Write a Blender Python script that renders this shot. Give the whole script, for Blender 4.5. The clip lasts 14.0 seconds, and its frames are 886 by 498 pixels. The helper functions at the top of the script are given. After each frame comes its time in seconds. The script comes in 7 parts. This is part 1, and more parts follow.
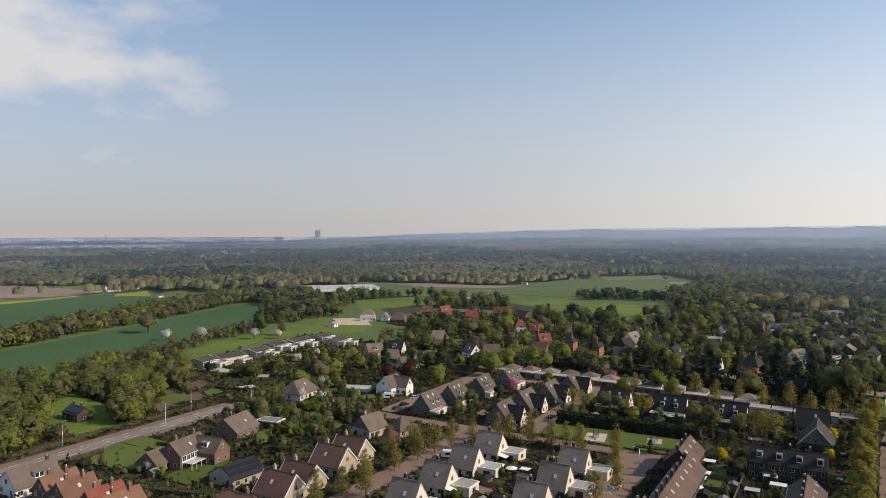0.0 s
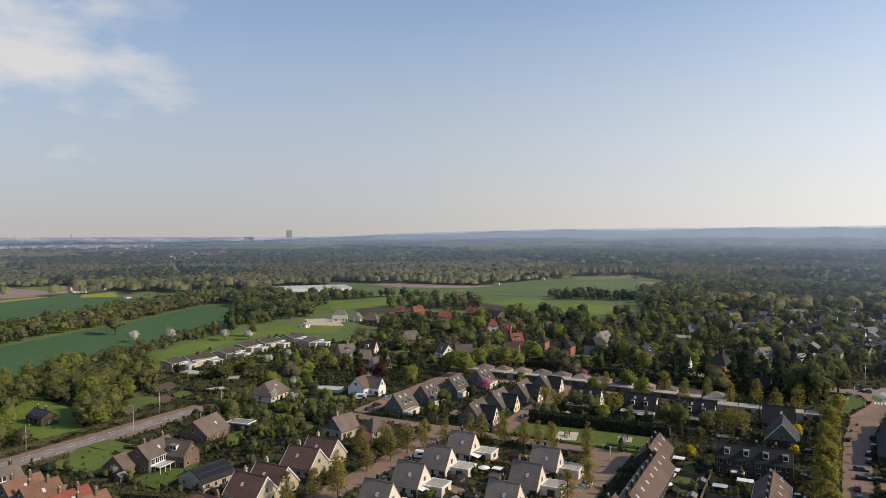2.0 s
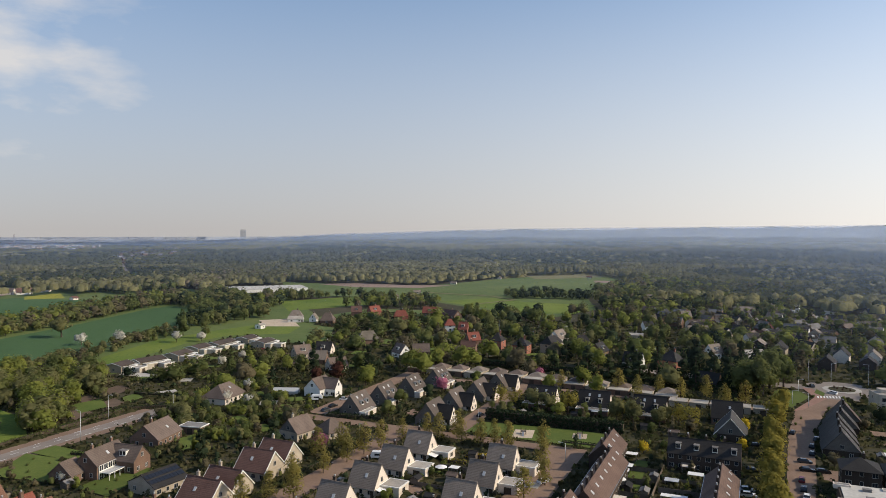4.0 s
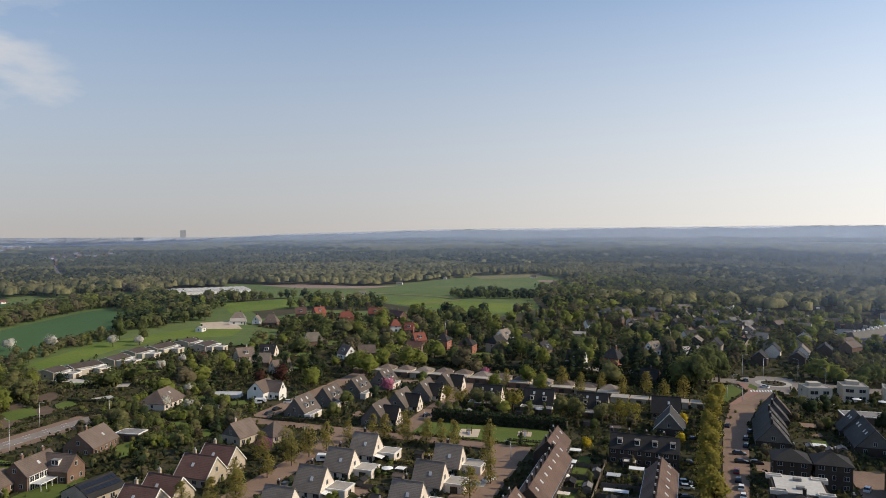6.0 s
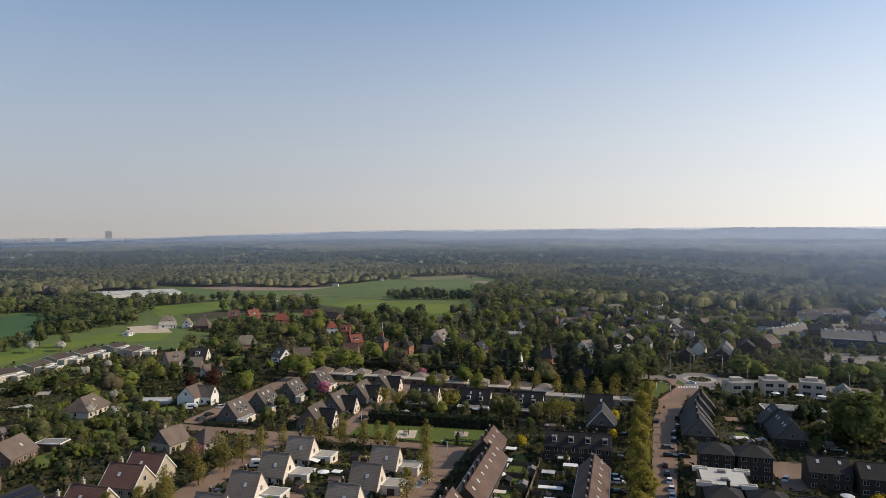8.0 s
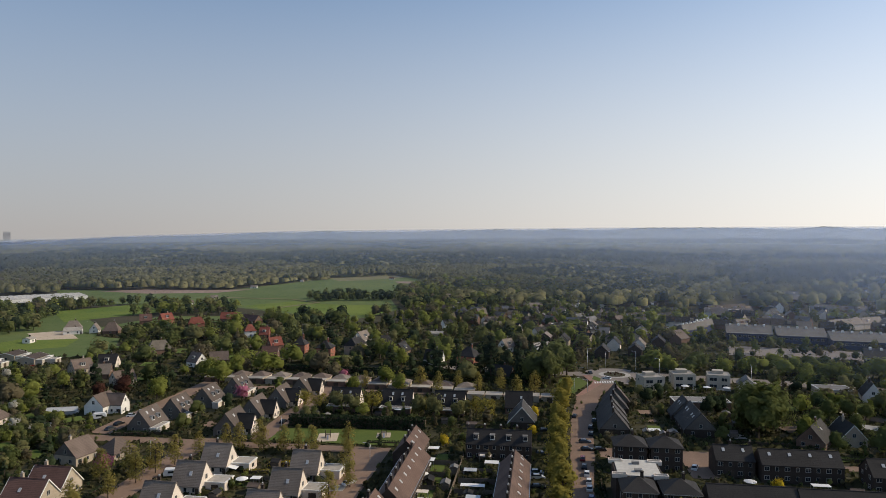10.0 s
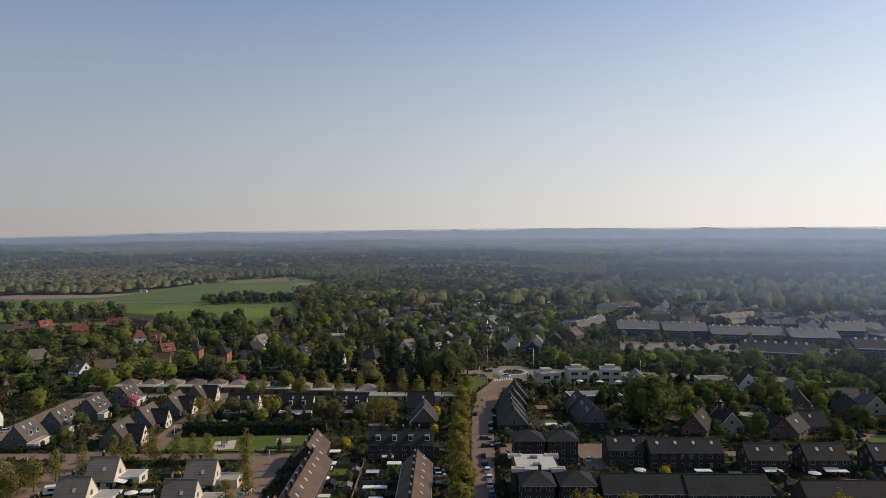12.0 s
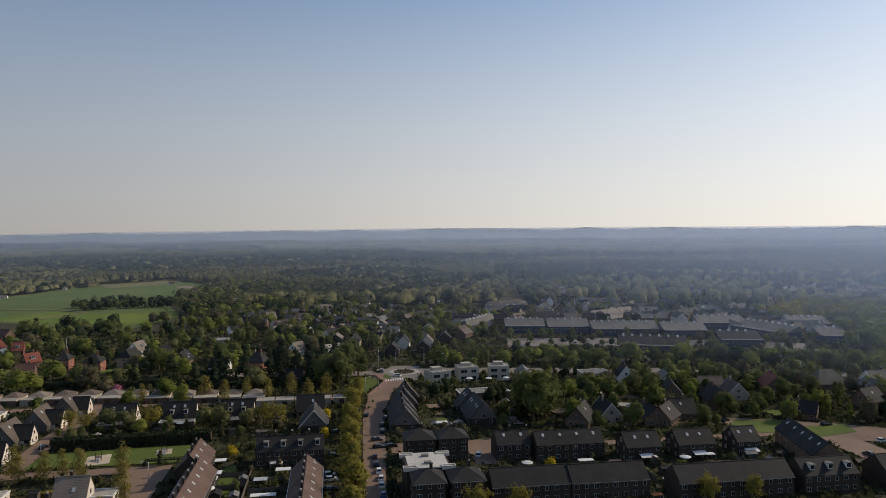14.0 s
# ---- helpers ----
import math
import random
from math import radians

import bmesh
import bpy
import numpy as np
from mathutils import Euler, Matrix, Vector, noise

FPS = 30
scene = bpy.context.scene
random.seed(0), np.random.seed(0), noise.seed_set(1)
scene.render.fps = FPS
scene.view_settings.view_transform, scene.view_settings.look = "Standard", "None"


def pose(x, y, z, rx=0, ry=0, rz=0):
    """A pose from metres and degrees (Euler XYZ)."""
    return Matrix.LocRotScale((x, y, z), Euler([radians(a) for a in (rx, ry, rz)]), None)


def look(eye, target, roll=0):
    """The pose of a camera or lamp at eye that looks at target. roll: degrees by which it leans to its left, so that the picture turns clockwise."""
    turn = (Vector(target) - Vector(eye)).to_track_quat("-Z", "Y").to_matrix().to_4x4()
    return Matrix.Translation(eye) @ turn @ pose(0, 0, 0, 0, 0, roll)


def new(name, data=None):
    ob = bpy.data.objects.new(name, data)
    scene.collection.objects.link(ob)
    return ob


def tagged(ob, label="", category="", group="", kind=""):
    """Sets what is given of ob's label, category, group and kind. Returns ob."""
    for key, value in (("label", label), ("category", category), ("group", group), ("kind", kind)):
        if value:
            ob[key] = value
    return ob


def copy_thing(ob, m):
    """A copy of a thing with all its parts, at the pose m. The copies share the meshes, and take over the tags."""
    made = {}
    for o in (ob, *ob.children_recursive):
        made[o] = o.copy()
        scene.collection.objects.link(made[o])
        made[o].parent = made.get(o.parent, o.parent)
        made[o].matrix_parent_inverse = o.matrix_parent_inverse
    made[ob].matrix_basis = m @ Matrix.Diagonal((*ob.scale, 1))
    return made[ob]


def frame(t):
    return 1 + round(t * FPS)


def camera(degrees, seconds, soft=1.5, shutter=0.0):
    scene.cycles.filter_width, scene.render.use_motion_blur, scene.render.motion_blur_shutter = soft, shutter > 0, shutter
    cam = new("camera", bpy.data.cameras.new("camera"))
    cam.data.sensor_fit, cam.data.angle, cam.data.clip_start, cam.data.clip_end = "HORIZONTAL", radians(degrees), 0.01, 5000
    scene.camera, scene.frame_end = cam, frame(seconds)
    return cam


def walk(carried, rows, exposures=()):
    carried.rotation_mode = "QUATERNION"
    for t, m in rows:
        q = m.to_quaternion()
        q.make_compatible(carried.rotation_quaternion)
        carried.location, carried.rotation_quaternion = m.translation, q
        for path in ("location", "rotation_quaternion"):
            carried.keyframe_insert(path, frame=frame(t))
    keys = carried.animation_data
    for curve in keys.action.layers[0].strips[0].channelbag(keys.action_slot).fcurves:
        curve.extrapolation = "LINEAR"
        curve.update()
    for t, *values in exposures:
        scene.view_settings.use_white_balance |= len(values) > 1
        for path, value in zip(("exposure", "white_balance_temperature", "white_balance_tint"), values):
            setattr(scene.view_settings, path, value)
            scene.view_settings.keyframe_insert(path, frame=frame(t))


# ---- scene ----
# camera: hovering high over the village, turning to the right
cam = camera(64.54, 14.0, soft=0.7)
EYE = Vector((0, 0, 75))


def heading(azimuth, pitch, roll):
    a, p = radians(azimuth), radians(pitch)
    ahead = Vector((math.sin(a) * math.cos(p), math.cos(a) * math.cos(p), math.sin(p)))
    return look(EYE, EYE + ahead * 100, roll)


PATH = [
    (0, -29.920, -1.547, -0.018),
    (0.5, -29.658, -1.554, 0.016),
    (1, -28.902, -1.551, 0.019),
    (1.5, -28.332, -1.542, 0.042),
    (2, -27.676, -1.534, 0.036),
    (2.5, -26.780, -1.544, 0.024),
    (3, -25.920, -1.550, 0.038),
    (5.5, -20.967, -1.545, 0.020),
    (6, -19.719, -1.525, 0.007),
    (6.5, -18.496, -1.491, 0.020),
    (7, -17.238, -1.470, 0.046),
    (7.5, -15.991, -1.445, 0.100),
    (8, -14.566, -1.429, 0.099),
    (10.5, -6.357, -1.382, 0.035),
    (11, -4.402, -1.370, 0.050),
    (11.5, -2.303, -1.346, -0.021),
    (12, -0.128, -1.330, -0.060),
    (12.5, 2.094, -1.324, -0.099),
    (13, 4.350, -1.323, -0.166),
    (13.5, 6.592, -1.321, -0.162),
    (14, 8.829, -1.327, -0.219),
]
walk(cam, [(t, heading(a, p, r)) for t, a, p, r in PATH], [(0, 0.0, 6950, 10), (3, 0.0, 6950, 10), (8, -0.12, 6950, 10), (11, -0.31, 6980, 10), (14, -0.52, 7000, 10)])

# daylight
SUN_AZ, SUN_EL = 73.0, 33.0
sun_way = Vector((math.sin(radians(SUN_AZ)) * math.cos(radians(SUN_EL)), math.cos(radians(SUN_AZ)) * math.cos(radians(SUN_EL)), math.sin(radians(SUN_EL))))
lamp = bpy.data.lights.new("sun", "SUN")
lamp.energy, lamp.angle, lamp.color = 3.85, radians(0.6), (1.0, 0.89, 0.72)
sun = new("sun", lamp)
sun.matrix_world = look(sun_way * 900, (0, 0, 0))


def link(nt, a, b):
    nt.links.new(a, b)


def node(nt, kind, **values):
    n = nt.nodes.new(kind)
    for k, v in values.items():
        if k == "op":
            n.operation = v
        elif k == "blend":
            n.data_type, n.blend_type = "RGBA", v
        else:
            n.inputs[k.replace("_", " ")].default_value = v
    return n


def calc(nt, op, a, b=None):
    n = nt.nodes.new("ShaderNodeMath")
    n.operation = op
    for i, v in enumerate((a, b)):
        if v is None:
            continue
        if isinstance(v, (int, float)):
            n.inputs[i].default_value = v
        else:
            link(nt, v, n.inputs[i])
    return n.outputs[0]


def mixed(nt, fac, a, b, blend="MIX"):
    n = nt.nodes.new("ShaderNodeMix")
    n.data_type, n.blend_type = "RGBA", blend
    for i, v in ((0, fac), (6, a), (7, b)):
        if isinstance(v, (int, float)):
            n.inputs[i].default_value = v
        elif isinstance(v, tuple):
            n.inputs[i].default_value = (*v, 1)
        else:
            link(nt, v, n.inputs[i])
    return n.outputs[2]


def ramp(nt, fac, lo, hi):
    n = nt.nodes.new("ShaderNodeMapRange")
    n.inputs["From Min"].default_value, n.inputs["From Max"].default_value = lo, hi
    link(nt, fac, n.inputs["Value"])
    return n.outputs[0]


world = bpy.data.worlds.new("sky")
scene.world = world
world.use_nodes = True
wn = world.node_tree
wn.nodes.clear()
sky = wn.nodes.new("ShaderNodeTexSky")
sky.sky_type, sky.sun_disc = "NISHITA", False
sky.sun_elevation, sky.sun_rotation = radians(SUN_EL), radians(SUN_AZ)
sky.altitude, sky.air_density, sky.dust_density, sky.ozone_density = 50, 1.0, 0.7, 2.0
geo = wn.nodes.new("ShaderNodeTexCoord")
sep = wn.nodes.new("ShaderNodeSeparateXYZ")
link(wn, geo.outputs["Generated"], sep.inputs[0])
# hazy air: the lowest sky looks like the sky a little higher up, and pales towards the horizon
lift = wn.nodes.new("ShaderNodeCombineXYZ")
link(wn, sep.outputs[0], lift.inputs[0])
link(wn, sep.outputs[1], lift.inputs[1])
link(wn, calc(wn, "ADD", calc(wn, "MULTIPLY", calc(wn, "MAXIMUM", sep.outputs[2], 0.0), 0.85), 0.10), lift.inputs[2])
unit = wn.nodes.new("ShaderNodeVectorMath")
unit.operation = "NORMALIZE"
link(wn, lift.outputs[0], unit.inputs[0])
link(wn, unit.outputs[0], sky.inputs[0])
pale = calc(wn, "POWER", calc(wn, "SUBTRACT", 1.0, ramp(wn, sep.outputs[2], 0.0, 0.38)), 1.25)
sunward = wn.nodes.new("ShaderNodeVectorMath")
sunward.operation = "DOT_PRODUCT"
sunward.inputs[1].default_value = tuple(sun_way)
link(wn, geo.outputs["Generated"], sunward.inputs[0])
glow = ramp(wn, sunward.outputs["Value"], -0.5, 1.0)
bright = mixed(wn, calc(wn, "POWER", glow, 2.0), (3.36, 3.30, 3.42), (12.4, 12.1, 11.7))
deep = wn.nodes.new("ShaderNodeHueSaturation")
deep.inputs["Saturation"].default_value, deep.inputs["Value"].default_value = 1.06, 1.25
link(wn, sky.outputs[0], deep.inputs["Color"])
airy = mixed(wn, calc(wn, "MULTIPLY", pale, 0.97), deep.outputs[0], bright)
# thin cloud in the part of the sky away from the sun
away = wn.nodes.new("ShaderNodeVectorMath")
away.operation = "DOT_PRODUCT"
away.inputs[1].default_value = (-0.966, 0.259, 0.0)
link(wn, geo.outputs["Generated"], away.inputs[0])
flat = wn.nodes.new("ShaderNodeMapping")
flat.inputs["Scale"].default_value = (2.0, 2.0, 5.5)
link(wn, geo.outputs["Generated"], flat.inputs[0])
puff = node(wn, "ShaderNodeTexNoise", Scale=3.4, Detail=7.0, Roughness=0.55)
link(wn, flat.outputs[0], puff.inputs["Vector"])
side = ramp(wn, away.outputs["Value"], 0.845, 0.93)
rise = ramp(wn, sep.outputs[2], 0.085, 0.20)
body_ = calc(wn, "ADD", calc(wn, "MULTIPLY", side, rise), calc(wn, "MULTIPLY", calc(wn, "SUBTRACT", puff.outputs[0], 0.5), 2.4))
cloud = calc(wn, "MULTIPLY", ramp(wn, body_, 0.30, 0.95), ramp(wn, away.outputs["Value"], 0.80, 0.90))
both = mixed(wn, calc(wn, "MULTIPLY", cloud, 0.72), airy, (5.6, 5.45, 5.4))
back = node(wn, "ShaderNodeBackground", Strength=0.14)
link(wn, both, back.inputs[0])
out = wn.nodes.new("ShaderNodeOutputWorld")
link(wn, back.outputs[0], out.inputs[0])


# materials
def surface(name, a, b, big=0.12, fine=1.5, rough=0.85, bump=0.25, vary=0.12, rows=0.0, metal=0.0, contrast=0.16):
    """Two colours mixed by noise at two scales; rows: the height of a course of tiles or boards."""
    m = bpy.data.materials.new(name)
    m.use_nodes = True
    nt = m.node_tree
    p = nt.nodes["Principled BSDF"]
    place = nt.nodes.new("ShaderNodeNewGeometry")
    n1 = node(nt, "ShaderNodeTexNoise", Scale=big, Detail=4.0)
    n2 = node(nt, "ShaderNodeTexNoise", Scale=fine, Detail=5.0, Roughness=0.65)
    for n in (n1, n2):
        link(nt, place.outputs["Position"], n.inputs["Vector"])
    f = ramp(nt, calc(nt, "ADD", calc(nt, "MULTIPLY", n1.outputs[0], 0.5), calc(nt, "MULTIPLY", n2.outputs[0], 0.5)), 0.5 - contrast, 0.5 + contrast)
    col = mixed(nt, f, a, b)
    if vary:
        info = nt.nodes.new("ShaderNodeObjectInfo")
        hsv = nt.nodes.new("ShaderNodeHueSaturation")
        v = nt.nodes.new("ShaderNodeMapRange")
        v.inputs["To Min"].default_value, v.inputs["To Max"].default_value = 1 - vary, 1 + vary
        link(nt, info.outputs["Random"], v.inputs["Value"])
        link(nt, v.outputs[0], hsv.inputs["Value"])
        link(nt, col, hsv.inputs["Color"])
        col = hsv.outputs[0]
    height = n2.outputs[0]
    if rows:
        tc = nt.nodes.new("ShaderNodeTexCoord")
        s = nt.nodes.new("ShaderNodeSeparateXYZ")
        link(nt, tc.outputs["Object"], s.inputs[0])
        saw = calc(nt, "FRACT", calc(nt, "DIVIDE", s.outputs[2], rows))
        joint = calc(nt, "GREATER_THAN", saw, 0.82)
        col = mixed(nt, calc(nt, "MULTIPLY", joint, 0.3), col, (0.03, 0.028, 0.025))
        height = calc(nt, "SUBTRACT", height, saw)
    link(nt, col, p.inputs["Base Color"])
    p.inputs["Roughness"].default_value, p.inputs["Metallic"].default_value = rough, metal
    p.inputs["Specular IOR Level"].default_value = 0.5 if metal else 0.2
    if bump:
        bn = node(nt, "ShaderNodeBump", Strength=bump, Distance=0.08)
        link(nt, height, bn.inputs["Height"])
        link(nt, bn.outputs[0], p.inputs["Normal"])
    return m


def foliage(name, a, b, c, lit=0.3, fine=0.6):
    """Leaves: the colour goes from a to b by tree (its own random number, or its tint) and towards c by clump; some light passes through."""
    m = bpy.data.materials.new(name)
    m.use_nodes = True
    nt = m.node_tree
    nt.nodes.remove(nt.nodes["Principled BSDF"])
    o = nt.nodes["Material Output"]
    info = nt.nodes.new("ShaderNodeObjectInfo")
    att = nt.nodes.new("ShaderNodeAttribute")
    att.attribute_name = "tint"
    place = nt.nodes.new("ShaderNodeNewGeometry")
    n1 = node(nt, "ShaderNodeTexNoise", Scale=fine, Detail=6.0, Roughness=0.75)
    link(nt, place.outputs["Position"], n1.inputs["Vector"])
    r = calc(nt, "FRACT", calc(nt, "ADD", info.outputs["Random"], att.outputs["Fac"]))
    col = mixed(nt, r, a, b)
    col = mixed(nt, ramp(nt, n1.outputs[0], 0.45, 0.8), col, c)
    hsv = nt.nodes.new("ShaderNodeHueSaturation")
    v = nt.nodes.new("ShaderNodeMapRange")
    v.inputs["To Min"].default_value, v.inputs["To Max"].default_value = 0.88, 1.12
    link(nt, place.outputs["Random Per Island"], v.inputs["Value"])
    link(nt, v.outputs[0], hsv.inputs["Value"])
    link(nt, col, hsv.inputs["Color"])
    d = nt.nodes.new("ShaderNodeBsdfDiffuse")
    t = nt.nodes.new("ShaderNodeBsdfTranslucent")
    mx = nt.nodes.new("ShaderNodeMixShader")
    mx.inputs[0].default_value = lit
    twig = node(nt, "ShaderNodeTexNoise", Scale=fine * 3.2, Detail=4.0, Roughness=0.7)
    link(nt, place.outputs["Position"], twig.inputs["Vector"])
    relief = node(nt, "ShaderNodeBump", Strength=0.7, Distance=0.3 / fine)
    link(nt, twig.outputs[0], relief.inputs["Height"])
    link(nt, relief.outputs[0], d.inputs["Normal"])
    for s in (d, t):
        link(nt, hsv.outputs[0], s.inputs["Color"])
    link(nt, d.outputs[0], mx.inputs[1])
    link(nt, t.outputs[0], mx.inputs[2])
    link(nt, mx.outputs[0], o.inputs["Surface"])
    return m


def shiny(name, color, rough=0.08, metal=0.0):
    m = bpy.data.materials.new(name)
    m.use_nodes = True
    p = m.node_tree.nodes["Principled BSDF"]
    p.inputs["Base Color"].default_value, p.inputs["Roughness"].default_value, p.inputs["Metallic"].default_value = (*color, 1), rough, metal
    return m


ROOF_GREY = surface("grey_concrete_tiles", (0.165, 0.133, 0.106), (0.245, 0.203, 0.167), 0.25, 2.5, 0.72, 0.5, 0.12, rows=0.36)
ROOF_BROWN = surface("brown_tiles", (0.115, 0.085, 0.069), (0.185, 0.14, 0.115), 0.25, 2.5, 0.75, 0.5, 0.12, rows=0.36)
ROOF_UMBERGREY = surface("grey_brown_tiles", (0.088, 0.069, 0.058), (0.135, 0.108, 0.092), 0.25, 2.5, 0.75, 0.5, 0.12, rows=0.36)
ROOF_SLATE = surface("weathered_slate_tiles", (0.040, 0.037, 0.036), (0.068, 0.063, 0.060), 0.25, 2.5, 0.7, 0.5, 0.15, rows=0.36)
ROOF_MAROON = surface("dark_red_tiles", (0.105, 0.055, 0.042), (0.17, 0.095, 0.075), 0.25, 2.5, 0.75, 0.5, 0.12, rows=0.36)
ROOF_CHESTNUT = surface("chestnut_tiles", (0.098, 0.060, 0.046), (0.155, 0.10, 0.077), 0.25, 2.5, 0.75, 0.5, 0.12, rows=0.36)
SHEETROOF = surface("grey_sheet_roof", (0.145, 0.132, 0.115), (0.22, 0.20, 0.178), 0.2, 1.2, 0.8, 0.15, 0.12)
ROOF_RED = surface("orange_red_tiles", (0.20, 0.060, 0.041), (0.29, 0.096, 0.066), 0.25, 2.5, 0.8, 0.5, 0.15, rows=0.36)
ROOF_RUST = surface("rust_brown_tiles", (0.15, 0.078, 0.05), (0.24, 0.13, 0.088), 0.25, 2.5, 0.8, 0.5, 0.12, rows=0.36)
ROOF_DARK = surface("anthracite_tiles", (0.020, 0.0185, 0.018), (0.039, 0.036, 0.0345), 0.25, 2.5, 0.75, 0.5, 0.12, rows=0.36)
ROOF_THATCH = surface("thatch", (0.13, 0.11, 0.085), (0.22, 0.19, 0.15), 0.3, 3.0, 0.95, 0.8, 0.1)
GRAVEL_ROOF = surface("gravel_roof", (0.26, 0.235, 0.205), (0.42, 0.385, 0.335), 0.2, 1.2, 0.95, 0.3, 0.12)
BITUMEN = surface("grey_bitumen", (0.13, 0.125, 0.12), (0.24, 0.225, 0.21), 0.2, 1.0, 0.9, 0.2, 0.15)
PALE_ROOF = surface("pale_roof_membrane", (0.42, 0.39, 0.34), (0.62, 0.585, 0.52), 0.15, 0.9, 0.85, 0.15, 0.05)
WHITE = surface("white_paint", (0.66, 0.64, 0.59), (0.80, 0.78, 0.73), 0.3, 3.0, 0.7, 0.1, 0.04)
CREAM = surface("cream_brick", (0.60, 0.515, 0.43), (0.76, 0.675, 0.58), 0.3, 4.0, 0.9, 0.3, 0.06, rows=0.0)
BEIGE = surface("beige_brick", (0.34, 0.28, 0.21), (0.47, 0.40, 0.31), 0.3, 4.0, 0.9, 0.3, 0.08)
BRICK = surface("brown_brick", (0.14, 0.085, 0.06), (0.23, 0.145, 0.105), 0.3, 4.0, 0.9, 0.3, 0.12)
REDBRICK = surface("red_brick", (0.27, 0.105, 0.07), (0.37, 0.165, 0.115), 0.3, 4.0, 0.9, 0.3, 0.1)
DARKBRICK = surface("dark_brick", (0.046, 0.033, 0.026), (0.08, 0.06, 0.047), 0.3, 4.0, 0.9, 0.3, 0.1)
SLATE = surface("grey_slate_cladding", (0.115, 0.102, 0.088), (0.175, 0.158, 0.138), 0.3, 3.0, 0.6, 0.3, 0.08, rows=0.4)
TIMBER = surface("dark_timber", (0.05, 0.036, 0.026), (0.10, 0.075, 0.055), 0.4, 4.0, 0.8, 0.3, 0.2, rows=0.2)
FENCEWOOD = surface("weathered_fence", (0.11, 0.085, 0.065), (0.20, 0.165, 0.13), 0.4, 4.0, 0.9, 0.3, 0.25)
BLUE = surface("blue_cladding", (0.030, 0.038, 0.075), (0.05, 0.06, 0.11), 0.2, 1.0, 0.6, 0.1, 0.1)
METAL = surface("galvanised_metal", (0.36, 0.37, 0.38), (0.5, 0.51, 0.52), 0.5, 4.0, 0.4, 0.05, 0.05, metal=0.8)
POTMETAL = surface("chimney_pot_metal", (0.42, 0.41, 0.39), (0.56, 0.55, 0.53), 0.5, 4.0, 0.5, 0.05, 0.1, metal=0.3)
BARK = surface("bark", (0.055, 0.042, 0.03), (0.12, 0.095, 0.07), 0.5, 6.0, 0.95, 0.6, 0.15)
GLASS = shiny("dark_window_glass", (0.025, 0.03, 0.035), 0.06)
# the pale sky reflected in roof windows is put into this glass's colour
SKYGLASS = shiny("sky_pale_glass", (0.50, 0.50, 0.49), 0.15)
SOLAR = shiny("solar_panel", (0.016, 0.018, 0.024), 0.3)
CANVAS = surface("white_canvas", (0.72, 0.71, 0.68), (0.82, 0.81, 0.78), 0.5, 3.0, 0.9, 0.1, 0.05)
ORANGE = surface("orange_canvas", (0.55, 0.16, 0.05), (0.65, 0.22, 0.08), 0.5, 3.0, 0.9, 0.1, 0.05)
RUBBER = shiny("tyre_rubber", (0.02, 0.02, 0.02), 0.8)

GROUND = surface("garden_ground", (0.036, 0.037, 0.016), (0.075, 0.062, 0.034), 0.035, 0.5, 0.95, 0.3, 0, contrast=0.12)
LAWN = surface("lawn_grass", (0.068, 0.105, 0.020), (0.125, 0.152, 0.034), 0.08, 1.2, 0.95, 0.3, 0.15)
MEADOW = surface("meadow_grass", (0.080, 0.130, 0.020), (0.165, 0.20, 0.034), 0.02, 0.6, 0.95, 0.3, 0.0, contrast=0.12)
CROP = surface("young_crop", (0.046, 0.096, 0.034), (0.062, 0.118, 0.042), 0.012, 0.2, 0.95, 0.2, 0.0)
FARGRASS = surface("far_pasture", (0.075, 0.118, 0.032), (0.13, 0.155, 0.05), 0.014, 0.09, 0.95, 0.2, 0.0)
PLOUGH = surface("ploughed_earth", (0.22, 0.15, 0.115), (0.31, 0.22, 0.175), 0.01, 0.15, 0.95, 0.2, 0.0)
STUBBLE = surface("yellow_flowering_strip", (0.22, 0.22, 0.03), (0.33, 0.31, 0.05), 0.03, 0.3, 0.95, 0.2, 0.0)
FRAMES = surface("window_frame_paint", (0.40, 0.385, 0.35), (0.52, 0.50, 0.46), 0.3, 3.0, 0.7, 0.05, 0.12)
ROOF_UMBER = surface("umber_tiles", (0.062, 0.046, 0.037), (0.105, 0.080, 0.065), 0.25, 2.5, 0.75, 0.5, 0.12, rows=0.36)
CUBEWALL = surface("sand_lime_brick", (0.42, 0.37, 0.30), (0.55, 0.49, 0.40), 0.3, 4.0, 0.9, 0.3, 0.06)
SAND = surface("sand", (0.42, 0.33, 0.24), (0.55, 0.45, 0.34), 0.2, 1.5, 0.95, 0.2, 0.1)
PAVERS = surface("clay_pavers", (0.19, 0.122, 0.087), (0.275, 0.188, 0.135), 0.1, 1.5, 0.9, 0.2, 0.06)
ASPHALT = surface("worn_asphalt", (0.195, 0.163, 0.140), (0.27, 0.232, 0.20), 0.08, 1.0, 0.9, 0.15, 0.05)
REDASPHALT = surface("red_cycle_path", (0.24, 0.135, 0.10), (0.33, 0.20, 0.155), 0.08, 1.0, 0.9, 0.15, 0.05)
CONCRETE = surface("pale_concrete", (0.33, 0.30, 0.265), (0.46, 0.43, 0.38), 0.2, 1.5, 0.9, 0.15, 0.1)
ROADPAINT = surface("road_paint", (0.62, 0.62, 0.6), (0.75, 0.75, 0.73), 0.4, 3.0, 0.7, 0.05, 0.05)

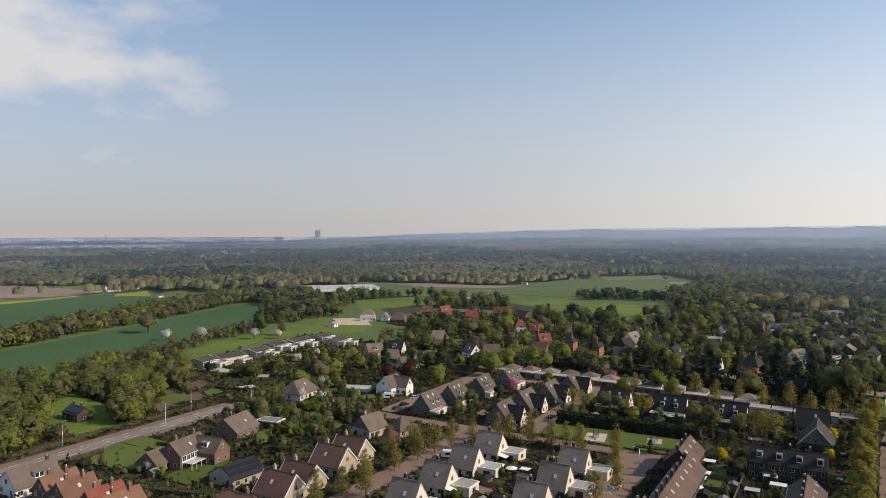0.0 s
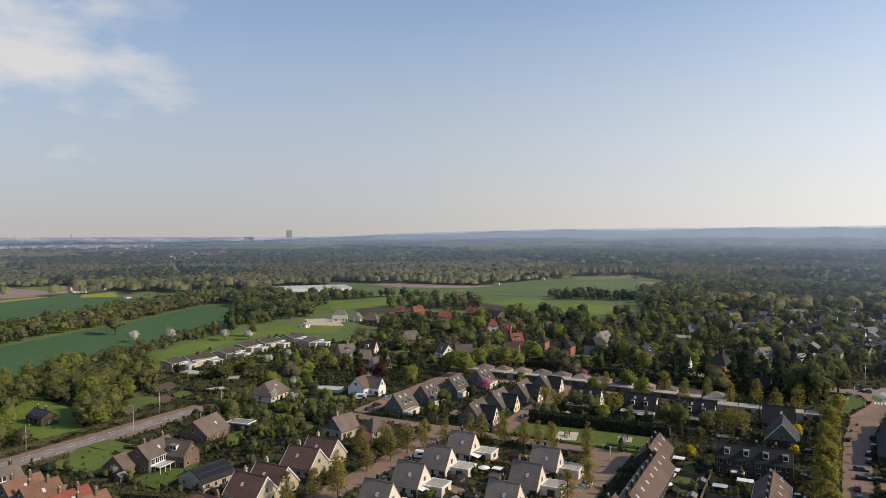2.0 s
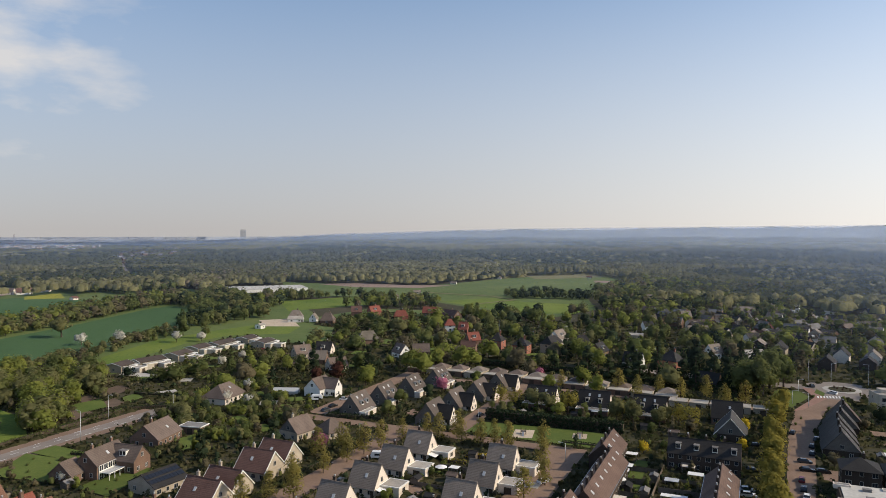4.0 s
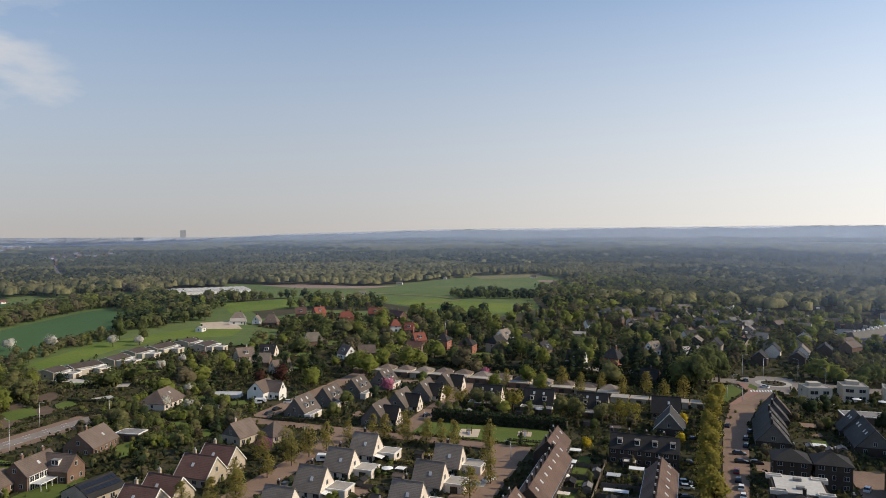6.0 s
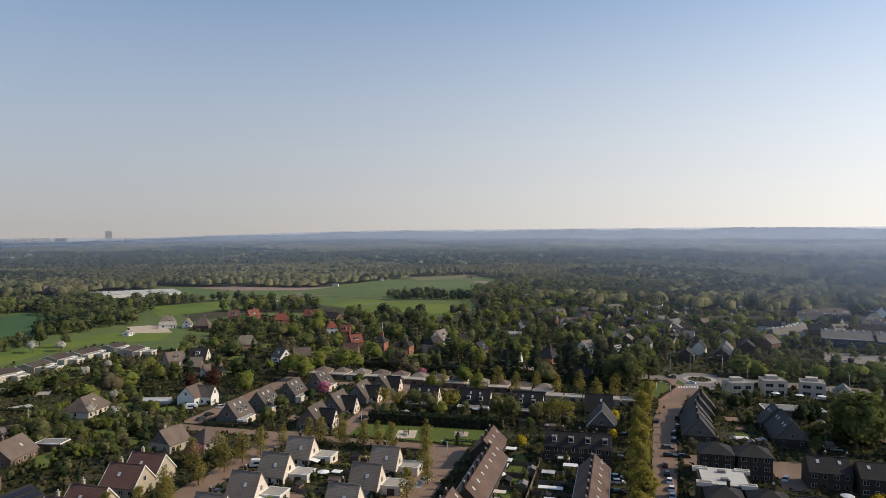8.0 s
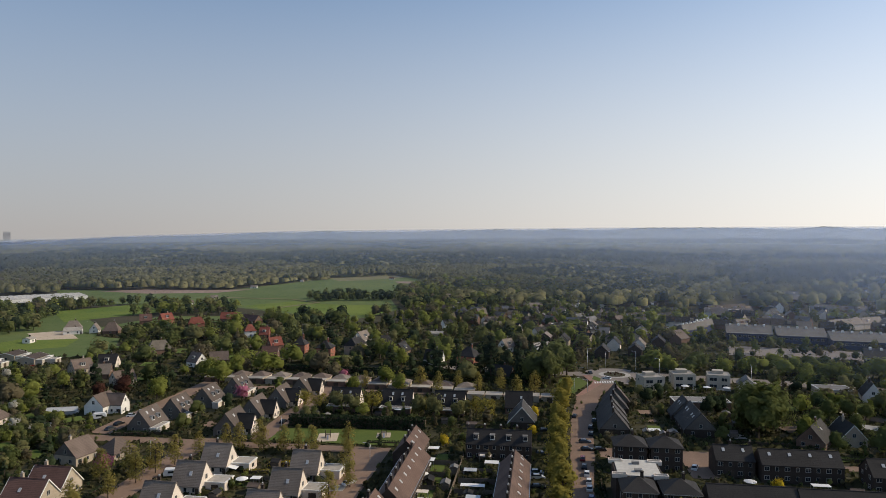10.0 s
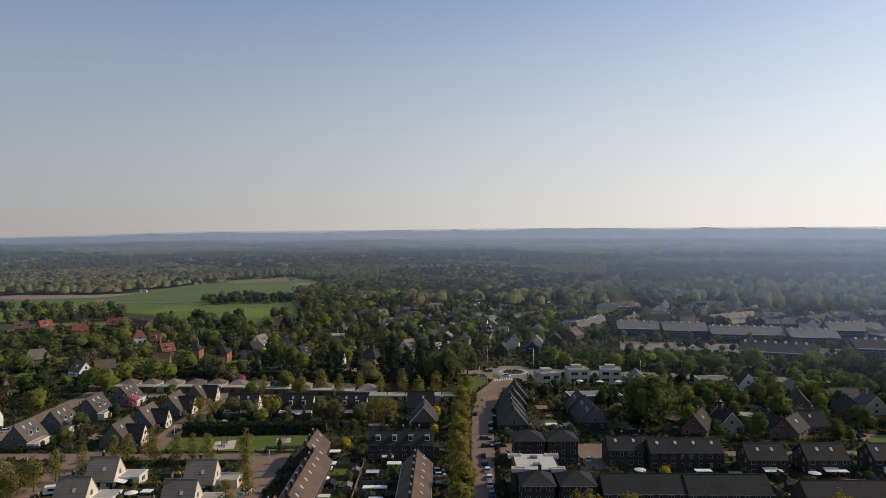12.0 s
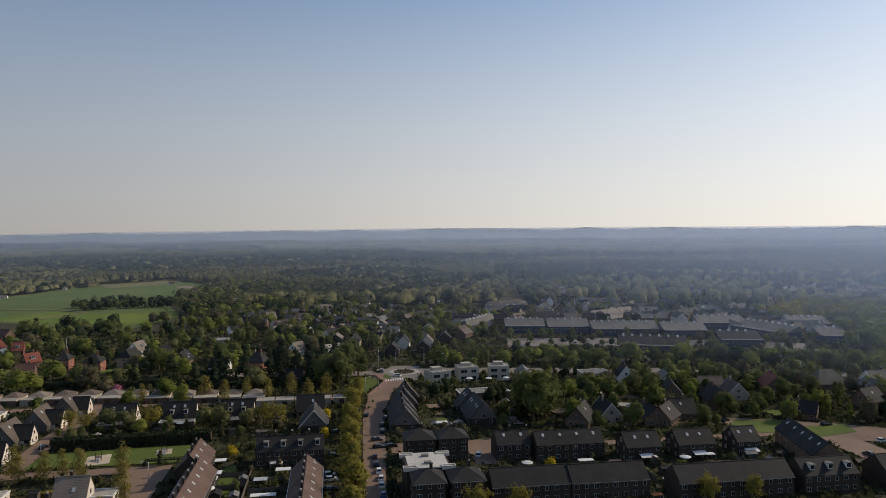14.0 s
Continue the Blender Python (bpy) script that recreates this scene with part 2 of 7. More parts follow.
LEAF_GREEN = foliage("green_leaves", (0.120, 0.148, 0.052), (0.190, 0.203, 0.072), (0.140, 0.155, 0.062), 0.5)
LEAF_FRESH = foliage("fresh_leaves", (0.21, 0.24, 0.060), (0.27, 0.29, 0.072), (0.22, 0.235, 0.070), 0.52)
LEAF_YELLOW = foliage("budding_yellow_leaves", (0.27, 0.235, 0.06), (0.335, 0.285, 0.066), (0.235, 0.205, 0.056), 0.5)
LEAF_STREET = foliage("thin_street_tree_leaves", (0.27, 0.24, 0.076), (0.335, 0.28, 0.085), (0.24, 0.205, 0.072), 0.5)
LEAF_OLIVE = foliage("olive_brown_buds", (0.158, 0.160, 0.070), (0.205, 0.200, 0.085), (0.165, 0.160, 0.074), 0.45)
LEAF_BROWN = foliage("brown_twigs", (0.118, 0.100, 0.060), (0.155, 0.134, 0.078), (0.12, 0.104, 0.060), 0.3)
LEAF_TAN = foliage("pale_bare_twigs", (0.25, 0.20, 0.135), (0.30, 0.25, 0.17), (0.23, 0.19, 0.13), 0.3)
LEAF_DARK = foliage("conifer_needles", (0.030, 0.044, 0.024), (0.054, 0.072, 0.036), (0.038, 0.05, 0.030), 0.2)
LEAF_PURPLE = foliage("copper_leaves", (0.06, 0.026, 0.022), (0.085, 0.04, 0.028), (0.06, 0.035, 0.024), 0.2)
PINK = foliage("pink_blossom", (0.48, 0.16, 0.24), (0.55, 0.22, 0.30), (0.42, 0.17, 0.21), 0.3)
BLOSSOM = foliage("white_blossom", (0.50, 0.47, 0.40), (0.60, 0.57, 0.50), (0.30, 0.30, 0.20), 0.3)
GOLD = foliage("golden_leaves", (0.50, 0.36, 0.03), (0.58, 0.44, 0.05), (0.40, 0.30, 0.04), 0.3)
FARWOOD = foliage("wood_canopy", (0.044, 0.060, 0.038), (0.36, 0.33, 0.155), (0.135, 0.142, 0.076), 0.45, 0.06)
PLANTS = foliage("garden_undergrowth", (0.036, 0.044, 0.020), (0.11, 0.098, 0.05), (0.06, 0.064, 0.03), 0.3, 0.9)
# far towers rise above the haze shells: its blue-grey is in this colour
FARGREY = surface("haze_grey_cladding", (0.42, 0.43, 0.46), (0.52, 0.53, 0.56), 0.05, 0.3, 0.8, 0.1, 0.15)
FARPALE = surface("pale_hall_cladding", (0.32, 0.32, 0.33), (0.43, 0.43, 0.44), 0.05, 0.3, 0.8, 0.1, 0.2)
FARBLUE = surface("blue_grey_cladding", (0.12, 0.15, 0.21), (0.17, 0.20, 0.27), 0.05, 0.3, 0.7, 0.1, 0.1)
FARBAND = surface("shaded_window_band", (0.24, 0.25, 0.29), (0.30, 0.31, 0.35), 0.05, 0.3, 0.5, 0.1, 0.1)
DRY = surface("dry_grass", (0.15, 0.135, 0.065), (0.21, 0.185, 0.095), 0.02, 0.2, 0.95, 0.2, 0.0)
SOIL = surface("dug_garden_soil", (0.10, 0.068, 0.045), (0.17, 0.12, 0.085), 0.15, 1.5, 0.95, 0.4, 0.15)


# building blocks
def mesh(name, verts, faces, material, smooth=False):
    me = bpy.data.meshes.new(name)
    me.from_pydata([tuple(v) for v in verts], [], [tuple(f) for f in faces])
    me.materials.append(material)
    if smooth:
        me.polygons.foreach_set("use_smooth", [True] * len(me.polygons))
    return me


def boxes(name, parts, material):
    verts, faces = [], []
    for x0, x1, y0, y1, z0, z1 in parts:
        n = len(verts)
        verts += [(x0, y0, z0), (x1, y0, z0), (x1, y1, z0), (x0, y1, z0), (x0, y0, z1), (x1, y0, z1), (x1, y1, z1), (x0, y1, z1)]
        faces += [[n + i for i in f] for f in ((3, 2, 1, 0), (4, 5, 6, 7), (0, 1, 5, 4), (1, 2, 6, 5), (2, 3, 7, 6), (3, 0, 4, 7))]
    return mesh(name, verts, faces, material)


def lathe(name, rings, sides, material, smooth=True):
    """rings: radius and height, from the bottom up."""
    verts = [(r * math.cos(2 * math.pi * i / sides), r * math.sin(2 * math.pi * i / sides), z) for r, z in rings for i in range(sides)]
    faces = [(k * sides + i, k * sides + (i + 1) % sides, (k + 1) * sides + (i + 1) % sides, (k + 1) * sides + i) for k in range(len(rings) - 1) for i in range(sides)]
    faces += [tuple(range(sides))[::-1], tuple(range((len(rings) - 1) * sides, len(rings) * sides))]
    return mesh(name, verts, faces, material, smooth)


def part(name, me, parent, loc=(0, 0, 0), turn=0.0, label=""):
    ob = new(name, me)
    ob.parent = parent
    ob.location, ob.rotation_euler = loc, (0, 0, radians(turn))
    if label:
        ob["label"] = label
    return ob


def thing(name, x, y, rot, label, category, group="", z=0.0):
    ob = new(name)
    ob.empty_display_size = 0.5
    ob.matrix_basis = pose(x, y, z, 0, 0, rot)
    return tagged(ob, label, category, group)


CACHE = {}


def cached(key, make):
    if key not in CACHE:
        CACHE[key] = make()
    return CACHE[key]


TAKEN = []
NEAR = [True]


def take(x, y, r):
    TAKEN.append((x, y, r))


def window(parent, x, y, z, turn, w=1.4, h=1.3, frame_mat=None):
    fm = frame_mat or FRAMES
    f = 0.08

    def ring():
        p = [(-w / 2, w / 2, -0.05, 0.05, 0, f), (-w / 2, w / 2, -0.05, 0.05, h - f, h), (-w / 2, -w / 2 + f, -0.05, 0.05, f, h - f), (w / 2 - f, w / 2, -0.05, 0.05, f, h - f)]
        if w > 1.0:
            p.append((-f / 2, f / 2, -0.05, 0.05, f, h - f))
        return boxes("window", p, fm)

    if not NEAR[0]:
        def whole():
            me = ring()
            bm = bmesh.new()
            bm.from_mesh(me)
            me.materials.append(GLASS)
            for fc in [(-w / 2 + f, w / 2 - f, f, h - f)]:
                q = bm.faces.new([bm.verts.new((x_, -0.02, z_)) for x_, z_ in ((fc[0], fc[2]), (fc[1], fc[2]), (fc[1], fc[3]), (fc[0], fc[3]))])
                q.material_index = 1
            bm.to_mesh(me)
            bm.free()
            return me
        return part("window", cached(("farwin", w, h, fm.name), whole), parent, (x, y, z), turn)
    ob = part("window", cached(("win", w, h, fm.name), ring), parent, (x, y, z), turn)
    part("pane", cached(("pane", w, h), lambda: boxes("pane", [(-w / 2 + f, w / 2 - f, -0.02, 0.02, f, h - f)], GLASS)), ob, label="dark glass pane")
    return ob


def slab_roof(L, S, eave, ridge, over, gover, material, thick=0.22):
    k = (ridge - eave) / (S / 2)
    xe, ye, ze = L / 2 + gover, S / 2 + over, eave - over * k
    verts, faces = [], []
    for s in (-1, 1):
        n = len(verts)
        for dz in (0.0, -thick):
            verts += [(-xe, 0, ridge + dz), (xe, 0, ridge + dz), (xe, s * ye, ze + dz), (-xe, s * ye, ze + dz)]
        faces += [[n + i for i in f] for f in ((0, 1, 2, 3), (7, 6, 5, 4), (3, 2, 6, 7), (0, 3, 7, 4), (1, 5, 6, 2))]
    verts += [(-xe, -0.16, ridge + 0.02), (xe, -0.16, ridge + 0.02), (xe, 0, ridge + 0.12), (-xe, 0, ridge + 0.12), (xe, 0.16, ridge + 0.02), (-xe, 0.16, ridge + 0.02)]
    n = len(verts) - 6
    faces += [(n, n + 1, n + 2, n + 3), (n + 3, n + 2, n + 4, n + 5), (n, n + 3, n + 5), (n + 1, n + 4, n + 2)]
    return mesh("roof", verts, faces, material)


def hip_roof(L, S, eave, ridge, over, hip, material):
    k = (ridge - eave) / (S / 2)
    xe, ye, ze = L / 2 + over, S / 2 + over, eave - over * k
    r = max(L / 2 - hip, 0.05)
    v = [(-xe, -ye, ze), (xe, -ye, ze), (xe, ye, ze), (-xe, ye, ze), (-r, 0, ridge), (r, 0, ridge), (-xe, -ye, ze - 0.22), (xe, -ye, ze - 0.22), (xe, ye, ze - 0.22), (-xe, ye, ze - 0.22)]
    f = [(0, 1, 5, 4), (1, 2, 5), (2, 3, 4, 5), (3, 0, 4), (6, 7, 1, 0), (7, 8, 2, 1), (8, 9, 3, 2), (9, 6, 0, 3), (9, 8, 7, 6)]
    return mesh("roof", v, f, material)


def house(x, y, rot=0, L=9.0, S=8.4, eave=3.0, ridge=8.5, roof=None, wall=None, gable=None, hip=0.0, over=0.35, gover=0.2, chim=(), dorm=(), sky=(), wins=True,
          label="detached brick house with a pitched tiled roof", name="house", category="house", group="", trim=None, solar=0, door=True, rows=2.7, ends=True, veranda=None):
    """A house with its ridge along its own x. chim: (x, side); dorm: (side, x, width); sky: (side, x, share of the slope)."""
    roof, wall = roof or ROOF_BROWN, wall or BEIGE
    gable = gable or wall
    h = thing(name, x, y, rot, label, category, group)
    take(x, y, max(L, S) * 0.55)
    reach = math.hypot(x, y)
    NEAR[0] = reach < 214
    if reach > 320:
        take(x * (1 - 10 / reach), y * (1 - 10 / reach), 5.5)
    if reach > 330:
        rows = max(rows, 6.0)
    k = (ridge - eave) / (S / 2)
    simple = reach > 330 and not hip

    def prism():
        me_v = [(sx * L / 2, yy, zz) for sx in (-1, 1) for yy, zz in ((-S / 2, 0), (S / 2, 0), (S / 2, eave), (0, ridge - 0.24), (-S / 2, eave))]
        return mesh("wall", me_v, [(0, 4, 3, 2, 1), (5, 6, 7, 8, 9), (0, 5, 9, 4), (1, 2, 7, 6)], wall)

    if simple:
        part("wall", prism(), h)
    else:
        part("wall", cached(("body", L, S, eave, wall.name), lambda: boxes("wall", [(-L / 2, L / 2, -S / 2, S / 2, 0, eave)], wall)), h)
    if hip:
        part("roof", cached(("hip", L, S, eave, ridge, over, hip, roof.name), lambda: hip_roof(L, S, eave, ridge, over, hip, roof)), h)
    else:
        part("roof", cached(("slab", L, S, eave, ridge, over, gover, roof.name), lambda: slab_roof(L, S, eave, ridge, over, gover, roof)), h)

        def tri():
            a, t = S / 2, ridge - 0.24
            v = [(sx, yy, zz) for sx in (-0.3, 0.0) for yy, zz in ((-a + 0.02, eave), (a - 0.02, eave), (0, t))]
            return mesh("gable", v, [(0, 2, 1), (3, 4, 5), (0, 1, 4, 3), (1, 2, 5, 4), (2, 0, 3, 5)], gable)

        me = cached(("gable", S, eave, ridge, gable.name), tri)
        if not simple or gable != wall:
            part("gable", me, h, (L / 2 + (0.02 if simple else 0), 0, 0))
            part("gable", me, h, (-L / 2 - (0.02 if simple else 0), 0, 0), 180)
        if trim:
            def board():
                v = []
                for xx in (0.0, 0.12):
                    for s in (-1, 0, 1):
                        yy, zz = s * (S / 2 + over), ridge - abs(s) * (k * (S / 2 + over))
                        v += [(xx, yy, zz + 0.05), (xx, yy, zz - 0.32)]
                f = [(0, 2, 3, 1), (2, 4, 5, 3), (6, 7, 9, 8), (8, 9, 11, 10), (0, 6, 8, 2), (2, 8, 10, 4), (1, 3, 9, 7), (3, 5, 11, 9), (0, 1, 7, 6), (4, 10, 11, 5)]
                return mesh("verge_board", v, f, trim)
            me = cached(("verge", S, ridge, eave, over, trim.name), board)
            part("verge_board", me, h, (L / 2 + gover, 0, 0), label="white verge board")
            part("verge_board", me, h, (-L / 2 - gover, 0, 0), 180, label="white verge board")
    for s in (-1, 1) if reach < 215 else ():
        ze = eave - over * k
        part("gutter", cached(("gutter", L), lambda: boxes("gutter", [(-L / 2 - 0.2, L / 2 + 0.2, -0.07, 0.07, -0.2, -0.04)], METAL)), h, (0, s * (S / 2 + over + 0.075), ze))
    for cx, s in chim:
        top = ridge + 0.95
        c = part("chimney", cached(("chim", ridge, wall.name), lambda: boxes("chimney", [(-0.4, 0.4, -0.33, 0.33, eave, top), (-0.48, 0.48, -0.41, 0.41, top, top + 0.14)], DARKBRICK if wall in (WHITE, CREAM) else wall)), h, (cx, s * 0.5, 0))
        part("chimney_pot", cached(("pot",), lambda: lathe("chimney_pot", [(0.22, 0), (0.24, 0.1), (0.19, 0.35), (0.27, 0.4), (0.22, 0.5)], 8, POTMETAL)), c, (0, 0, top + 0.14), label="pale metal chimney pot")
    for s, dx, w in dorm:
        yf = S / 2 * 0.74
        zf = ridge - k * yf
        hh = min(1.6, ridge - zf - 0.25)
        yb = max((ridge - zf - hh) / k, 0.1)
        d = part("dormer", cached(("dorm", w, yf, yb, hh), lambda: boxes("dormer", [(-w / 2, w / 2, -yf, -yb, 0, hh)], WHITE)), h, (dx, 0, zf), 0 if s < 0 else 180, "white-framed roof dormer")
        part("dormer_roof", cached(("dormroof", w, yf, yb, hh), lambda: boxes("dormer_roof", [(-w / 2 - 0.15, w / 2 + 0.15, -yf - 0.25, -yb, hh, hh + 0.14)], BITUMEN)), d)
        n = max(1, int(w / 1.1))
        for i in range(n):
            part("pane", cached(("dpane", w, hh, yf), lambda: boxes("pane", [(-w / n / 2 + 0.12, w / n / 2 - 0.12, -yf - 0.02, -yf + 0.03, 0.25, hh - 0.15)], GLASS)), d, (-w / 2 + (i + 0.5) * w / n, 0, 0), label="dark glass pane")
    slope = math.atan(k)
    for s, dx, share in sky:
        yy = S / 2 * share
        ob = part("skylight", cached(("skyl",), lambda: boxes("skylight", [(-0.42, 0.42, -0.6, 0.6, -0.05, 0.07)], SKYGLASS)), h, (dx, s * yy, ridge - k * yy + 0.05), label="roof window coloured pale like reflected sky")
        ob.rotation_euler = (-s * slope, 0, 0)
    if solar:
        n = int(L / 1.15)
        for i in range(n):
            for j in range(solar):
                yy = S / 2 * (0.28 + 0.36 * j)
                ob = part("solar_panel", cached(("solar",), lambda: boxes("solar_panel", [(-0.52, 0.52, -0.8, 0.8, 0, 0.05)], SOLAR)), h, (-L / 2 + (i + 0.5) * L / n, -yy, ridge - k * yy + 0.08), label="dark blue solar panel")
                ob.rotation_euler = (slope, 0, 0)
    if wins:
        levels = [0.9] if eave < 5 else ([0.9, 3.6] if eave < 7.6 else [0.9, 3.6, 6.2])
        n = max(1, int(L / rows))
        for z in levels:
            for i in range(n):
                xx = -L / 2 + (i + 0.5) * L / n
                if eave > z + 1.3:
                    window(h, xx, -S / 2, z, 0, 1.5 if i % 2 == 0 else 1.0)
                    if i % 2 == 0 or reach < 200:
                        window(h, xx, S / 2, z, 180, 1.5 if i % 2 else 1.0)
        if ends:
            for e in (-1, 1):
                for z in levels:
                    for yy in ((-S / 4, S / 4) if S > 6 and reach < 300 else (0,)):
                        window(h, e * L / 2, yy, z, 90 * e, 1.2)
                if not hip and ridge - eave > 3:
                    window(h, e * L / 2, 0, eave + 0.55, 90 * e, 1.2, 1.4)
        if door:
            part("door", cached(("door", wall.name), lambda: boxes("door", [(-0.48, 0.48, -0.06, 0.06, 0, 2.1)], TIMBER)), h, (L / 2 - 0.8, -S / 2, 0), label="dark wooden door")
    return h


def annex(h, x0, x1, y0, y1, z=2.9, wall=None, roof=None, label="", edge=None):
    wall, roof = wall or CREAM, roof or GRAVEL_ROOF
    part("annex_wall", boxes("annex_wall", [(x0, x1, y0, y1, 0, z)], wall), h, label=label)
    part("annex_roof", boxes("annex_roof", [(x0 + 0.15, x1 - 0.15, y0 + 0.15, y1 - 0.15, z, z + 0.12)], roof), h, label="flat gravelled roof")
    e = 0.2
    part("fascia", boxes("fascia", [(x0 - e, x1 + e, y0 - e, y0 + 0.15, z - 0.15, z + 0.2), (x0 - e, x1 + e, y1 - 0.15, y1 + e, z - 0.15, z + 0.2), (x0 - e, x0 + 0.15, y0 + 0.15, y1 - 0.15, z - 0.15, z + 0.2), (x1 - 0.15, x1 + e, y0 + 0.15, y1 - 0.15, z - 0.15, z + 0.2)], edge or WHITE), h, label="pale roof edge")
    m = boxes("annex_door", [(-1.1, 1.1, -0.05, 0.05, 0, 2.1)], TIMBER)
    part("annex_door", m, h, ((x0 + x1) / 2, y0, 0))
    window(h, x1, (y0 + y1) / 2, 0.9, 90, 1.8)


# trees
def leaves(rng, centers, radius, n, size, up=0.3, core=None):
    """n leaf clumps as quads on small balls round the centers: their corners, and the way each one faces."""
    pick = rng.integers(0, len(centers), n) if n != len(centers) else np.arange(n)
    way = rng.normal(size=(n, 3))
    way /= np.linalg.norm(way, axis=1)[:, None]
    p = centers[pick] + way * radius[pick][:, None] * rng.uniform(0.55, 1.05, (n, 1))
    normal = way + rng.normal(size=(n, 3)) * 0.45 + (0, 0, up)
    if core is not None:
        out_ = p - core
        out_ /= np.linalg.norm(out_, axis=1)[:, None] + 1e-6
        normal = 0.85 * out_ + 0.25 * way + rng.normal(size=(n, 3)) * 0.30 + (0, 0, up + 0.1)
    normal /= np.linalg.norm(normal, axis=1)[:, None]
    a = np.cross(normal, rng.normal(size=(n, 3)))
    a /= np.linalg.norm(a, axis=1)[:, None]
    b = np.cross(normal, a)
    s = size * rng.uniform(0.6, 1.3, (n, 1))
    corners = np.stack([p - a * s - b * s * 0.8, p + a * s - b * s * 0.6, p + a * s * 0.8 + b * s, p - a * s * 0.9 + b * s * 0.7], 1).reshape(-1, 3)
    return np.concatenate([corners, np.repeat(normal, 4, axis=0)], 1)


def lobes(rng, centers, radius, core, k=2):
    """Lumpy masses of twigs and leaf inside a crown: rough balls of small facets."""
    g = np.linspace(-1, 1, k + 1)
    cells = []
    for axis in range(3):
        for side in (-1, 1):
            for i in range(k):
                for j in range(k):
                    q = np.array([(g[i], g[j]), (g[i + 1], g[j]), (g[i + 1], g[j + 1]), (g[i], g[j + 1])])
                    q = np.insert(q, axis, side, axis=1)
                    turned = np.dot(np.cross(q[1] - q[0], q[2] - q[1]), q.mean(0)) < 0
                    cells.append(q[::-1] if turned else q)
    ball = np.concatenate(cells)
    ball = ball / np.linalg.norm(ball, axis=1)[:, None]
    out_ = []
    for c, r in zip(centers, radius):
        t = rng.uniform(0, 6.28)
        w = np.stack([ball[:, 0] * math.cos(t) - ball[:, 1] * math.sin(t), ball[:, 0] * math.sin(t) + ball[:, 1] * math.cos(t), ball[:, 2]], 1)
        ph = rng.uniform(0, 6.28, 3)
        bump_ = 1 + 0.2 * np.sin(w[:, 0] * 4.1 + ph[0]) * np.sin(w[:, 1] * 4.7 + ph[1]) + 0.13 * np.sin(w[:, 2] * 6 + ph[2])
        at = c + w * bump_[:, None] * r * (1, 1, 0.9)
        way = (0, 0, 0.3) + 0.3 * w + 0.8 * (at - core) / (np.linalg.norm(at - core, axis=1)[:, None] + 1e-6)
        way = way + np.repeat(rng.normal(size=(len(way) // 4, 3)) * 0.16, 4, axis=0)
        out_.append(np.concatenate([at, way / np.linalg.norm(way, axis=1)[:, None]], 1))
    return np.concatenate(out_)


def crown(seed, kind, n, size, fill=0.62):
    """Corner points of the leaf quads of a crown 10 m high; fill: how much of it is solid mass."""
    rng = np.random.default_rng(seed)
    if kind == "round":
        m = 60
        w = rng.normal(size=(m, 3))
        w /= np.linalg.norm(w, axis=1)[:, None]
        w[:, 2] = np.where(w[:, 2] < -0.8, -w[:, 2], w[:, 2])
        c = np.array([0, 0, 5.2]) + w * np.array([3.2, 3.2, 3.7]) * rng.uniform(0.5, 1.0, (m, 1))
        r = rng.uniform(0.7, 1.4, m)
    elif kind == "spread":
        m = 70
        w = rng.normal(size=(m, 3))
        w /= np.linalg.norm(w, axis=1)[:, None]
        c = np.array([0, 0, 5.2]) + w * np.array([3.9, 3.9, 3.5]) * rng.uniform(0.35, 1.0, (m, 1))
        r = rng.uniform(0.5, 1.2, m)
    elif kind == "column":
        m = 40
        z = rng.uniform(1.8, 9.4, m)
        a = rng.uniform(0, 6.28, m)
        w = 1.55 * np.sin(np.clip((z - 0.6) / 9.4, 0.05, 1) ** 0.7 * 3.14) ** 0.8 + 0.2
        c = np.stack([w * np.cos(a) * 0.72, w * np.sin(a) * 0.72, z], 1)
        r = 0.35 + 0.5 * w
    elif kind == "cone":
        m = 40
        z = rng.uniform(0.6, 9.7, m) ** 0.95
        a = rng.uniform(0, 6.28, m)
        w = 2.1 * (1 - z / 10.2)
        c = np.stack([w * np.cos(a) * 0.7, w * np.sin(a) * 0.7, z], 1)
        r = 0.25 + w * 0.42
    else:
        m = 14
        w = rng.normal(size=(m, 3))
        w /= np.linalg.norm(w, axis=1)[:, None]
        c = np.array([0, 0, 4.2]) + np.abs(w) * np.sign(rng.normal(size=(m, 3))) * np.array([4.2, 4.2, 3.6]) * rng.uniform(0.2, 1, (m, 1))
        r = rng.uniform(1.6, 2.6, m)
    core = np.array([0, 0, {"cone": 3.0, "column": 5.0, "bush": 2.0}.get(kind, 4.8)])
    k = 3 if n > 700 else 2
    m = max(1, min(10, int(n * fill * 0.55 / (6 * k * k))))
    pick = rng.permutation(len(c))[:m]
    grow = {"round": 4.6, "spread": 4.2, "column": 1.6, "cone": 2.2}.get(kind, 4.6) / max(m, 3) ** 0.5
    r_ = np.maximum(r[pick] * 0.95, grow) * rng.uniform(0.72, 0.98, len(pick))
    if kind in ("cone", "column"):
        r_ = np.maximum(r[pick] * 1.15, grow * (1 - c[pick][:, 2] / 12))
        inner = c[pick]
    else:
        inner = core + (c[pick] - core) * (0.72 if m > 3 else 0.5)
    solid = lobes(rng, inner, r_, core, k)
    if fill < 0.4:
        solid = solid[:0]
    return np.concatenate([solid, leaves(rng, c, r, max(12, n - len(solid) // 4), size, core=core)])


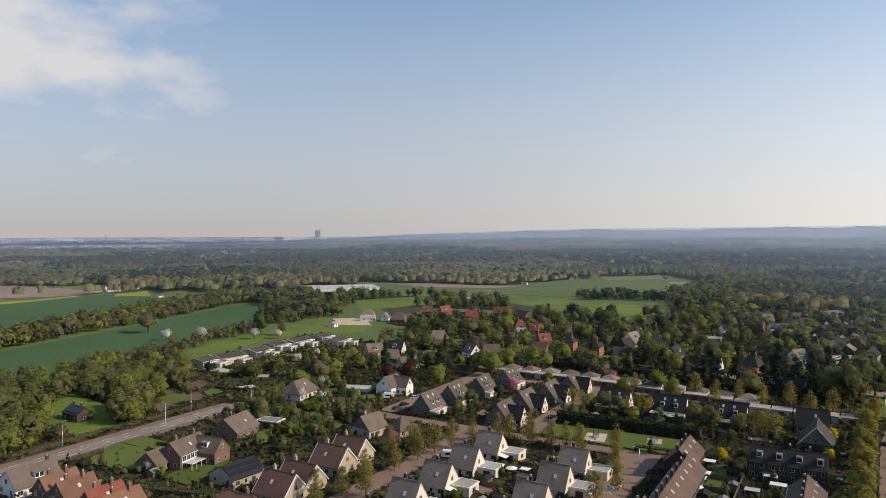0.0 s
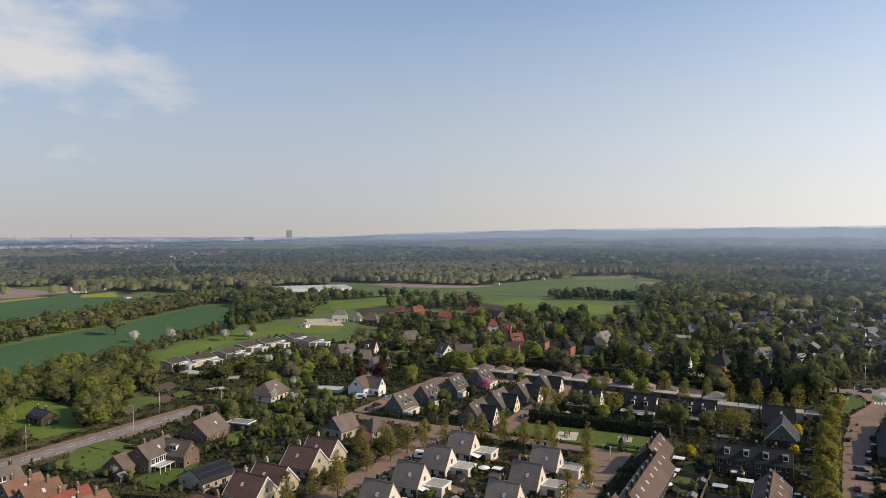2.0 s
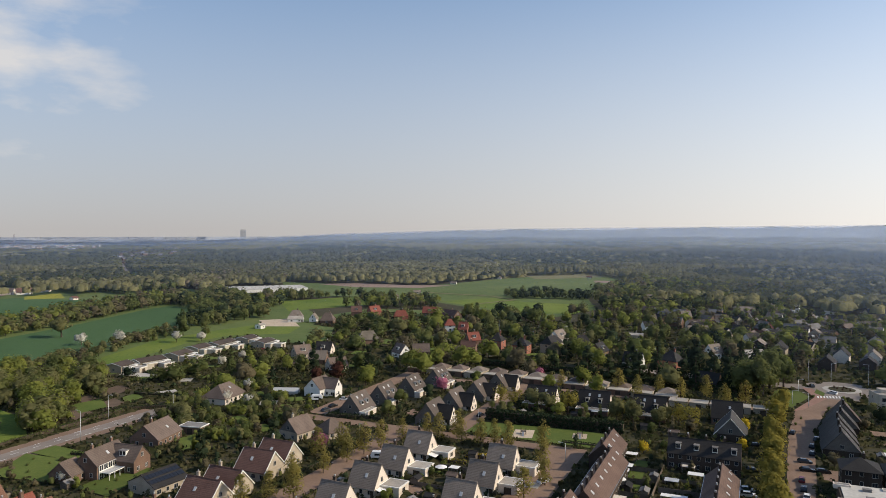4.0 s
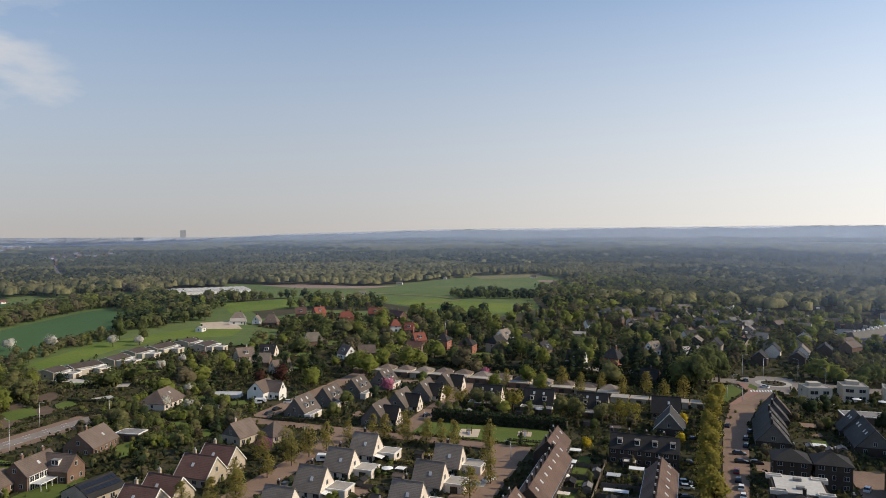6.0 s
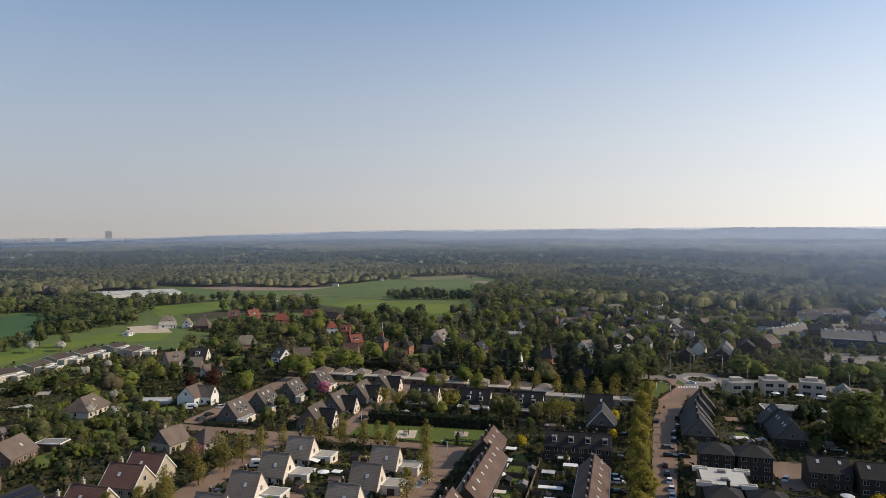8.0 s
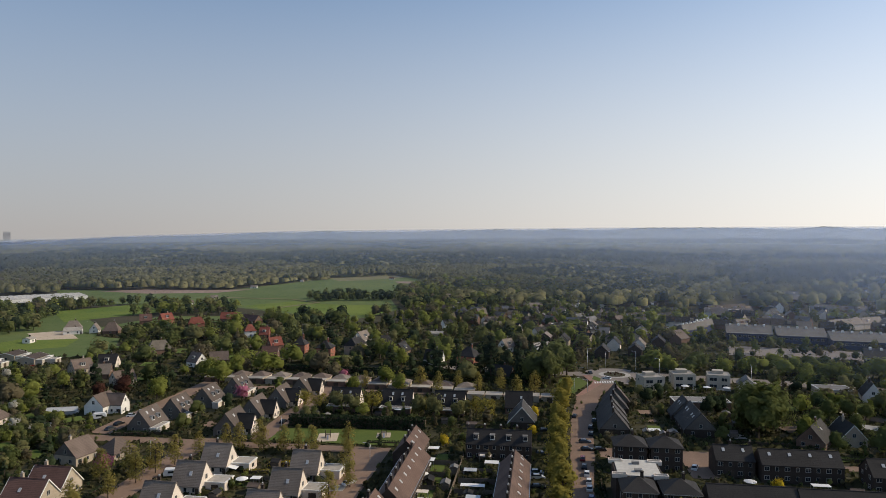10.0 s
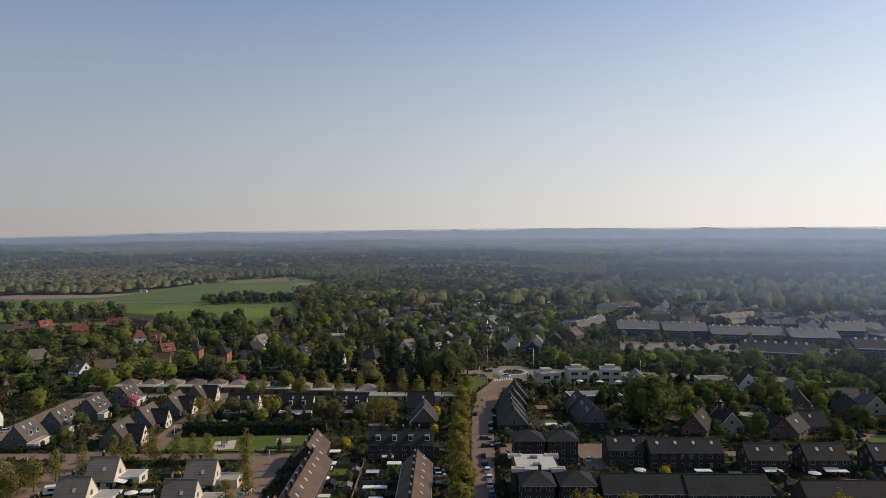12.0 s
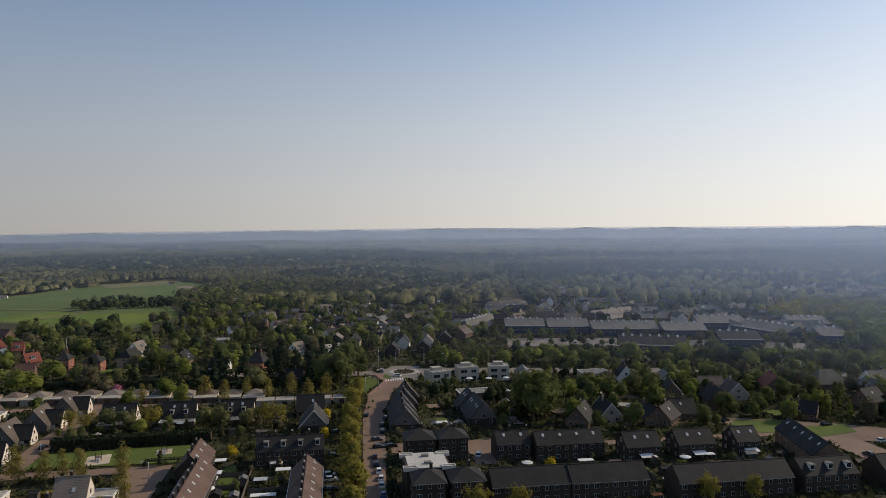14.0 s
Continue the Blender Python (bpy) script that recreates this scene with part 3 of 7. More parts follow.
def quads(name, pts, material, tint=None):
    me = bpy.data.meshes.new(name)
    n = len(pts) // 4
    me.vertices.add(4 * n)
    me.vertices.foreach_set("co", pts[:, :3].astype(np.float32).ravel())
    me.loops.add(4 * n)
    me.loops.foreach_set("vertex_index", np.arange(4 * n, dtype=np.int32))
    me.polygons.add(n)
    me.polygons.foreach_set("loop_start", np.arange(0, 4 * n, 4, dtype=np.int32))
    me.update(calc_edges=True)
    me.materials.append(material)
    if tint is not None:
        at = me.attributes.new("tint", "FLOAT", "POINT")
        at.data.foreach_set("value", tint.astype(np.float32))
    if pts.shape[1] == 6:
        me.polygons.foreach_set("use_smooth", np.ones(n, bool))
        me.normals_split_custom_set_from_vertices(pts[:, 3:].tolist())
    return me


def limb(verts, faces, a, b, ra, rb, sides=6):
    a, b = Vector(a), Vector(b)
    z = (b - a).normalized()
    x = z.orthogonal().normalized()
    y = z.cross(x)
    n = len(verts)
    for p, r in ((a, ra), (b, rb)):
        verts += [p + (x * math.cos(2 * math.pi * i / sides) + y * math.sin(2 * math.pi * i / sides)) * r for i in range(sides)]
    faces += [(n + i, n + (i + 1) % sides, n + sides + (i + 1) % sides, n + sides + i) for i in range(sides)] + [tuple(n + sides + i for i in range(sides))]


def trunk(seed, kind):
    rng = random.Random(seed)
    v, f = [], []
    top = {"cone": 9.4, "column": 8.6, "bush": 3.0}.get(kind, 6.6)
    thick = {"cone": 0.2, "column": 0.14, "bush": 0.2}.get(kind, 0.3)
    limb(v, f, (0, 0, -0.1), (0.1, 0, top * 0.45), thick, thick * 0.7)
    limb(v, f, (0.1, 0, top * 0.45), (0, 0.1, top), thick * 0.7, 0.05)
    for i in range(7):
        a, z = i * 2.4 + rng.random(), top * (0.35 + 0.08 * i)
        w = {"cone": 0.9, "column": 0.7, "bush": 2.0}.get(kind, 2.4)
        limb(v, f, (0, 0, z), (w * math.cos(a), w * math.sin(a), z + w * (0.1 if kind == "cone" else 0.8)), thick * 0.4, 0.03, 4)
    return mesh("trunk", v, f, BARK)


FORMS = {"round": (1350, 0.24), "spread": (1350, 0.23), "column": (1000, 0.16), "cone": (1000, 0.2), "bush": (600, 0.36)}
MODELS = {}


def tree(x, y, height, form="round", leaf=None, wide=1.0, label="", category="tree", group="", density=1.0, name="tree"):
    leaf = leaf or LEAF_GREEN
    variant = random.randrange(3)
    key = (form, leaf.name, variant, label, group, name, density)
    spin = random.uniform(0, 360)
    s = height / 10.0
    m = pose(x, y, 0, 0, 0, spin) @ Matrix.Diagonal((s * wide, s * wide, s, 1))
    take(x, y, height * 0.18 * wide)
    if key in MODELS:
        src = MODELS[key]
        return copy_thing(src, m @ Matrix.Diagonal((1 / src.scale[0], 1 / src.scale[1], 1 / src.scale[2], 1)))
    ob = new(name)
    ob.empty_display_size = 0.5
    tagged(ob, label or "broadleaved garden tree in spring leaf", category, group)
    n, size = FORMS[form]
    part("trunk", cached(("trunk", form, variant), lambda: trunk(variant + 5, form)), ob)
    part("crown", cached(("crown", form, variant, leaf.name, density), lambda: quads("crown", crown(variant * 7 + len(form), form, int(n * density), size * (1 if density >= 0.7 else 0.85), 0.3 if leaf is LEAF_STREET or form == "spread" and leaf is LEAF_YELLOW else 0.62), leaf)), ob)
    ob.matrix_basis = m
    MODELS[key] = ob
    return ob


def inside(x, y, corners):
    hit = False
    for (x0, y0), (x1, y1) in zip(corners, corners[1:] + corners[:1]):
        if (y0 > y) != (y1 > y) and x < (x1 - x0) * (y - y0) / (y1 - y0) + x0:
            hit = not hit
    return hit


KEEP_OFF = []


def free(x, y, r=1.5):
    if any(inside(x, y, c) for c in KEEP_OFF):
        return False
    return all((x - a) ** 2 + (y - b) ** 2 > (r + c) ** 2 for a, b, c in TAKEN)


def spots(corners, count, seed, gap=3.0, r=1.5, off=True):
    """Random free places in a patch of the plan."""
    rng = random.Random(seed)
    xs, ys = [c[0] for c in corners], [c[1] for c in corners]
    found, tries = [], 0
    while len(found) < count and tries < count * 25:
        tries += 1
        x, y = rng.uniform(min(xs), max(xs)), rng.uniform(min(ys), max(ys))
        if inside(x, y, corners) and (not off or free(x, y, r)) and all((x - a) ** 2 + (y - b) ** 2 > gap * gap for a, b in found):
            found.append((x, y))
    return found


# ground
LAYER = [0.0]


def sheet(name, corners, z, material, label, category="", kind="structure", block=True, thick=0.0):
    """A flat patch of ground; with thickness a raised one."""
    LAYER[0] += 0.0025
    z += LAYER[0]
    v = [(x, y, z) for x, y in corners]
    n = len(v)
    f = [tuple(range(n))]
    if sum((b[0] - a[0]) * (b[1] + a[1]) for a, b in zip(corners, corners[1:] + corners[:1])) > 0:
        f = [tuple(range(n))[::-1]]
    if thick:
        v += [(x, y, z - thick) for x, y in corners]
        f += [(i, (i + 1) % n, n + (i + 1) % n, n + i) for i in range(n)]
    ob = new(name, mesh(name, v, f, material))
    tagged(ob, label, category, "", kind)
    if block:
        KEEP_OFF.append(list(corners))
    return ob


def rect(x0, y0, x1, y1):
    return [(x0, y0), (x1, y0), (x1, y1), (x0, y1)]


ground = new("ground", mesh("ground", [(-5200, -5200, 0), (5200, -5200, 0), (5200, 5200, 0), (-5200, 5200, 0)], [(0, 1, 2, 3)], GROUND))
tagged(ground, "flat mossy green and brown ground under the whole village", "ground", "", "structure")

# fields beyond the village
sheet("rough_grass", [(-1082, 522), (-802, 670), (-657, 675), (-486, 654), (-331, 493), (-283, 381), (-298, 311), (-305, 258), (-299, 232), (-283, 136)], 0.02, FARGRASS, "rough grass along and between the fields", "grass", block=False)
sheet("field", [(-731, 352), (-744, 424), (-742, 508), (-690, 514), (-634, 530), (-605, 484), (-582, 366), (-542, 261)], 0.10, CROP, "wide field of young blue-green crop", "field")
sheet("field", [(-1028, 495), (-919, 547), (-786, 534), (-764, 494), (-800, 385)], 0.10, PLOUGH, "bare pinkish brown ploughed field", "field")
sheet("field", [(-927, 553), (-876, 593), (-804, 552), (-822, 532)], 0.14, MEADOW, "small bright green field beside the ploughed land", "field")
sheet("field", [(-746, 522), (-746, 566), (-690, 529), (-714, 499)], 0.14, STUBBLE, "strip of yellow flowering field edge", "field")
sheet("field", [(-770, 371), (-756, 431), (-764, 494), (-751, 486), (-738, 421), (-736, 355)], 0.16, STUBBLE, "thin yellow flowering field margin", "field")
sheet("field", [(-542, 261), (-582, 366), (-596, 408), (-501, 285), (-478, 230)], 0.10, STUBBLE, "yellow-green rough strip beside the tree belt", "field")
sheet("field", [(-443, 213), (-469, 303), (-491, 392), (-522, 483), (-526, 517), (-471, 501), (-426, 438), (-400, 393), (-373, 298), (-350, 232), (-359, 172)], 0.10, CROP, "long deep green field of young crop", "field")
sheet("field", [(-323, 247), (-350, 292), (-371, 353), (-367, 401), (-359, 451), (-322, 449), (-308, 415), (-341, 390), (-343, 352), (-332, 307), (-320, 267)], 0.10, MEADOW, "bright green meadow with yellow flowers", "field")
sheet("field", [(-372, 440), (-353, 475), (-294, 454), (-262, 393), (-290, 377), (-319, 395)], 0.06, FARGRASS, "mown paddock of dull green grass", "field")
sheet("field", [(-622, 823), (-554, 825), (-491, 814), (-403, 842), (-365, 997), (-325, 1092), (-243, 1154), (-145, 1034), (-164, 948), (-183, 812), (-138, 660), (-165, 563), (-224, 611), (-302, 658), (-411, 681), (-478, 643)], 0.10, FARGRASS, "wide open pasture before the woods", "field")
sheet("field", [(-304, 670), (-266, 726), (-219, 699), (-146, 698), (-148, 615), (-200, 604)], 0.14, MEADOW, "bright green strip of pasture", "field")
sheet("field", [(-555, 812), (-512, 848), (-431, 848), (-374, 869), (-397, 814), (-476, 789)], 0.16, PLOUGH, "bare brown strip of earth along the pasture", "field")
sheet("field", [(-344, 1096), (-249, 1183), (-223, 1120), (-307, 1030)], 0.16, DRY, "dry brownish strip of pasture", "field")
sheet("field", [(-222, 1039), (-150, 1043), (-152, 1007), (-210, 998)], 0.20, PLOUGH, "sandy strip at the edge of the pasture", "field")
sheet("field", [(-455, 597), (-411, 681), (-354, 609), (-393, 529)], 0.12, MEADOW, "green paddock among trees", "field")
sheet("field", [(348, 557), (372, 569), (340, 520), (319, 507)], 0.12, MEADOW, "small green playing field among houses", "field")
sheet("rough_grass", [(-345, 500), (-335, 580), (-232, 595), (-180, 565), (-160, 500), (-210, 505), (-262, 498)], 0.02, FARGRASS, "rough grass round the red-roofed houses", "grass", block=False)
sheet("yard", [(-376, 466), (-358, 486), (-323, 449), (-348, 438)], 0.16, SAND, "pale sandy farmyard", "yard")

# roads and pavements
sheet("road", rect(-233.5, 60, -218.0, 215), 0.05, PAVERS, "paved verges of the main road", "road")
sheet("carriageway", rect(-229.0, 58, -222.2, 222), 0.09, ASPHALT, "grey asphalt main road with dashed markings", "road")
for i in range(16):
    for x in (-228.5, -222.7):
        sheet("road_marking", rect(x - 0.12, 82 + i * 8, x + 0.12, 85 + i * 8), 0.10, ROADPAINT, "white dashed edge line on the road", "marking", block=False)
    sheet("road_marking", rect(-225.65, 80 + i * 8, -225.45, 83 + i * 8), 0.10, ROADPAINT, "white dashed centre line on the road", "marking", block=False)
sheet("street", rect(-124.5, 120, -115.5, 238), 0.05, PAVERS, "reddish clay-paved residential street", "street")
sheet("street", rect(-168, 229.5, -60, 236), 0.055, PAVERS, "reddish clay-paved cross street", "street")
sheet("street", rect(-106, 238, -97, 330), 0.05, PAVERS, "narrow clay-paved lane between gabled houses", "street")
sheet("street", rect(-168, 238, -159, 330), 0.05, PAVERS, "clay-paved lane past the white house", "street")
sheet("street", rect(-150, 317, 2, 323), 0.05, PAVERS, "clay-paved garage lane", "street")
sheet("street", rect(-64.5, 150, -52, 236), 0.06, PAVERS, "clay-paved parking court", "street")
sheet("street", [(7, 120), (14.3, 120), (14.6, 205), (17.0, 236), (19.8, 290), (27, 330), (39, 358), (26, 360), (15, 322), (11, 285), (9, 235)], 0.06, PAVERS, "long clay-paved street lined with trees and parked cars", "street")
sheet("street", rect(19, 236, 66, 247), 0.055, PAVERS, "clay-paved side street", "street")
sheet("street", rect(60, 233.5, 185, 238.5), 0.05, PAVERS, "clay-paved access street", "street")
sheet("street", [(180, 225), (232, 205), (236, 216), (190, 246), (150, 262), (146, 254)], 0.05, PAVERS, "clay-paved street round the greens", "street")
sheet("street", rect(172, 170, 186, 236), 0.052, PAVERS, "clay-paved parking bay", "street")
sheet("forecourt", rect(45, 220, 54, 236), 0.05, PAVERS, "clay-paved forecourt", "street")


def disc(cx, cy, r0, r1, z0, z1, name, material, label, category, sides=40):
    v = [(cx + r * math.cos(2 * math.pi * i / sides), cy + r * math.sin(2 * math.pi * i / sides), z) for r, z in ((r0, z1), (r1, z1), (r1, z0)) for i in range(sides)]
    f = [(k * sides + i, (k + 1) * sides + i, (k + 1) * sides + (i + 1) % sides, k * sides + (i + 1) % sides) for k in range(2) for i in range(sides)]
    ob = new(name, mesh(name, v, f, material))
    take(cx, cy, r1)
    return tagged(ob, label, category, "", "structure")


RX, RY = 37, 376
disc(RX, RY, 8.2, 17, 0, 0.08, "road", ASPHALT, "grey asphalt roundabout carriageway", "road")
disc(RX, RY, 5.6, 8.2, 0, 0.14, "kerb", CONCRETE, "pale concrete apron of the roundabout", "kerb")
disc(RX, RY, 0.0, 5.6, 0, 0.35, "planting_bed", GROUND, "dark planted centre of the roundabout", "bed")
sheet("road", [(-60, 388), (20, 380), (24, 368), (-60, 376)], 0.07, ASPHALT, "asphalt road leading to the roundabout", "road")
sheet("road", [(52, 384), (200, 356), (360, 300), (360, 288), (200, 344), (52, 370)], 0.07, ASPHALT, "asphalt through road behind the white houses", "road")
sheet("road", [(24, 352), (42, 352), (44, 364), (30, 364)], 0.09, ASPHALT, "asphalt mouth of the street at the roundabout", "road")
sheet("cycle_path", [(14, 322), (18, 326), (29, 352), (24, 372), (20, 372), (24, 352)], 0.10, REDASPHALT, "red asphalt cycle path", "path")
sheet("verge", [(6, 330), (14, 328), (22, 352), (18, 366), (8, 360)], 0.08, LAWN, "green grass verge by the roundabout", "grass")
sheet("verge", [(24.5, 362), (28, 356), (29, 364), (26, 371)], 0.12, LAWN, "green traffic island", "grass")
for i in range(9):
    sheet("crossing_stripe", rect(25.2 + i * 1.25, 351.8 + i * 0.45, 25.85 + i * 1.25, 355.8 + i * 0.45), 0.105, ROADPAINT, "white zebra crossing stripe", "marking", block=False)

# green with play areas
sheet("lawn", [(-98, 238.5), (-48, 238.5), (-46, 257), (-60, 258), (-98, 254)], 0.05, LAWN, "mown green lawn of the play park", "grass")
sheet("sandpit", [(-80, 239), (-73, 241), (-75, 251), (-82, 249)], 0.12, SAND, "pale sand play area edged in the grass", "sandpit", thick=0.12)
sheet("sandpit", [(-60, 247), (-55, 248), (-56, 254), (-61, 253)], 0.12, SAND, "small pale sand play area", "sandpit", thick=0.12)
for c in ([(-255, 194), (-258, 205), (-247, 201), (-243, 189)], [(-257, 212), (-260, 223), (-248, 218), (-245, 207)], [(-278, 232), (-279, 243), (-266, 238), (-264, 225)], [(-273, 215), (-275, 223), (-266, 219), (-264, 210)]):
    sheet("vegetable_bed", c, 0.08, SOIL, "bare brown dug vegetable bed", "bed")
for c in ([(-262, 209), (-264, 218), (-254, 213), (-251, 203)], [(-257, 224), (-259, 234), (-249, 229), (-246, 218)]):
    sheet("lawn", c, 0.07, LAWN, "rough green allotment grass", "grass")
for c in ([(-278, 749), (-235, 716), (-232, 708), (-276, 742)], [(-259, 664), (-237, 718), (-234, 710), (-256, 656)], [(-363, 758), (-281, 748), (-278, 742), (-359, 750)]):
    sheet("path", c, 0.22, DRY, "thin dry path across the pasture", "path", block=False)
for c, text in (([(156, 256), (181, 251), (168, 235), (146, 241)], "mown green lawn between houses"), ([(177, 243), (195, 243), (192, 233), (172, 229)], "mown green beside the street"),
                ([(239, 281), (266, 282), (253, 268), (232, 270)], "green lawn beside the lane"), ([(-292, 166), (-304, 192), (-264, 184), (-237, 166), (-240, 152), (-264, 157)], "lawn round the timber house"),
                ([(-212, 136), (-222, 155), (-207, 156), (-193, 147), (-189, 140)], "trimmed lawn of a large garden"), ([(-179, 140), (-181, 164), (-170, 160), (-165, 139)], "sunlit lawn behind the conservatory"),
                ([(-221, 156), (-221, 165), (-204, 164), (-201, 156)], "small hedged front lawn"), ([(-188, 189), (-187, 196), (-174, 186), (-178, 177)], "lawn beside the brown house"), ([(-266, 206), (-264, 220), (-249, 210), (-251, 198)], "rough green allotment lawn")):
    sheet("lawn", c, 0.05, MEADOW if "timber" in text else LAWN, text, "grass", block=True)


# the village: rows of houses along its streets
GREY_LABEL = "grey-tiled house with a cream gable and a flat-roofed annex"
for x, ys in ((-101.0, (207, 190, 173, 156, 139)), (-71.2, (204.5, 188, 171, 154))):
    for y in ys:
        h = house(x, y, 0, 8.8, 8.4, 3.0, 8.6, ROOF_GREY, CREAM, label=GREY_LABEL, group="grey-roofed houses", chim=((-0.6, 1),), sky=((-1, 0.8, 0.55),), gover=0.12)
        annex(h, 4.45, 10.4, -1.0, 5.0, 2.8, CREAM, GRAVEL_ROOF)
        if y in (207, 173):
            c = part("awning", mesh("awning", [(4.6, -4, 2.5), (7.4, -4.2, 2.0), (7.4, -1.2, 2.0), (4.6, -1.2, 2.5), (4.6, -4, 2.42), (7.4, -4.2, 1.92), (7.4, -1.2, 1.92), (4.6, -1.2, 2.42)], [(0, 1, 2, 3), (7, 6, 5, 4), (0, 4, 5, 1), (1, 5, 6, 2), (2, 6, 7, 3), (3, 7, 4, 0)], CANVAS), h, label="pale sun awning")

for x, y in ((-138.0, 171), (-138.5, 181), (-135.5, 144.8), (-135.7, 153.6)):
    house(x, y, 0, 11.2, 9.6, 3.2, 8.2, ROOF_MAROON, BEIGE, label="house with dark red tiles and a pale brick gable", group="dark red roofed houses", trim=WHITE, chim=((-2.5, 1),), sky=((-1, -1.0, 0.5),))
house(-135, 129, 0, 11, 9, 3.2, 7.6, ROOF_RUST, BRICK, label="house with rust brown tiles", group="dark red roofed houses", chim=((-2.5, 1), (2.5, 1)), sky=((-1, 3, 0.5),))
house(-157.5, 150, 84, 11.5, 11.5, 3.0, 5.8, ROOF_DARK, BEIGE, label="low house with dark panels over its whole roof", solar=2)
house(-204, 115, 87, 13.5, 10.5, 3.0, 7.2, ROOF_BROWN, WHITE, label="white bungalow with a brown tiled roof", dorm=((-1, 0.5, 2.6),), chim=((5, 1),))
for x, roof in ((-186.5, ROOF_RUST), (-178.8, ROOF_RUST), (-166.5, ROOF_RED), (-159.3, ROOF_RUST)):
    house(x, 112.5, 90, 10.2, 7.6, 5.0, 8.8, roof, BRICK, label="semi-detached brick house with a red tiled roof", group="red-roofed pairs", chim=((2.0, -1), (-2.2, 1)), sky=((-1, 0, 0.5),))
house(-263, 167, -4, 10.5, 6.5, 3.2, 5.6, ROOF_DARK, TIMBER, label="dark timber cabin with a roof of solar panels", solar=2, chim=((-3.5, 1), (2.0, 1)))
hA = house(-184, 153, 98, 13.5, 8.4, 4.6, 8.4, ROOF_BROWN, BRICK, label="large brown-roofed villa with a white glazed veranda", chim=((-3.5, 1), (4.5, 1)), sky=((-1, 0, 0.5),), name="villa")
house(-187, 143.5, 98, 6.0, 8.0, 3.0, 6.4, ROOF_BROWN, BRICK, label="low side wing of the villa", name="villa_wing", ends=False)
house(-178.5, 158.2, 8, 10, 7.4, 4.2, 8.0, ROOF_BROWN, BRICK, label="cross wing of the villa with a white dormer", name="villa_wing", dorm=((-1, 0, 2.4),))
ver = part("veranda", boxes("veranda", [(-6, 0.6, -8.05, -7.9, 2.2, 2.42)], WHITE), hA, label="white timber veranda beam")
for i in range(7):
    part("rafter", boxes("rafter", [(-6 + i * 1.08, -5.9 + i * 1.08, -7.9, -4.2, 2.3, 2.42)], WHITE), ver)
for i in range(4):
    part("post", boxes("post", [(-6 + i * 2.15, -5.85 + i * 2.15, -8.05, -7.9, 0, 2.2)], WHITE), ver)
part("pane", boxes("pane", [(-5.9, 0.5, -7.9, -4.25, 2.34, 2.38)], SKYGLASS), ver, label="glass roof of the veranda")
part("glazed_wall", boxes("glazed_wall", [(-6.2, 1.2, -4.5, -4.3, 0.2, 4.4)], WHITE), hA, label="white timber garden front")
for i in range(4):
    for z in (0.3, 2.7):
        window(hA, -5.3 + i * 1.8, -4.56, z, 0, 1.6, 1.7, WHITE)
house(-193, 183, 102, 14.0, 11.0, 3.2, 7.6, ROOF_BROWN, BRICK, label="brown-roofed house with a wide gable", sky=((-1, 2, 0.55),), chim=((-2, 1),))
sh = thing("garage", -189.5, 197.5, 10, "flat-roofed garage with white edges", "garage")
annex(sh, -4.5, 4.5, -2.8, 2.8, 2.8, BRICK, BITUMEN)
take(-189.5, 197.5, 5)
house(-213, 240, 96, 15, 12, 3.0, 7.8, ROOF_BROWN, CREAM, label="farmhouse with a broad weathered tiled roof", hip=3.5, sky=((-1, 1, 0.4),))
house(-181, 266, 88, 10.5, 8.6, 4.2, 8.4, ROOF_BROWN, WHITE, label="white rendered house with twin gables", gable=WHITE)
house(-176, 268, 0, 8.5, 6.0, 4.2, 8.0, ROOF_BROWN, WHITE, label="white rendered cross wing with a gable", gable=WHITE, name="house_wing")
house(-151, 208.5, 80, 9.5, 9.0, 3.2, 7.6, ROOF_BROWN, BEIGE, label="brown-roofed house with a white porch", gable=SLATE, chim=((-2, 1),))
house(-141, 215, 70, 8.5, 8.5, 2.8, 6.6, ROOF_BROWN, BEIGE, label="low brown-roofed house with a hipped roof", hip=3.6)
for x, y in ((-148.5, 246), (-147.2, 266), (-144, 286), (-140, 307)):
    h = house(x, y, 90, 12.0, 9.6, 2.8, 8.6, ROOF_UMBERGREY, SLATE, gable=SLATE, label="brown-roofed house with a grey slate gable and white dormers", group="slate-gabled houses", dorm=((-1, -2, 1.6), (-1, 2, 1.6)), sky=((-1, -2.5, 0.25), (-1, 1.5, 0.25)))
    annex(h, -6.6, 2.4, -7.4, -4.8, 2.5, CREAM, GRAVEL_ROOF)
for x, y in ((-115.2, 247.5), (-115.2, 269), (-112.6, 290), (-109.8, 311)):
    house(x, y, 90, 12.5, 9.4, 2.8, 8.6, ROOF_UMBERGREY, SLATE, gable=SLATE, label="brown-roofed house with a grey slate gable", group="slate-gabled houses", sky=((-1, -2.0, 0.3),))
    house(x + 5.2, y + 0.5, 0, 6.6, 6.4, 2.8, 7.2, ROOF_DARK, CREAM, label="dark-roofed side wing with a cream gable", group="side wings", name="house_wing", ends=True)
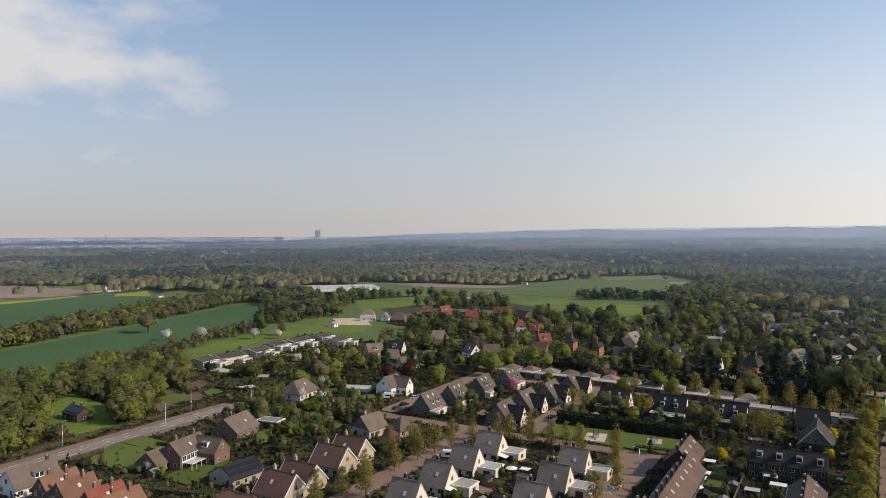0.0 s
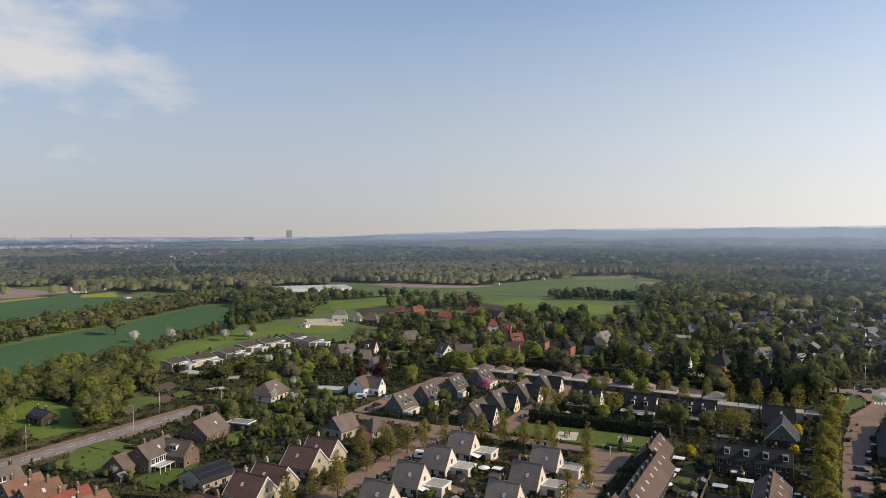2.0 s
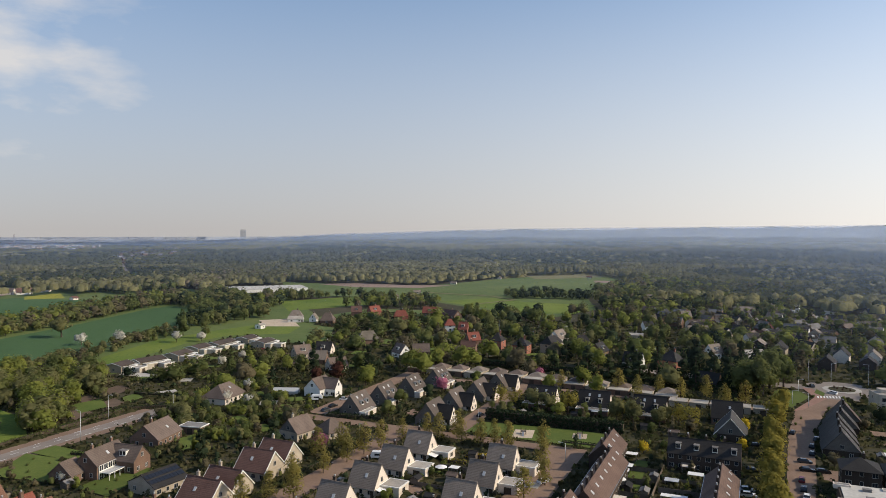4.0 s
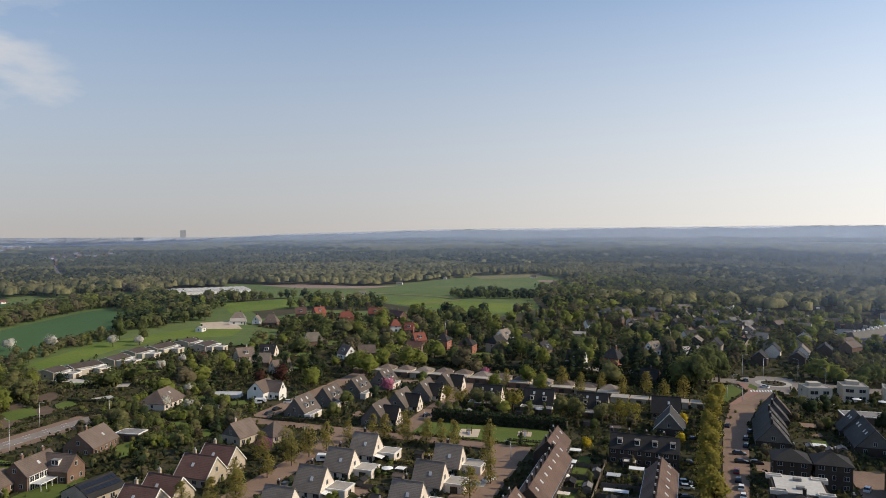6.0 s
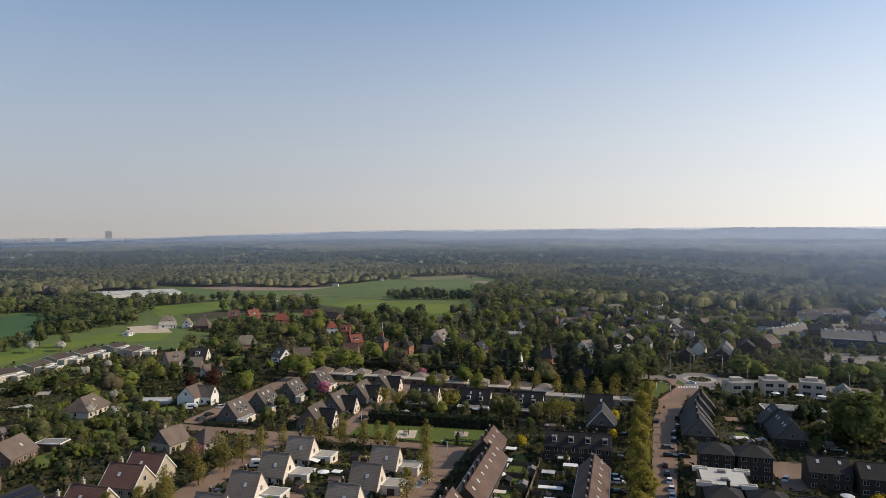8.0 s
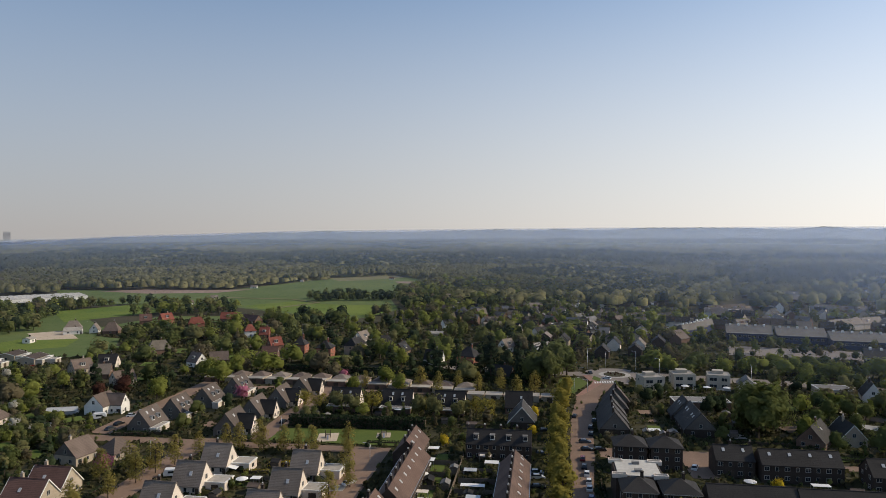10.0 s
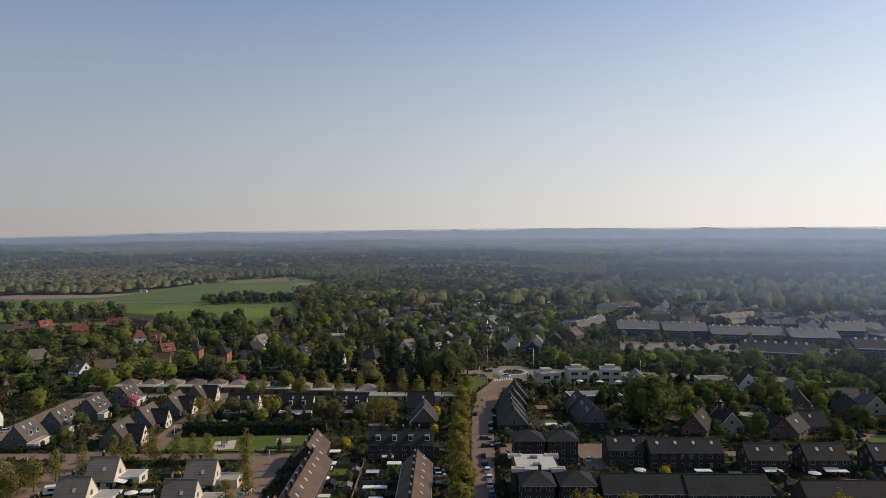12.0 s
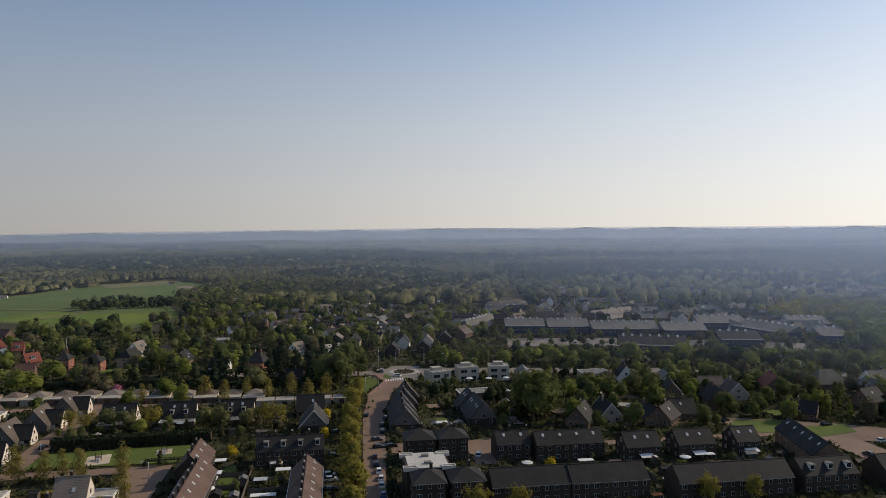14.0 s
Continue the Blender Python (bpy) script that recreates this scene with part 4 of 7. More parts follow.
# low patio bungalows with shallow hipped roofs
for i in range(13):
    x = -163 + i * 10.6
    y = 338 - max(0, i - 5) * 1.6
    roof = ROOF_BROWN if i % 3 else ROOF_GREY
    h = house(x, y, 0, 8.0, 8.6, 2.7, 4.6, roof, BEIGE if i % 2 else CREAM, hip=3.9, label="low patio bungalow with a shallow hipped roof", group="patio bungalows", name="bungalow", category="bungalow", ends=False)
    annex(h, -4.6, 4.6, -9.5, -4.4, 2.6, BEIGE if i % 2 else BRICK, GRAVEL_ROOF, edge=BEIGE)
for i in range(5):
    g = thing("garage", -30 + i * 8.2, 313, 0, "flat-roofed garage with a pale gravel roof", "garage", "garages")
    annex(g, -3.6, 3.6, -3.2, 3.2, 2.6, BEIGE, GRAVEL_ROOF, edge=BEIGE)
    take(-30 + i * 8.2, 313, 5)
for x in (-83, -60.5, -38.5):
    h = house(x, 289, 0, 12.6, 9.0, 2.9, 8.8, ROOF_DARK, CREAM, label="dark-roofed house with white arched dormers", group="dark-roofed pairs", dorm=((-1, -2.6, 1.4), (-1, 2.6, 1.4)), sky=((-1, -2, 0.3), (-1, 2, 0.3)), gable=CREAM)
    annex(h, -6.3, 6.6, -8.2, -4.5, 2.6, BRICK, BITUMEN)
house(-10, 293, 0, 11, 9, 3, 8.6, ROOF_DARK, BRICK, label="brick house with a plain dark roof", sky=((-1, 1, 0.4),))
house(-8, 272, 90, 13, 10.5, 2.9, 8.8, ROOF_SLATE, DARKBRICK, gable=SLATE, trim=WHITE, label="steep dark house with a white-edged slate gable")


def terrace(x, y, rot, units, unit, S, eave, ridge, roof, wall, label, group, **kw):
    """A row of like houses, each one a thing of its own; x, y: the middle of the row."""
    first = None
    ux, uy = math.cos(radians(rot)), math.sin(radians(rot))
    for i in range(units):
        d = (i - (units - 1) / 2) * unit
        px, py = x + ux * d, y + uy * d
        if first is None:
            first = house(px, py, rot, unit, S, eave, ridge, roof, wall, gover=0.0, ends=False, label=label, group=group, name="terraced_house", category="house", **kw)
        else:
            copy_thing(first, pose(px, py, 0, 0, 0, rot))
            take(px, py, unit * 0.7)


terrace(-14.5, 233, 0, 4, 5.4, 8.6, 5.4, 9.2, ROOF_DARK, DARKBRICK, "terraced house with dark tiles and a white dormer", "garden terrace", dorm=((-1, 0.6, 1.5),), chim=((-2.2, 1),))
terrace(-8.3, 187, 90, 9, 5.6, 8.6, 5.2, 9.0, ROOF_CHESTNUT, DARKBRICK, "terraced house with a sunlit brown roof", "street terrace", chim=((-2.2, 1),), sky=((-1, 0.5, 0.5),))
terrace(-42.8, 225, 90, 3, 6.0, 8.6, 5.0, 9.2, ROOF_CHESTNUT, DARKBRICK, "terraced house with reddish brown tiles and roof windows", "court terrace", chim=((-2.2, 1),), sky=((-1, 0.7, 0.35),))
terrace(-39.4, 195, 90, 7, 5.8, 8.6, 5.0, 9.2, ROOF_CHESTNUT, DARKBRICK, "terraced house with reddish brown tiles and roof windows", "court terrace", chim=((-2.2, 1),), sky=((-1, 0.7, 0.35),))
terrace(-42.6, 157, 90, 6, 5.8, 8.6, 5.0, 9.2, ROOF_CHESTNUT, DARKBRICK, "terraced house with reddish brown tiles and roof windows", "court terrace", chim=((-2.2, 1),), sky=((-1, 0.7, 0.35),))
for i, (x, y) in enumerate(((26, 266), (26.5, 276), (27, 286), (29, 297), (31, 308))):
    house(x, y, 90, 9.4, 11.0, 2.8, 9.2 - 0.2 * (i % 2), ROOF_UMBER if i == 4 else ROOF_SLATE, DARKBRICK, gable=SLATE, label="steep-roofed row house with a grey slate gable", group="stepped row houses", chim=((-3, 1),), sky=((-1, 1, 0.4),))
for x, y in ((57, 270), (57, 280), (56, 290)):
    house(x, y, 90, 9.6, 11.5, 2.8, 9.0, ROOF_SLATE, DARKBRICK, gable=SLATE, label="steep dark-roofed house with paired roof windows", group="steep dark houses", sky=((1, -1.5, 0.35), (1, 1.5, 0.35), (-1, 0, 0.4)))


def cube_house(x, y, rot):
    h = thing("cube_house", x, y, rot, "white two-storey cube house with a flat roof", "house", "white cube houses")
    take(x, y, 8)
    part("wall", cached(("cubew",), lambda: boxes("wall", [(-5.1, 5.1, -5, 5, 0, 6.4), (-5.1, 5.1, -5, -4.8, 6.4, 6.8), (-5.1, 5.1, 4.8, 5, 6.4, 6.8), (-5.1, -4.9, -4.8, 4.8, 6.4, 6.8), (4.9, 5.1, -4.8, 4.8, 6.4, 6.8)], CUBEWALL)), h)
    part("roof", cached(("cuber",), lambda: boxes("roof", [(-4.9, 4.9, -4.8, 4.8, 6.4, 6.55)], GRAVEL_ROOF)), h, label="flat gravel roof")
    part("roof_box", cached(("cubeb",), lambda: boxes("roof_box", [(-2.5, 2.5, 0, 4, 6.55, 8.0)], CUBEWALL)), h)
    for z in (0.7, 3.9):
        window(h, -2.5, -5, z, 0, 3.4, 1.6)
        window(h, 2.5, -5, z, 0, 2.6, 1.6)
        window(h, 5.1, 0, z, 90, 3.2, 1.6)
        window(h, -5.1, 1.5, z, 270, 1.0, 1.4)
    part("terrace", cached(("cubet",), lambda: boxes("terrace", [(-5.1, 5.1, -8, -5.05, 0, 0.3)], CONCRETE)), h)


cube_house(50.5, 344, 16)
cube_house(66.8, 353, 4)
cube_house(83.5, 353, -8)
low = thing("school_building", 66, 311, 4, "long low building with a flat grey roof", "building")
annex(low, -11, 12, -4, 5, 3.2, BRICK, BITUMEN)
take(66, 311, 12)

for x, y, s in ((27.3, 229.5, 9.6), (38.2, 229.5, 9.6), (25.0, 190.0, 8.6), (35.6, 190.0, 9.2)):
    h = house(x, y, 0, s, 9.4, 8.0, 10.4, ROOF_DARK, DARKBRICK, hip=4.6, label="three-storey dark brick block with a low hipped roof", group="apartment blocks", name="apartment_block", category="building", over=0.5, door=False, chim=((1, 1),))
fb = thing("apartment_block", 26.2, 202.2, 0, "dark brick apartment block with a pale flat roof", "building")
part("wall", boxes("wall", [(-6.4, 6.4, -7.3, 7.3, 0, 8.4)], DARKBRICK), fb)
part("roof", boxes("roof", [(-5.8, 5.8, -6.9, 6.9, 8.4, 8.62)], PALE_ROOF), fb, label="pale weathered flat roof")
for y in (-7.4, 4.6):
    for x in (-7.4, 3.6):
        part("parapet", boxes("parapet", [(x, x + 4, y, y + 0.25, 8.4, 9.0), (x, x + 4, y + 1.7, y + 1.95, 8.4, 9.0), (x, x + 0.25, y + 0.25, y + 1.7, 8.4, 9.0), (x + 3.75, x + 4, y + 0.25, y + 1.7, 8.4, 9.0), (x, x + 4, y, y + 1.95, 7.9, 8.4)], CREAM), fb, label="pale balcony parapet")
for i, y in enumerate((-4, 2.5)):
    part("roof_hatch", boxes("roof_hatch", [(-1.0, 1.0, y, y + 1.3, 8.62, 9.3)], BITUMEN), fb)
take(25.6, 205, 11)

ROW = "terraced house with dark tiles and white window frames"
terrace(53.5, 190.5, 0, 4, 5.6, 9.4, 5.6, 9.2, ROOF_DARK, DARKBRICK, ROW, "south terrace")
terrace(76.2, 190.0, 0, 4, 5.7, 9.4, 5.6, 9.2, ROOF_DARK, DARKBRICK, ROW, "south terrace")
terrace(111.5, 185.0, 0, 6, 5.8, 9.4, 5.6, 9.2, ROOF_DARK, DARKBRICK, ROW, "south terrace")
terrace(140.5, 184.5, 0, 3, 5.8, 9.4, 5.6, 9.2, ROOF_DARK, DARKBRICK, ROW + " and dormers", "south terrace", dorm=((-1, 0.4, 1.5),))
terrace(166, 184, 0, 3, 5.8, 9.4, 5.6, 9.2, ROOF_DARK, DARKBRICK, ROW, "south terrace")
terrace(58, 227.0, 0, 2, 5.8, 9.0, 5.6, 9.0, ROOF_DARK, DARKBRICK, ROW, "middle terrace", sky=((-1, 0, 0.35),), chim=((2.5, 1),))
terrace(76.5, 224.5, 0, 4, 5.8, 9.0, 5.6, 9.0, ROOF_DARK, DARKBRICK, ROW, "middle terrace", sky=((-1, 0, 0.35),))
for x, L, n in ((99.5, 12, 2), (118, 13, 2), (136.5, 8.5, 1)):
    h = house(x, 219, 0, L, 9.6, 5.2, 9.0, ROOF_DARK, DARKBRICK, label="dark brick pair of houses with roof windows", group="garden pairs", sky=((-1, -2.2, 0.4), (-1, 2.2, 0.4)))
    part("awning", mesh("awning", [(-2, -4.9, 2.9), (2.6, -4.9, 2.9), (2.6, -7.4, 2.3), (-2, -7.4, 2.3), (-2, -4.9, 2.8), (2.6, -4.9, 2.8), (2.6, -7.4, 2.2), (-2, -7.4, 2.2)], [(3, 2, 1, 0), (4, 5, 6, 7), (0, 1, 5, 4), (1, 2, 6, 5), (2, 3, 7, 6), (3, 0, 4, 7)], CANVAS), h, label="white sun awning")
terrace(155.5, 211, 76, 5, 6.2, 9.4, 5.4, 9.2, ROOF_DARK, BRICK, "terraced house with a long dark roof", "angled terrace", sky=((1, 0, 0.35),))
for x, y, rot, L, S, e, r, roof, wall in ((95, 262, 58, 14, 9, 3, 8, ROOF_DARK, BRICK), (107, 266, 90, 12, 9, 3, 8, ROOF_DARK, BEIGE), (122, 260, 95, 13, 10, 3, 7.6, ROOF_DARK, BRICK), (137, 264, 0, 12, 9, 3, 8, ROOF_DARK, BRICK),
                                          (145, 336, 75, 13, 8, 3, 8.4, ROOF_DARK, WHITE), (164, 283, 76, 15, 10, 3, 8, ROOF_DARK, BRICK), (128, 258, 45, 12, 9, 3, 7.5, ROOF_DARK, BRICK), (205, 303, 70, 15, 10, 3, 8, ROOF_RED, BRICK),
                                          (187, 256, 136, 10, 9, 3, 7, ROOF_DARK, BRICK), (259, 301, 0, 13, 10, 3, 8, ROOF_GREY, WHITE), (150, 296, 70, 13, 9, 3, 8, ROOF_DARK, BRICK),
                                          (178, 292, 80, 12, 9, 3, 8, ROOF_BROWN, BEIGE), (226, 268, 20, 12, 9, 3, 8, ROOF_DARK, BRICK), (246, 258, 10, 12, 9, 3, 8, ROOF_DARK, BEIGE)):
    house(x, y, rot, L, S, e, r, roof, wall, trim=WHITE if wall in (BEIGE, WHITE) else None, label="detached house with a steep roof among gardens", sky=((-1, 0, 0.4),), chim=((2, 1),))
house(234, 305, 0, 16, 12, 2.8, 8.6, ROOF_THATCH, BRICK, hip=4.5, label="farmhouse with a steep thatched roof", name="farmhouse")
wh = thing("office_building", 127, 331, 0, "pale flat-roofed building with a band of windows", "building")
annex(wh, -7, 7, -5, 5, 6.0, BEIGE, BITUMEN)
window(wh, 0, -5, 3.4, 0, 9, 1.6)
take(127, 331, 8)

# villas along the meadow
for i, (x, y, rot, L) in enumerate(((-305, 284, 80, 15), (-308, 268, 100, 10), (-305, 306, 98, 13), (-311, 328, 95, 12), (-310, 347, 94, 17), (-308, 369, 97, 11), (-289, 362, 100, 14))):
    h = house(x, y, rot, L, 9.5, 3.9, 5.1, ROOF_UMBER, BEIGE, label="low beige villa with a shallow dark roof and white edges", group="meadow villas", trim=WHITE, name="villa", over=0.7, gover=0.8)
    annex(h, -L / 2 + 1.0, L / 2 - 2.5, -8.6, -4.8, 2.9, CUBEWALL, GRAVEL_ROOF)
    part("porch_roof", boxes("porch_roof", [(L / 2 - 2.4, L / 2 + 1.6, -7.4, -4.6, 2.9, 3.2)], WHITE), h, label="white flat porch roof")
    for px in (L / 2 - 2.2, L / 2 + 1.3):
        part("post", boxes("post", [(px, px + 0.25, -7.3, -7.05, 0, 2.9)], WHITE), h)
    g = thing("garage", x + 11, y + 2, rot, "beige flat-roofed garage beside a villa", "garage", "villa garages")
    annex(g, -3.2, 3.2, -3.2, 3.2, 2.7, CUBEWALL, GRAVEL_ROOF)
    take(x + 11, y + 2, 5)
sheet("driveway", rect(-300, 260, -276, 268), 0.05, CONCRETE, "pale concrete driveway", "drive")

# old village and farms before the pasture
for x, y, rot, L, S, e, r, roof, wall, hip in ((-344, 428, 95, 9, 6, 3, 4, GRAVEL_ROOF, WHITE, 0), (-352, 484, 30, 15, 10, 3.2, 8, ROOF_GREY, WHITE, 3), (-342, 470, 30, 16, 7, 3, 5, GRAVEL_ROOF, WHITE, 0), (-315, 476, 20, 14, 12, 3, 8.4, ROOF_BROWN, BRICK, 3), (-330, 478, 110, 10, 7, 3, 7, ROOF_GREY, WHITE, 0),
                                               (-319, 527, 30, 12, 9, 4, 8.6, ROOF_MAROON, BRICK, 0), (-302, 528, 58, 13, 9, 5, 9.4, ROOF_RED, REDBRICK, 0), (-266, 509, 30, 15, 9, 5, 9.2, ROOF_RED, REDBRICK, 2), (-258, 549, 13, 17, 10, 4, 8.5, ROOF_RED, BRICK, 0), (-238, 547, -25, 24, 10, 3, 7, ROOF_MAROON, BRICK, 0),
                                               (-208, 476, 30, 10, 9, 5, 9, ROOF_RED, WHITE, 2.5), (-196, 474, 10, 9, 8, 3, 7.5, ROOF_RED, REDBRICK, 0), (-170, 427, 46, 11, 9, 3.5, 8, ROOF_RED, BRICK, 0), (-236, 404, 40, 18, 11, 3, 8, ROOF_THATCH, BRICK, 3), (-244, 341, 60, 11, 9, 3, 7.5, ROOF_BROWN, BEIGE, 0),
                                               (-149, 417, 0, 10, 10, 6, 10.5, ROOF_DARK, REDBRICK, 4.9), (-130, 407, 0, 10, 10, 6, 10, ROOF_DARK, REDBRICK, 4.9), (-119, 451, 77, 16, 10, 4.5, 9.5, ROOF_GREY, WHITE, 0), (-115, 420, 75, 14, 9, 6, 10, ROOF_DARK, BEIGE, 2), (-101, 441, 30, 12, 9, 4, 8.5, ROOF_DARK, BRICK, 2),
                                               (-61, 390, -10, 11, 8, 4, 8.6, ROOF_DARK, WHITE, 0), (-42, 398, -22, 12, 11, 5, 9.5, ROOF_DARK, REDBRICK, 4.5), (-53, 600, 30, 11, 9, 5, 9.5, ROOF_GREY, REDBRICK, 0), (-23, 441, 54, 12, 9, 3.5, 8, ROOF_GREY, WHITE, 0), (-77, 494, 5, 16, 10, 3.2, 4.2, GRAVEL_ROOF, BEIGE, 0),
                                               (-238, 356, 14, 11, 9, 3, 7.5, ROOF_DARK, CREAM, 0), (-191, 366, -29, 10, 8, 3.5, 8, ROOF_BROWN, WHITE, 0), (-183, 376, 30, 11, 8, 3, 7, ROOF_BROWN, BRICK, 0), (5, 552, -53, 14, 10, 5, 10, ROOF_GREY, REDBRICK, 0), (-21, 356, -20, 13, 9, 3.2, 7.4, ROOF_DARK, BRICK, 0),
                                               (-205, 318, 60, 11, 8, 3, 7, ROOF_BROWN, CREAM, 0), (-225, 330, 20, 11, 8, 3, 7.2, ROOF_GREY, BRICK, 0), (-160, 395, 10, 10, 8, 3.5, 7.5, ROOF_MAROON, BRICK, 0), (-85, 415, 80, 12, 9, 4, 8.5, ROOF_DARK, BRICK, 0), (-2, 452, 37, 17, 9, 3.2, 4.4, GRAVEL_ROOF, WHITE, 0)):
    far = math.hypot(x, y) > 440
    house(x, y, rot, L * (0.76 if far else 0.92), S * (0.86 if far else 0.95), e, r, roof, wall, hip=hip, label="older detached house among tall garden trees", chim=((1.5, 1),), dorm=((-1, 0, 2.2),) if r - e > 4.2 and not hip else ())

# long school and office blocks with sloping grey roofs over blue walls
def block(x, y, rot, L, cover=None, label="long block with a pale sloping roof over dark blue walls"):
    b = thing("school_block", x, y, rot, label, "building", "sloping-roofed blocks")
    take(x, y, L * 0.5)
    part("wall", boxes("wall", [(-L / 2, L / 2, -9, 9, 0, 5.2)], BLUE), b, label="dark blue cladding")
    v = [(-L / 2 - 0.5, -6, 5.2), (L / 2 + 0.5, -6, 5.2), (L / 2 + 0.5, 7, 9.6), (-L / 2 - 0.5, 7, 9.6), (L / 2 + 0.5, 9, 5.2), (-L / 2 - 0.5, 9, 5.2)]
    part("roof", mesh("roof", v, [(0, 1, 2, 3), (3, 2, 4, 5), (0, 3, 5), (1, 4, 2), (0, 5, 4, 1)], cover or SHEETROOF), b, label="ribbed sloping roof")
    for i in range(int(L / 5.5)):
        part("roof_vent", cached(("vent",), lambda: boxes("roof_vent", [(-0.7, 0.7, -0.7, 0.7, -0.3, 1.2)], WHITE)), b, (-L / 2 + 2.7 + i * 5.5, 5.6, 9.0), label="white roof vent")
    for i in range(int(L / 3.2)):
        window(b, -L / 2 + 1.6 + i * 3.2, -9, 2.6, 0, 2.2, 1.4)
    part("front_roof", boxes("front_roof", [(-L / 2, L / 2, -9.4, -6, 5.2, 5.45)], BITUMEN), b)


for x, y, rot, L in ((142, 514, -10, 29), (173, 505, -10, 30), (209, 485, -10, 47), (248, 471, -10, 30), (295, 503, -10, 36), (306, 462, -75, 46), (358, 488, -10, 30), (333, 429, -10, 18), (102, 530, -130, 34), (112, 548, -130, 26)):
    block(x, y, rot, L)
for x, y, rot, L in ((196, 412, -22, 40), (262, 424, -14, 26)):
    block(x, y, rot, L, ROOF_DARK, "long low block with a dark roof over dark blue walls")
sheet("car_park", [(112, 446), (176, 436), (300, 396), (312, 424), (200, 466), (120, 482)], 0.05, ASPHALT, "grey asphalt car park before the blocks", "car park")

# greenhouse and far farm buildings
gh = thing("greenhouse", -556, 700, 46, "long white greenhouse with a ribbed roof", "greenhouse")
v, f = [], []
for i in range(13):
    for x, z in ((-46 + i * 7.6, 3.6), (-42.2 + i * 7.6, 4.1)):
        v += [(x, -26, z), (x, 26, z)]
for i in range(len(v) // 2 - 1):
    f.append((2 * i, 2 * i + 2, 2 * i + 3, 2 * i + 1))
part("roof", mesh("roof", v, f, PALE_ROOF), gh, label="whitewashed ribbed roof")
part("wall", boxes("wall", [(-46, 49, -26, 26, 0, 3.55)], WHITE), gh)
take(-556, 700, 56)
take(-530, 660, 40)
FARM = [(-789.9, 531.5), (-773.7, 540.8), (-784.0, 572.6), (-912.4, 631.7), (-838.6, 661.5), (-551.8, 889.9), (-359.6, 1013.5), (-237.5, 1083.3), (-365.0, 739.9), (-362.3, 678.5), (-664.5, 520.3), (-381.8, 887.4)]
for i, (x, y) in enumerate(FARM):
    house(x, y, (30, 60, 100, 10)[i % 4], 16 if i < 3 else 8, 9 if i < 5 else 5, 3.2 if i < 5 else 2.4, 7.5 if i < 5 else 4.2, (ROOF_BROWN, ROOF_MAROON, ROOF_GREY)[i % 3], WHITE if i % 2 else CREAM, label="farm building beside the fields", ends=False, rows=4.0)


BUILT = list(TAKEN)


# single trees
def t_at(places, form, leaf, heights, label, group, wide=1.0, density=1.0, category="tree"):
    for i, (x, y) in enumerate(places):
        tree(x, y, heights[i % len(heights)] * random.uniform(0.92, 1.08), form, leaf, wide * random.uniform(0.9, 1.12), label, category, group, density)


STREET = "slender street tree with thin yellow-green spring leaf"
t_at([(-122, 155), (-125, 147), (-116, 158), (-124, 168), (-121, 180), (-120, 192), (-119, 201), (-117, 209), (-114.5, 220), (-132, 193), (-127, 200)], "column", LEAF_STREET, (8.5, 9.5, 11, 10.5), STREET, "street trees", 1.2)
t_at([(-103, 226), (-94, 225.5), (-87, 226), (-82.5, 228), (-77, 226), (-65.5, 230), (-60.5, 211), (-56, 198), (-58, 184), (-98, 231), (-109, 229)], "column", LEAF_STREET, (10, 9.5, 10.5), STREET, "street trees", 1.2)
t_at([(4.2, 184), (5.4, 195), (4.0, 207), (5.2, 219), (4.2, 230), (5.6, 243), (4.6, 255), (6.2, 267), (5.4, 279), (7.2, 291), (6.8, 304), (9.5, 317), (5, 173)], "round", LEAF_YELLOW, (9.5, 12.0, 10.5, 11.5), "street tree in budding yellow-green leaf", "avenue trees", 0.98, 0.9)
t_at([(-4, 256), (-3.5, 283)], "round", GOLD, (6,), "small tree with golden yellow leaf", "golden trees", 1.0, 0.6)
t_at([(-34, 239.5)], "round", GOLD, (6,), "small tree with bright golden yellow leaf in a garden", "golden trees", 1.05, 0.8)
t_at([(66, 209)], "round", GOLD, (6,), "small golden yellow tree before the terrace", "golden trees", 1.05, 0.8)
t_at([(-131, 290.5), (-134.5, 198.5), (-100.5, 345)], "spread", PINK, (11, 8, 6.0), "tree covered in pink blossom", "blossom trees", 1.0, 0.8)
t_at([(-126, 297), (-208, 236), (-186, 141.5), (-196, 236), (-218, 262), (-380, 330), (-352, 352), (-340, 362), (-400, 318), (-272, 322), (-268, 300), (-120, 440)], "spread", BLOSSOM, (6, 7, 5, 6.5, 6, 11, 9, 8, 10), "spreading tree in white blossom", "blossom trees", 1.0, 0.7)
t_at([(77, 266), (86, 275), (80, 284)], "round", LEAF_GREEN, (22.5, 19, 18), "huge round tree in fresh green leaf", "large trees", 1.1, 1.9)
t_at([(92, 262)], "round", LEAF_FRESH, (11,), "broad tree in fresh green leaf", "large trees", 1.05)
t_at([(36.5, 178), (47, 176), (101, 177.5), (114.5, 177), (29, 168)], "spread", LEAF_YELLOW, (10.5, 10, 11.5, 10, 8), "street tree in yellow-green leaf before the terraces", "front trees", 0.85)
t_at([(-441, 335)], "spread", LEAF_OLIVE, (18,), "lone tree standing in the crop field", "field trees", 1.0, 0.7)
t_at([(-370, 376), (-348, 374)], "column", LEAF_GREEN, (21, 19), "tall poplar at the field's edge", "poplars", 0.85)
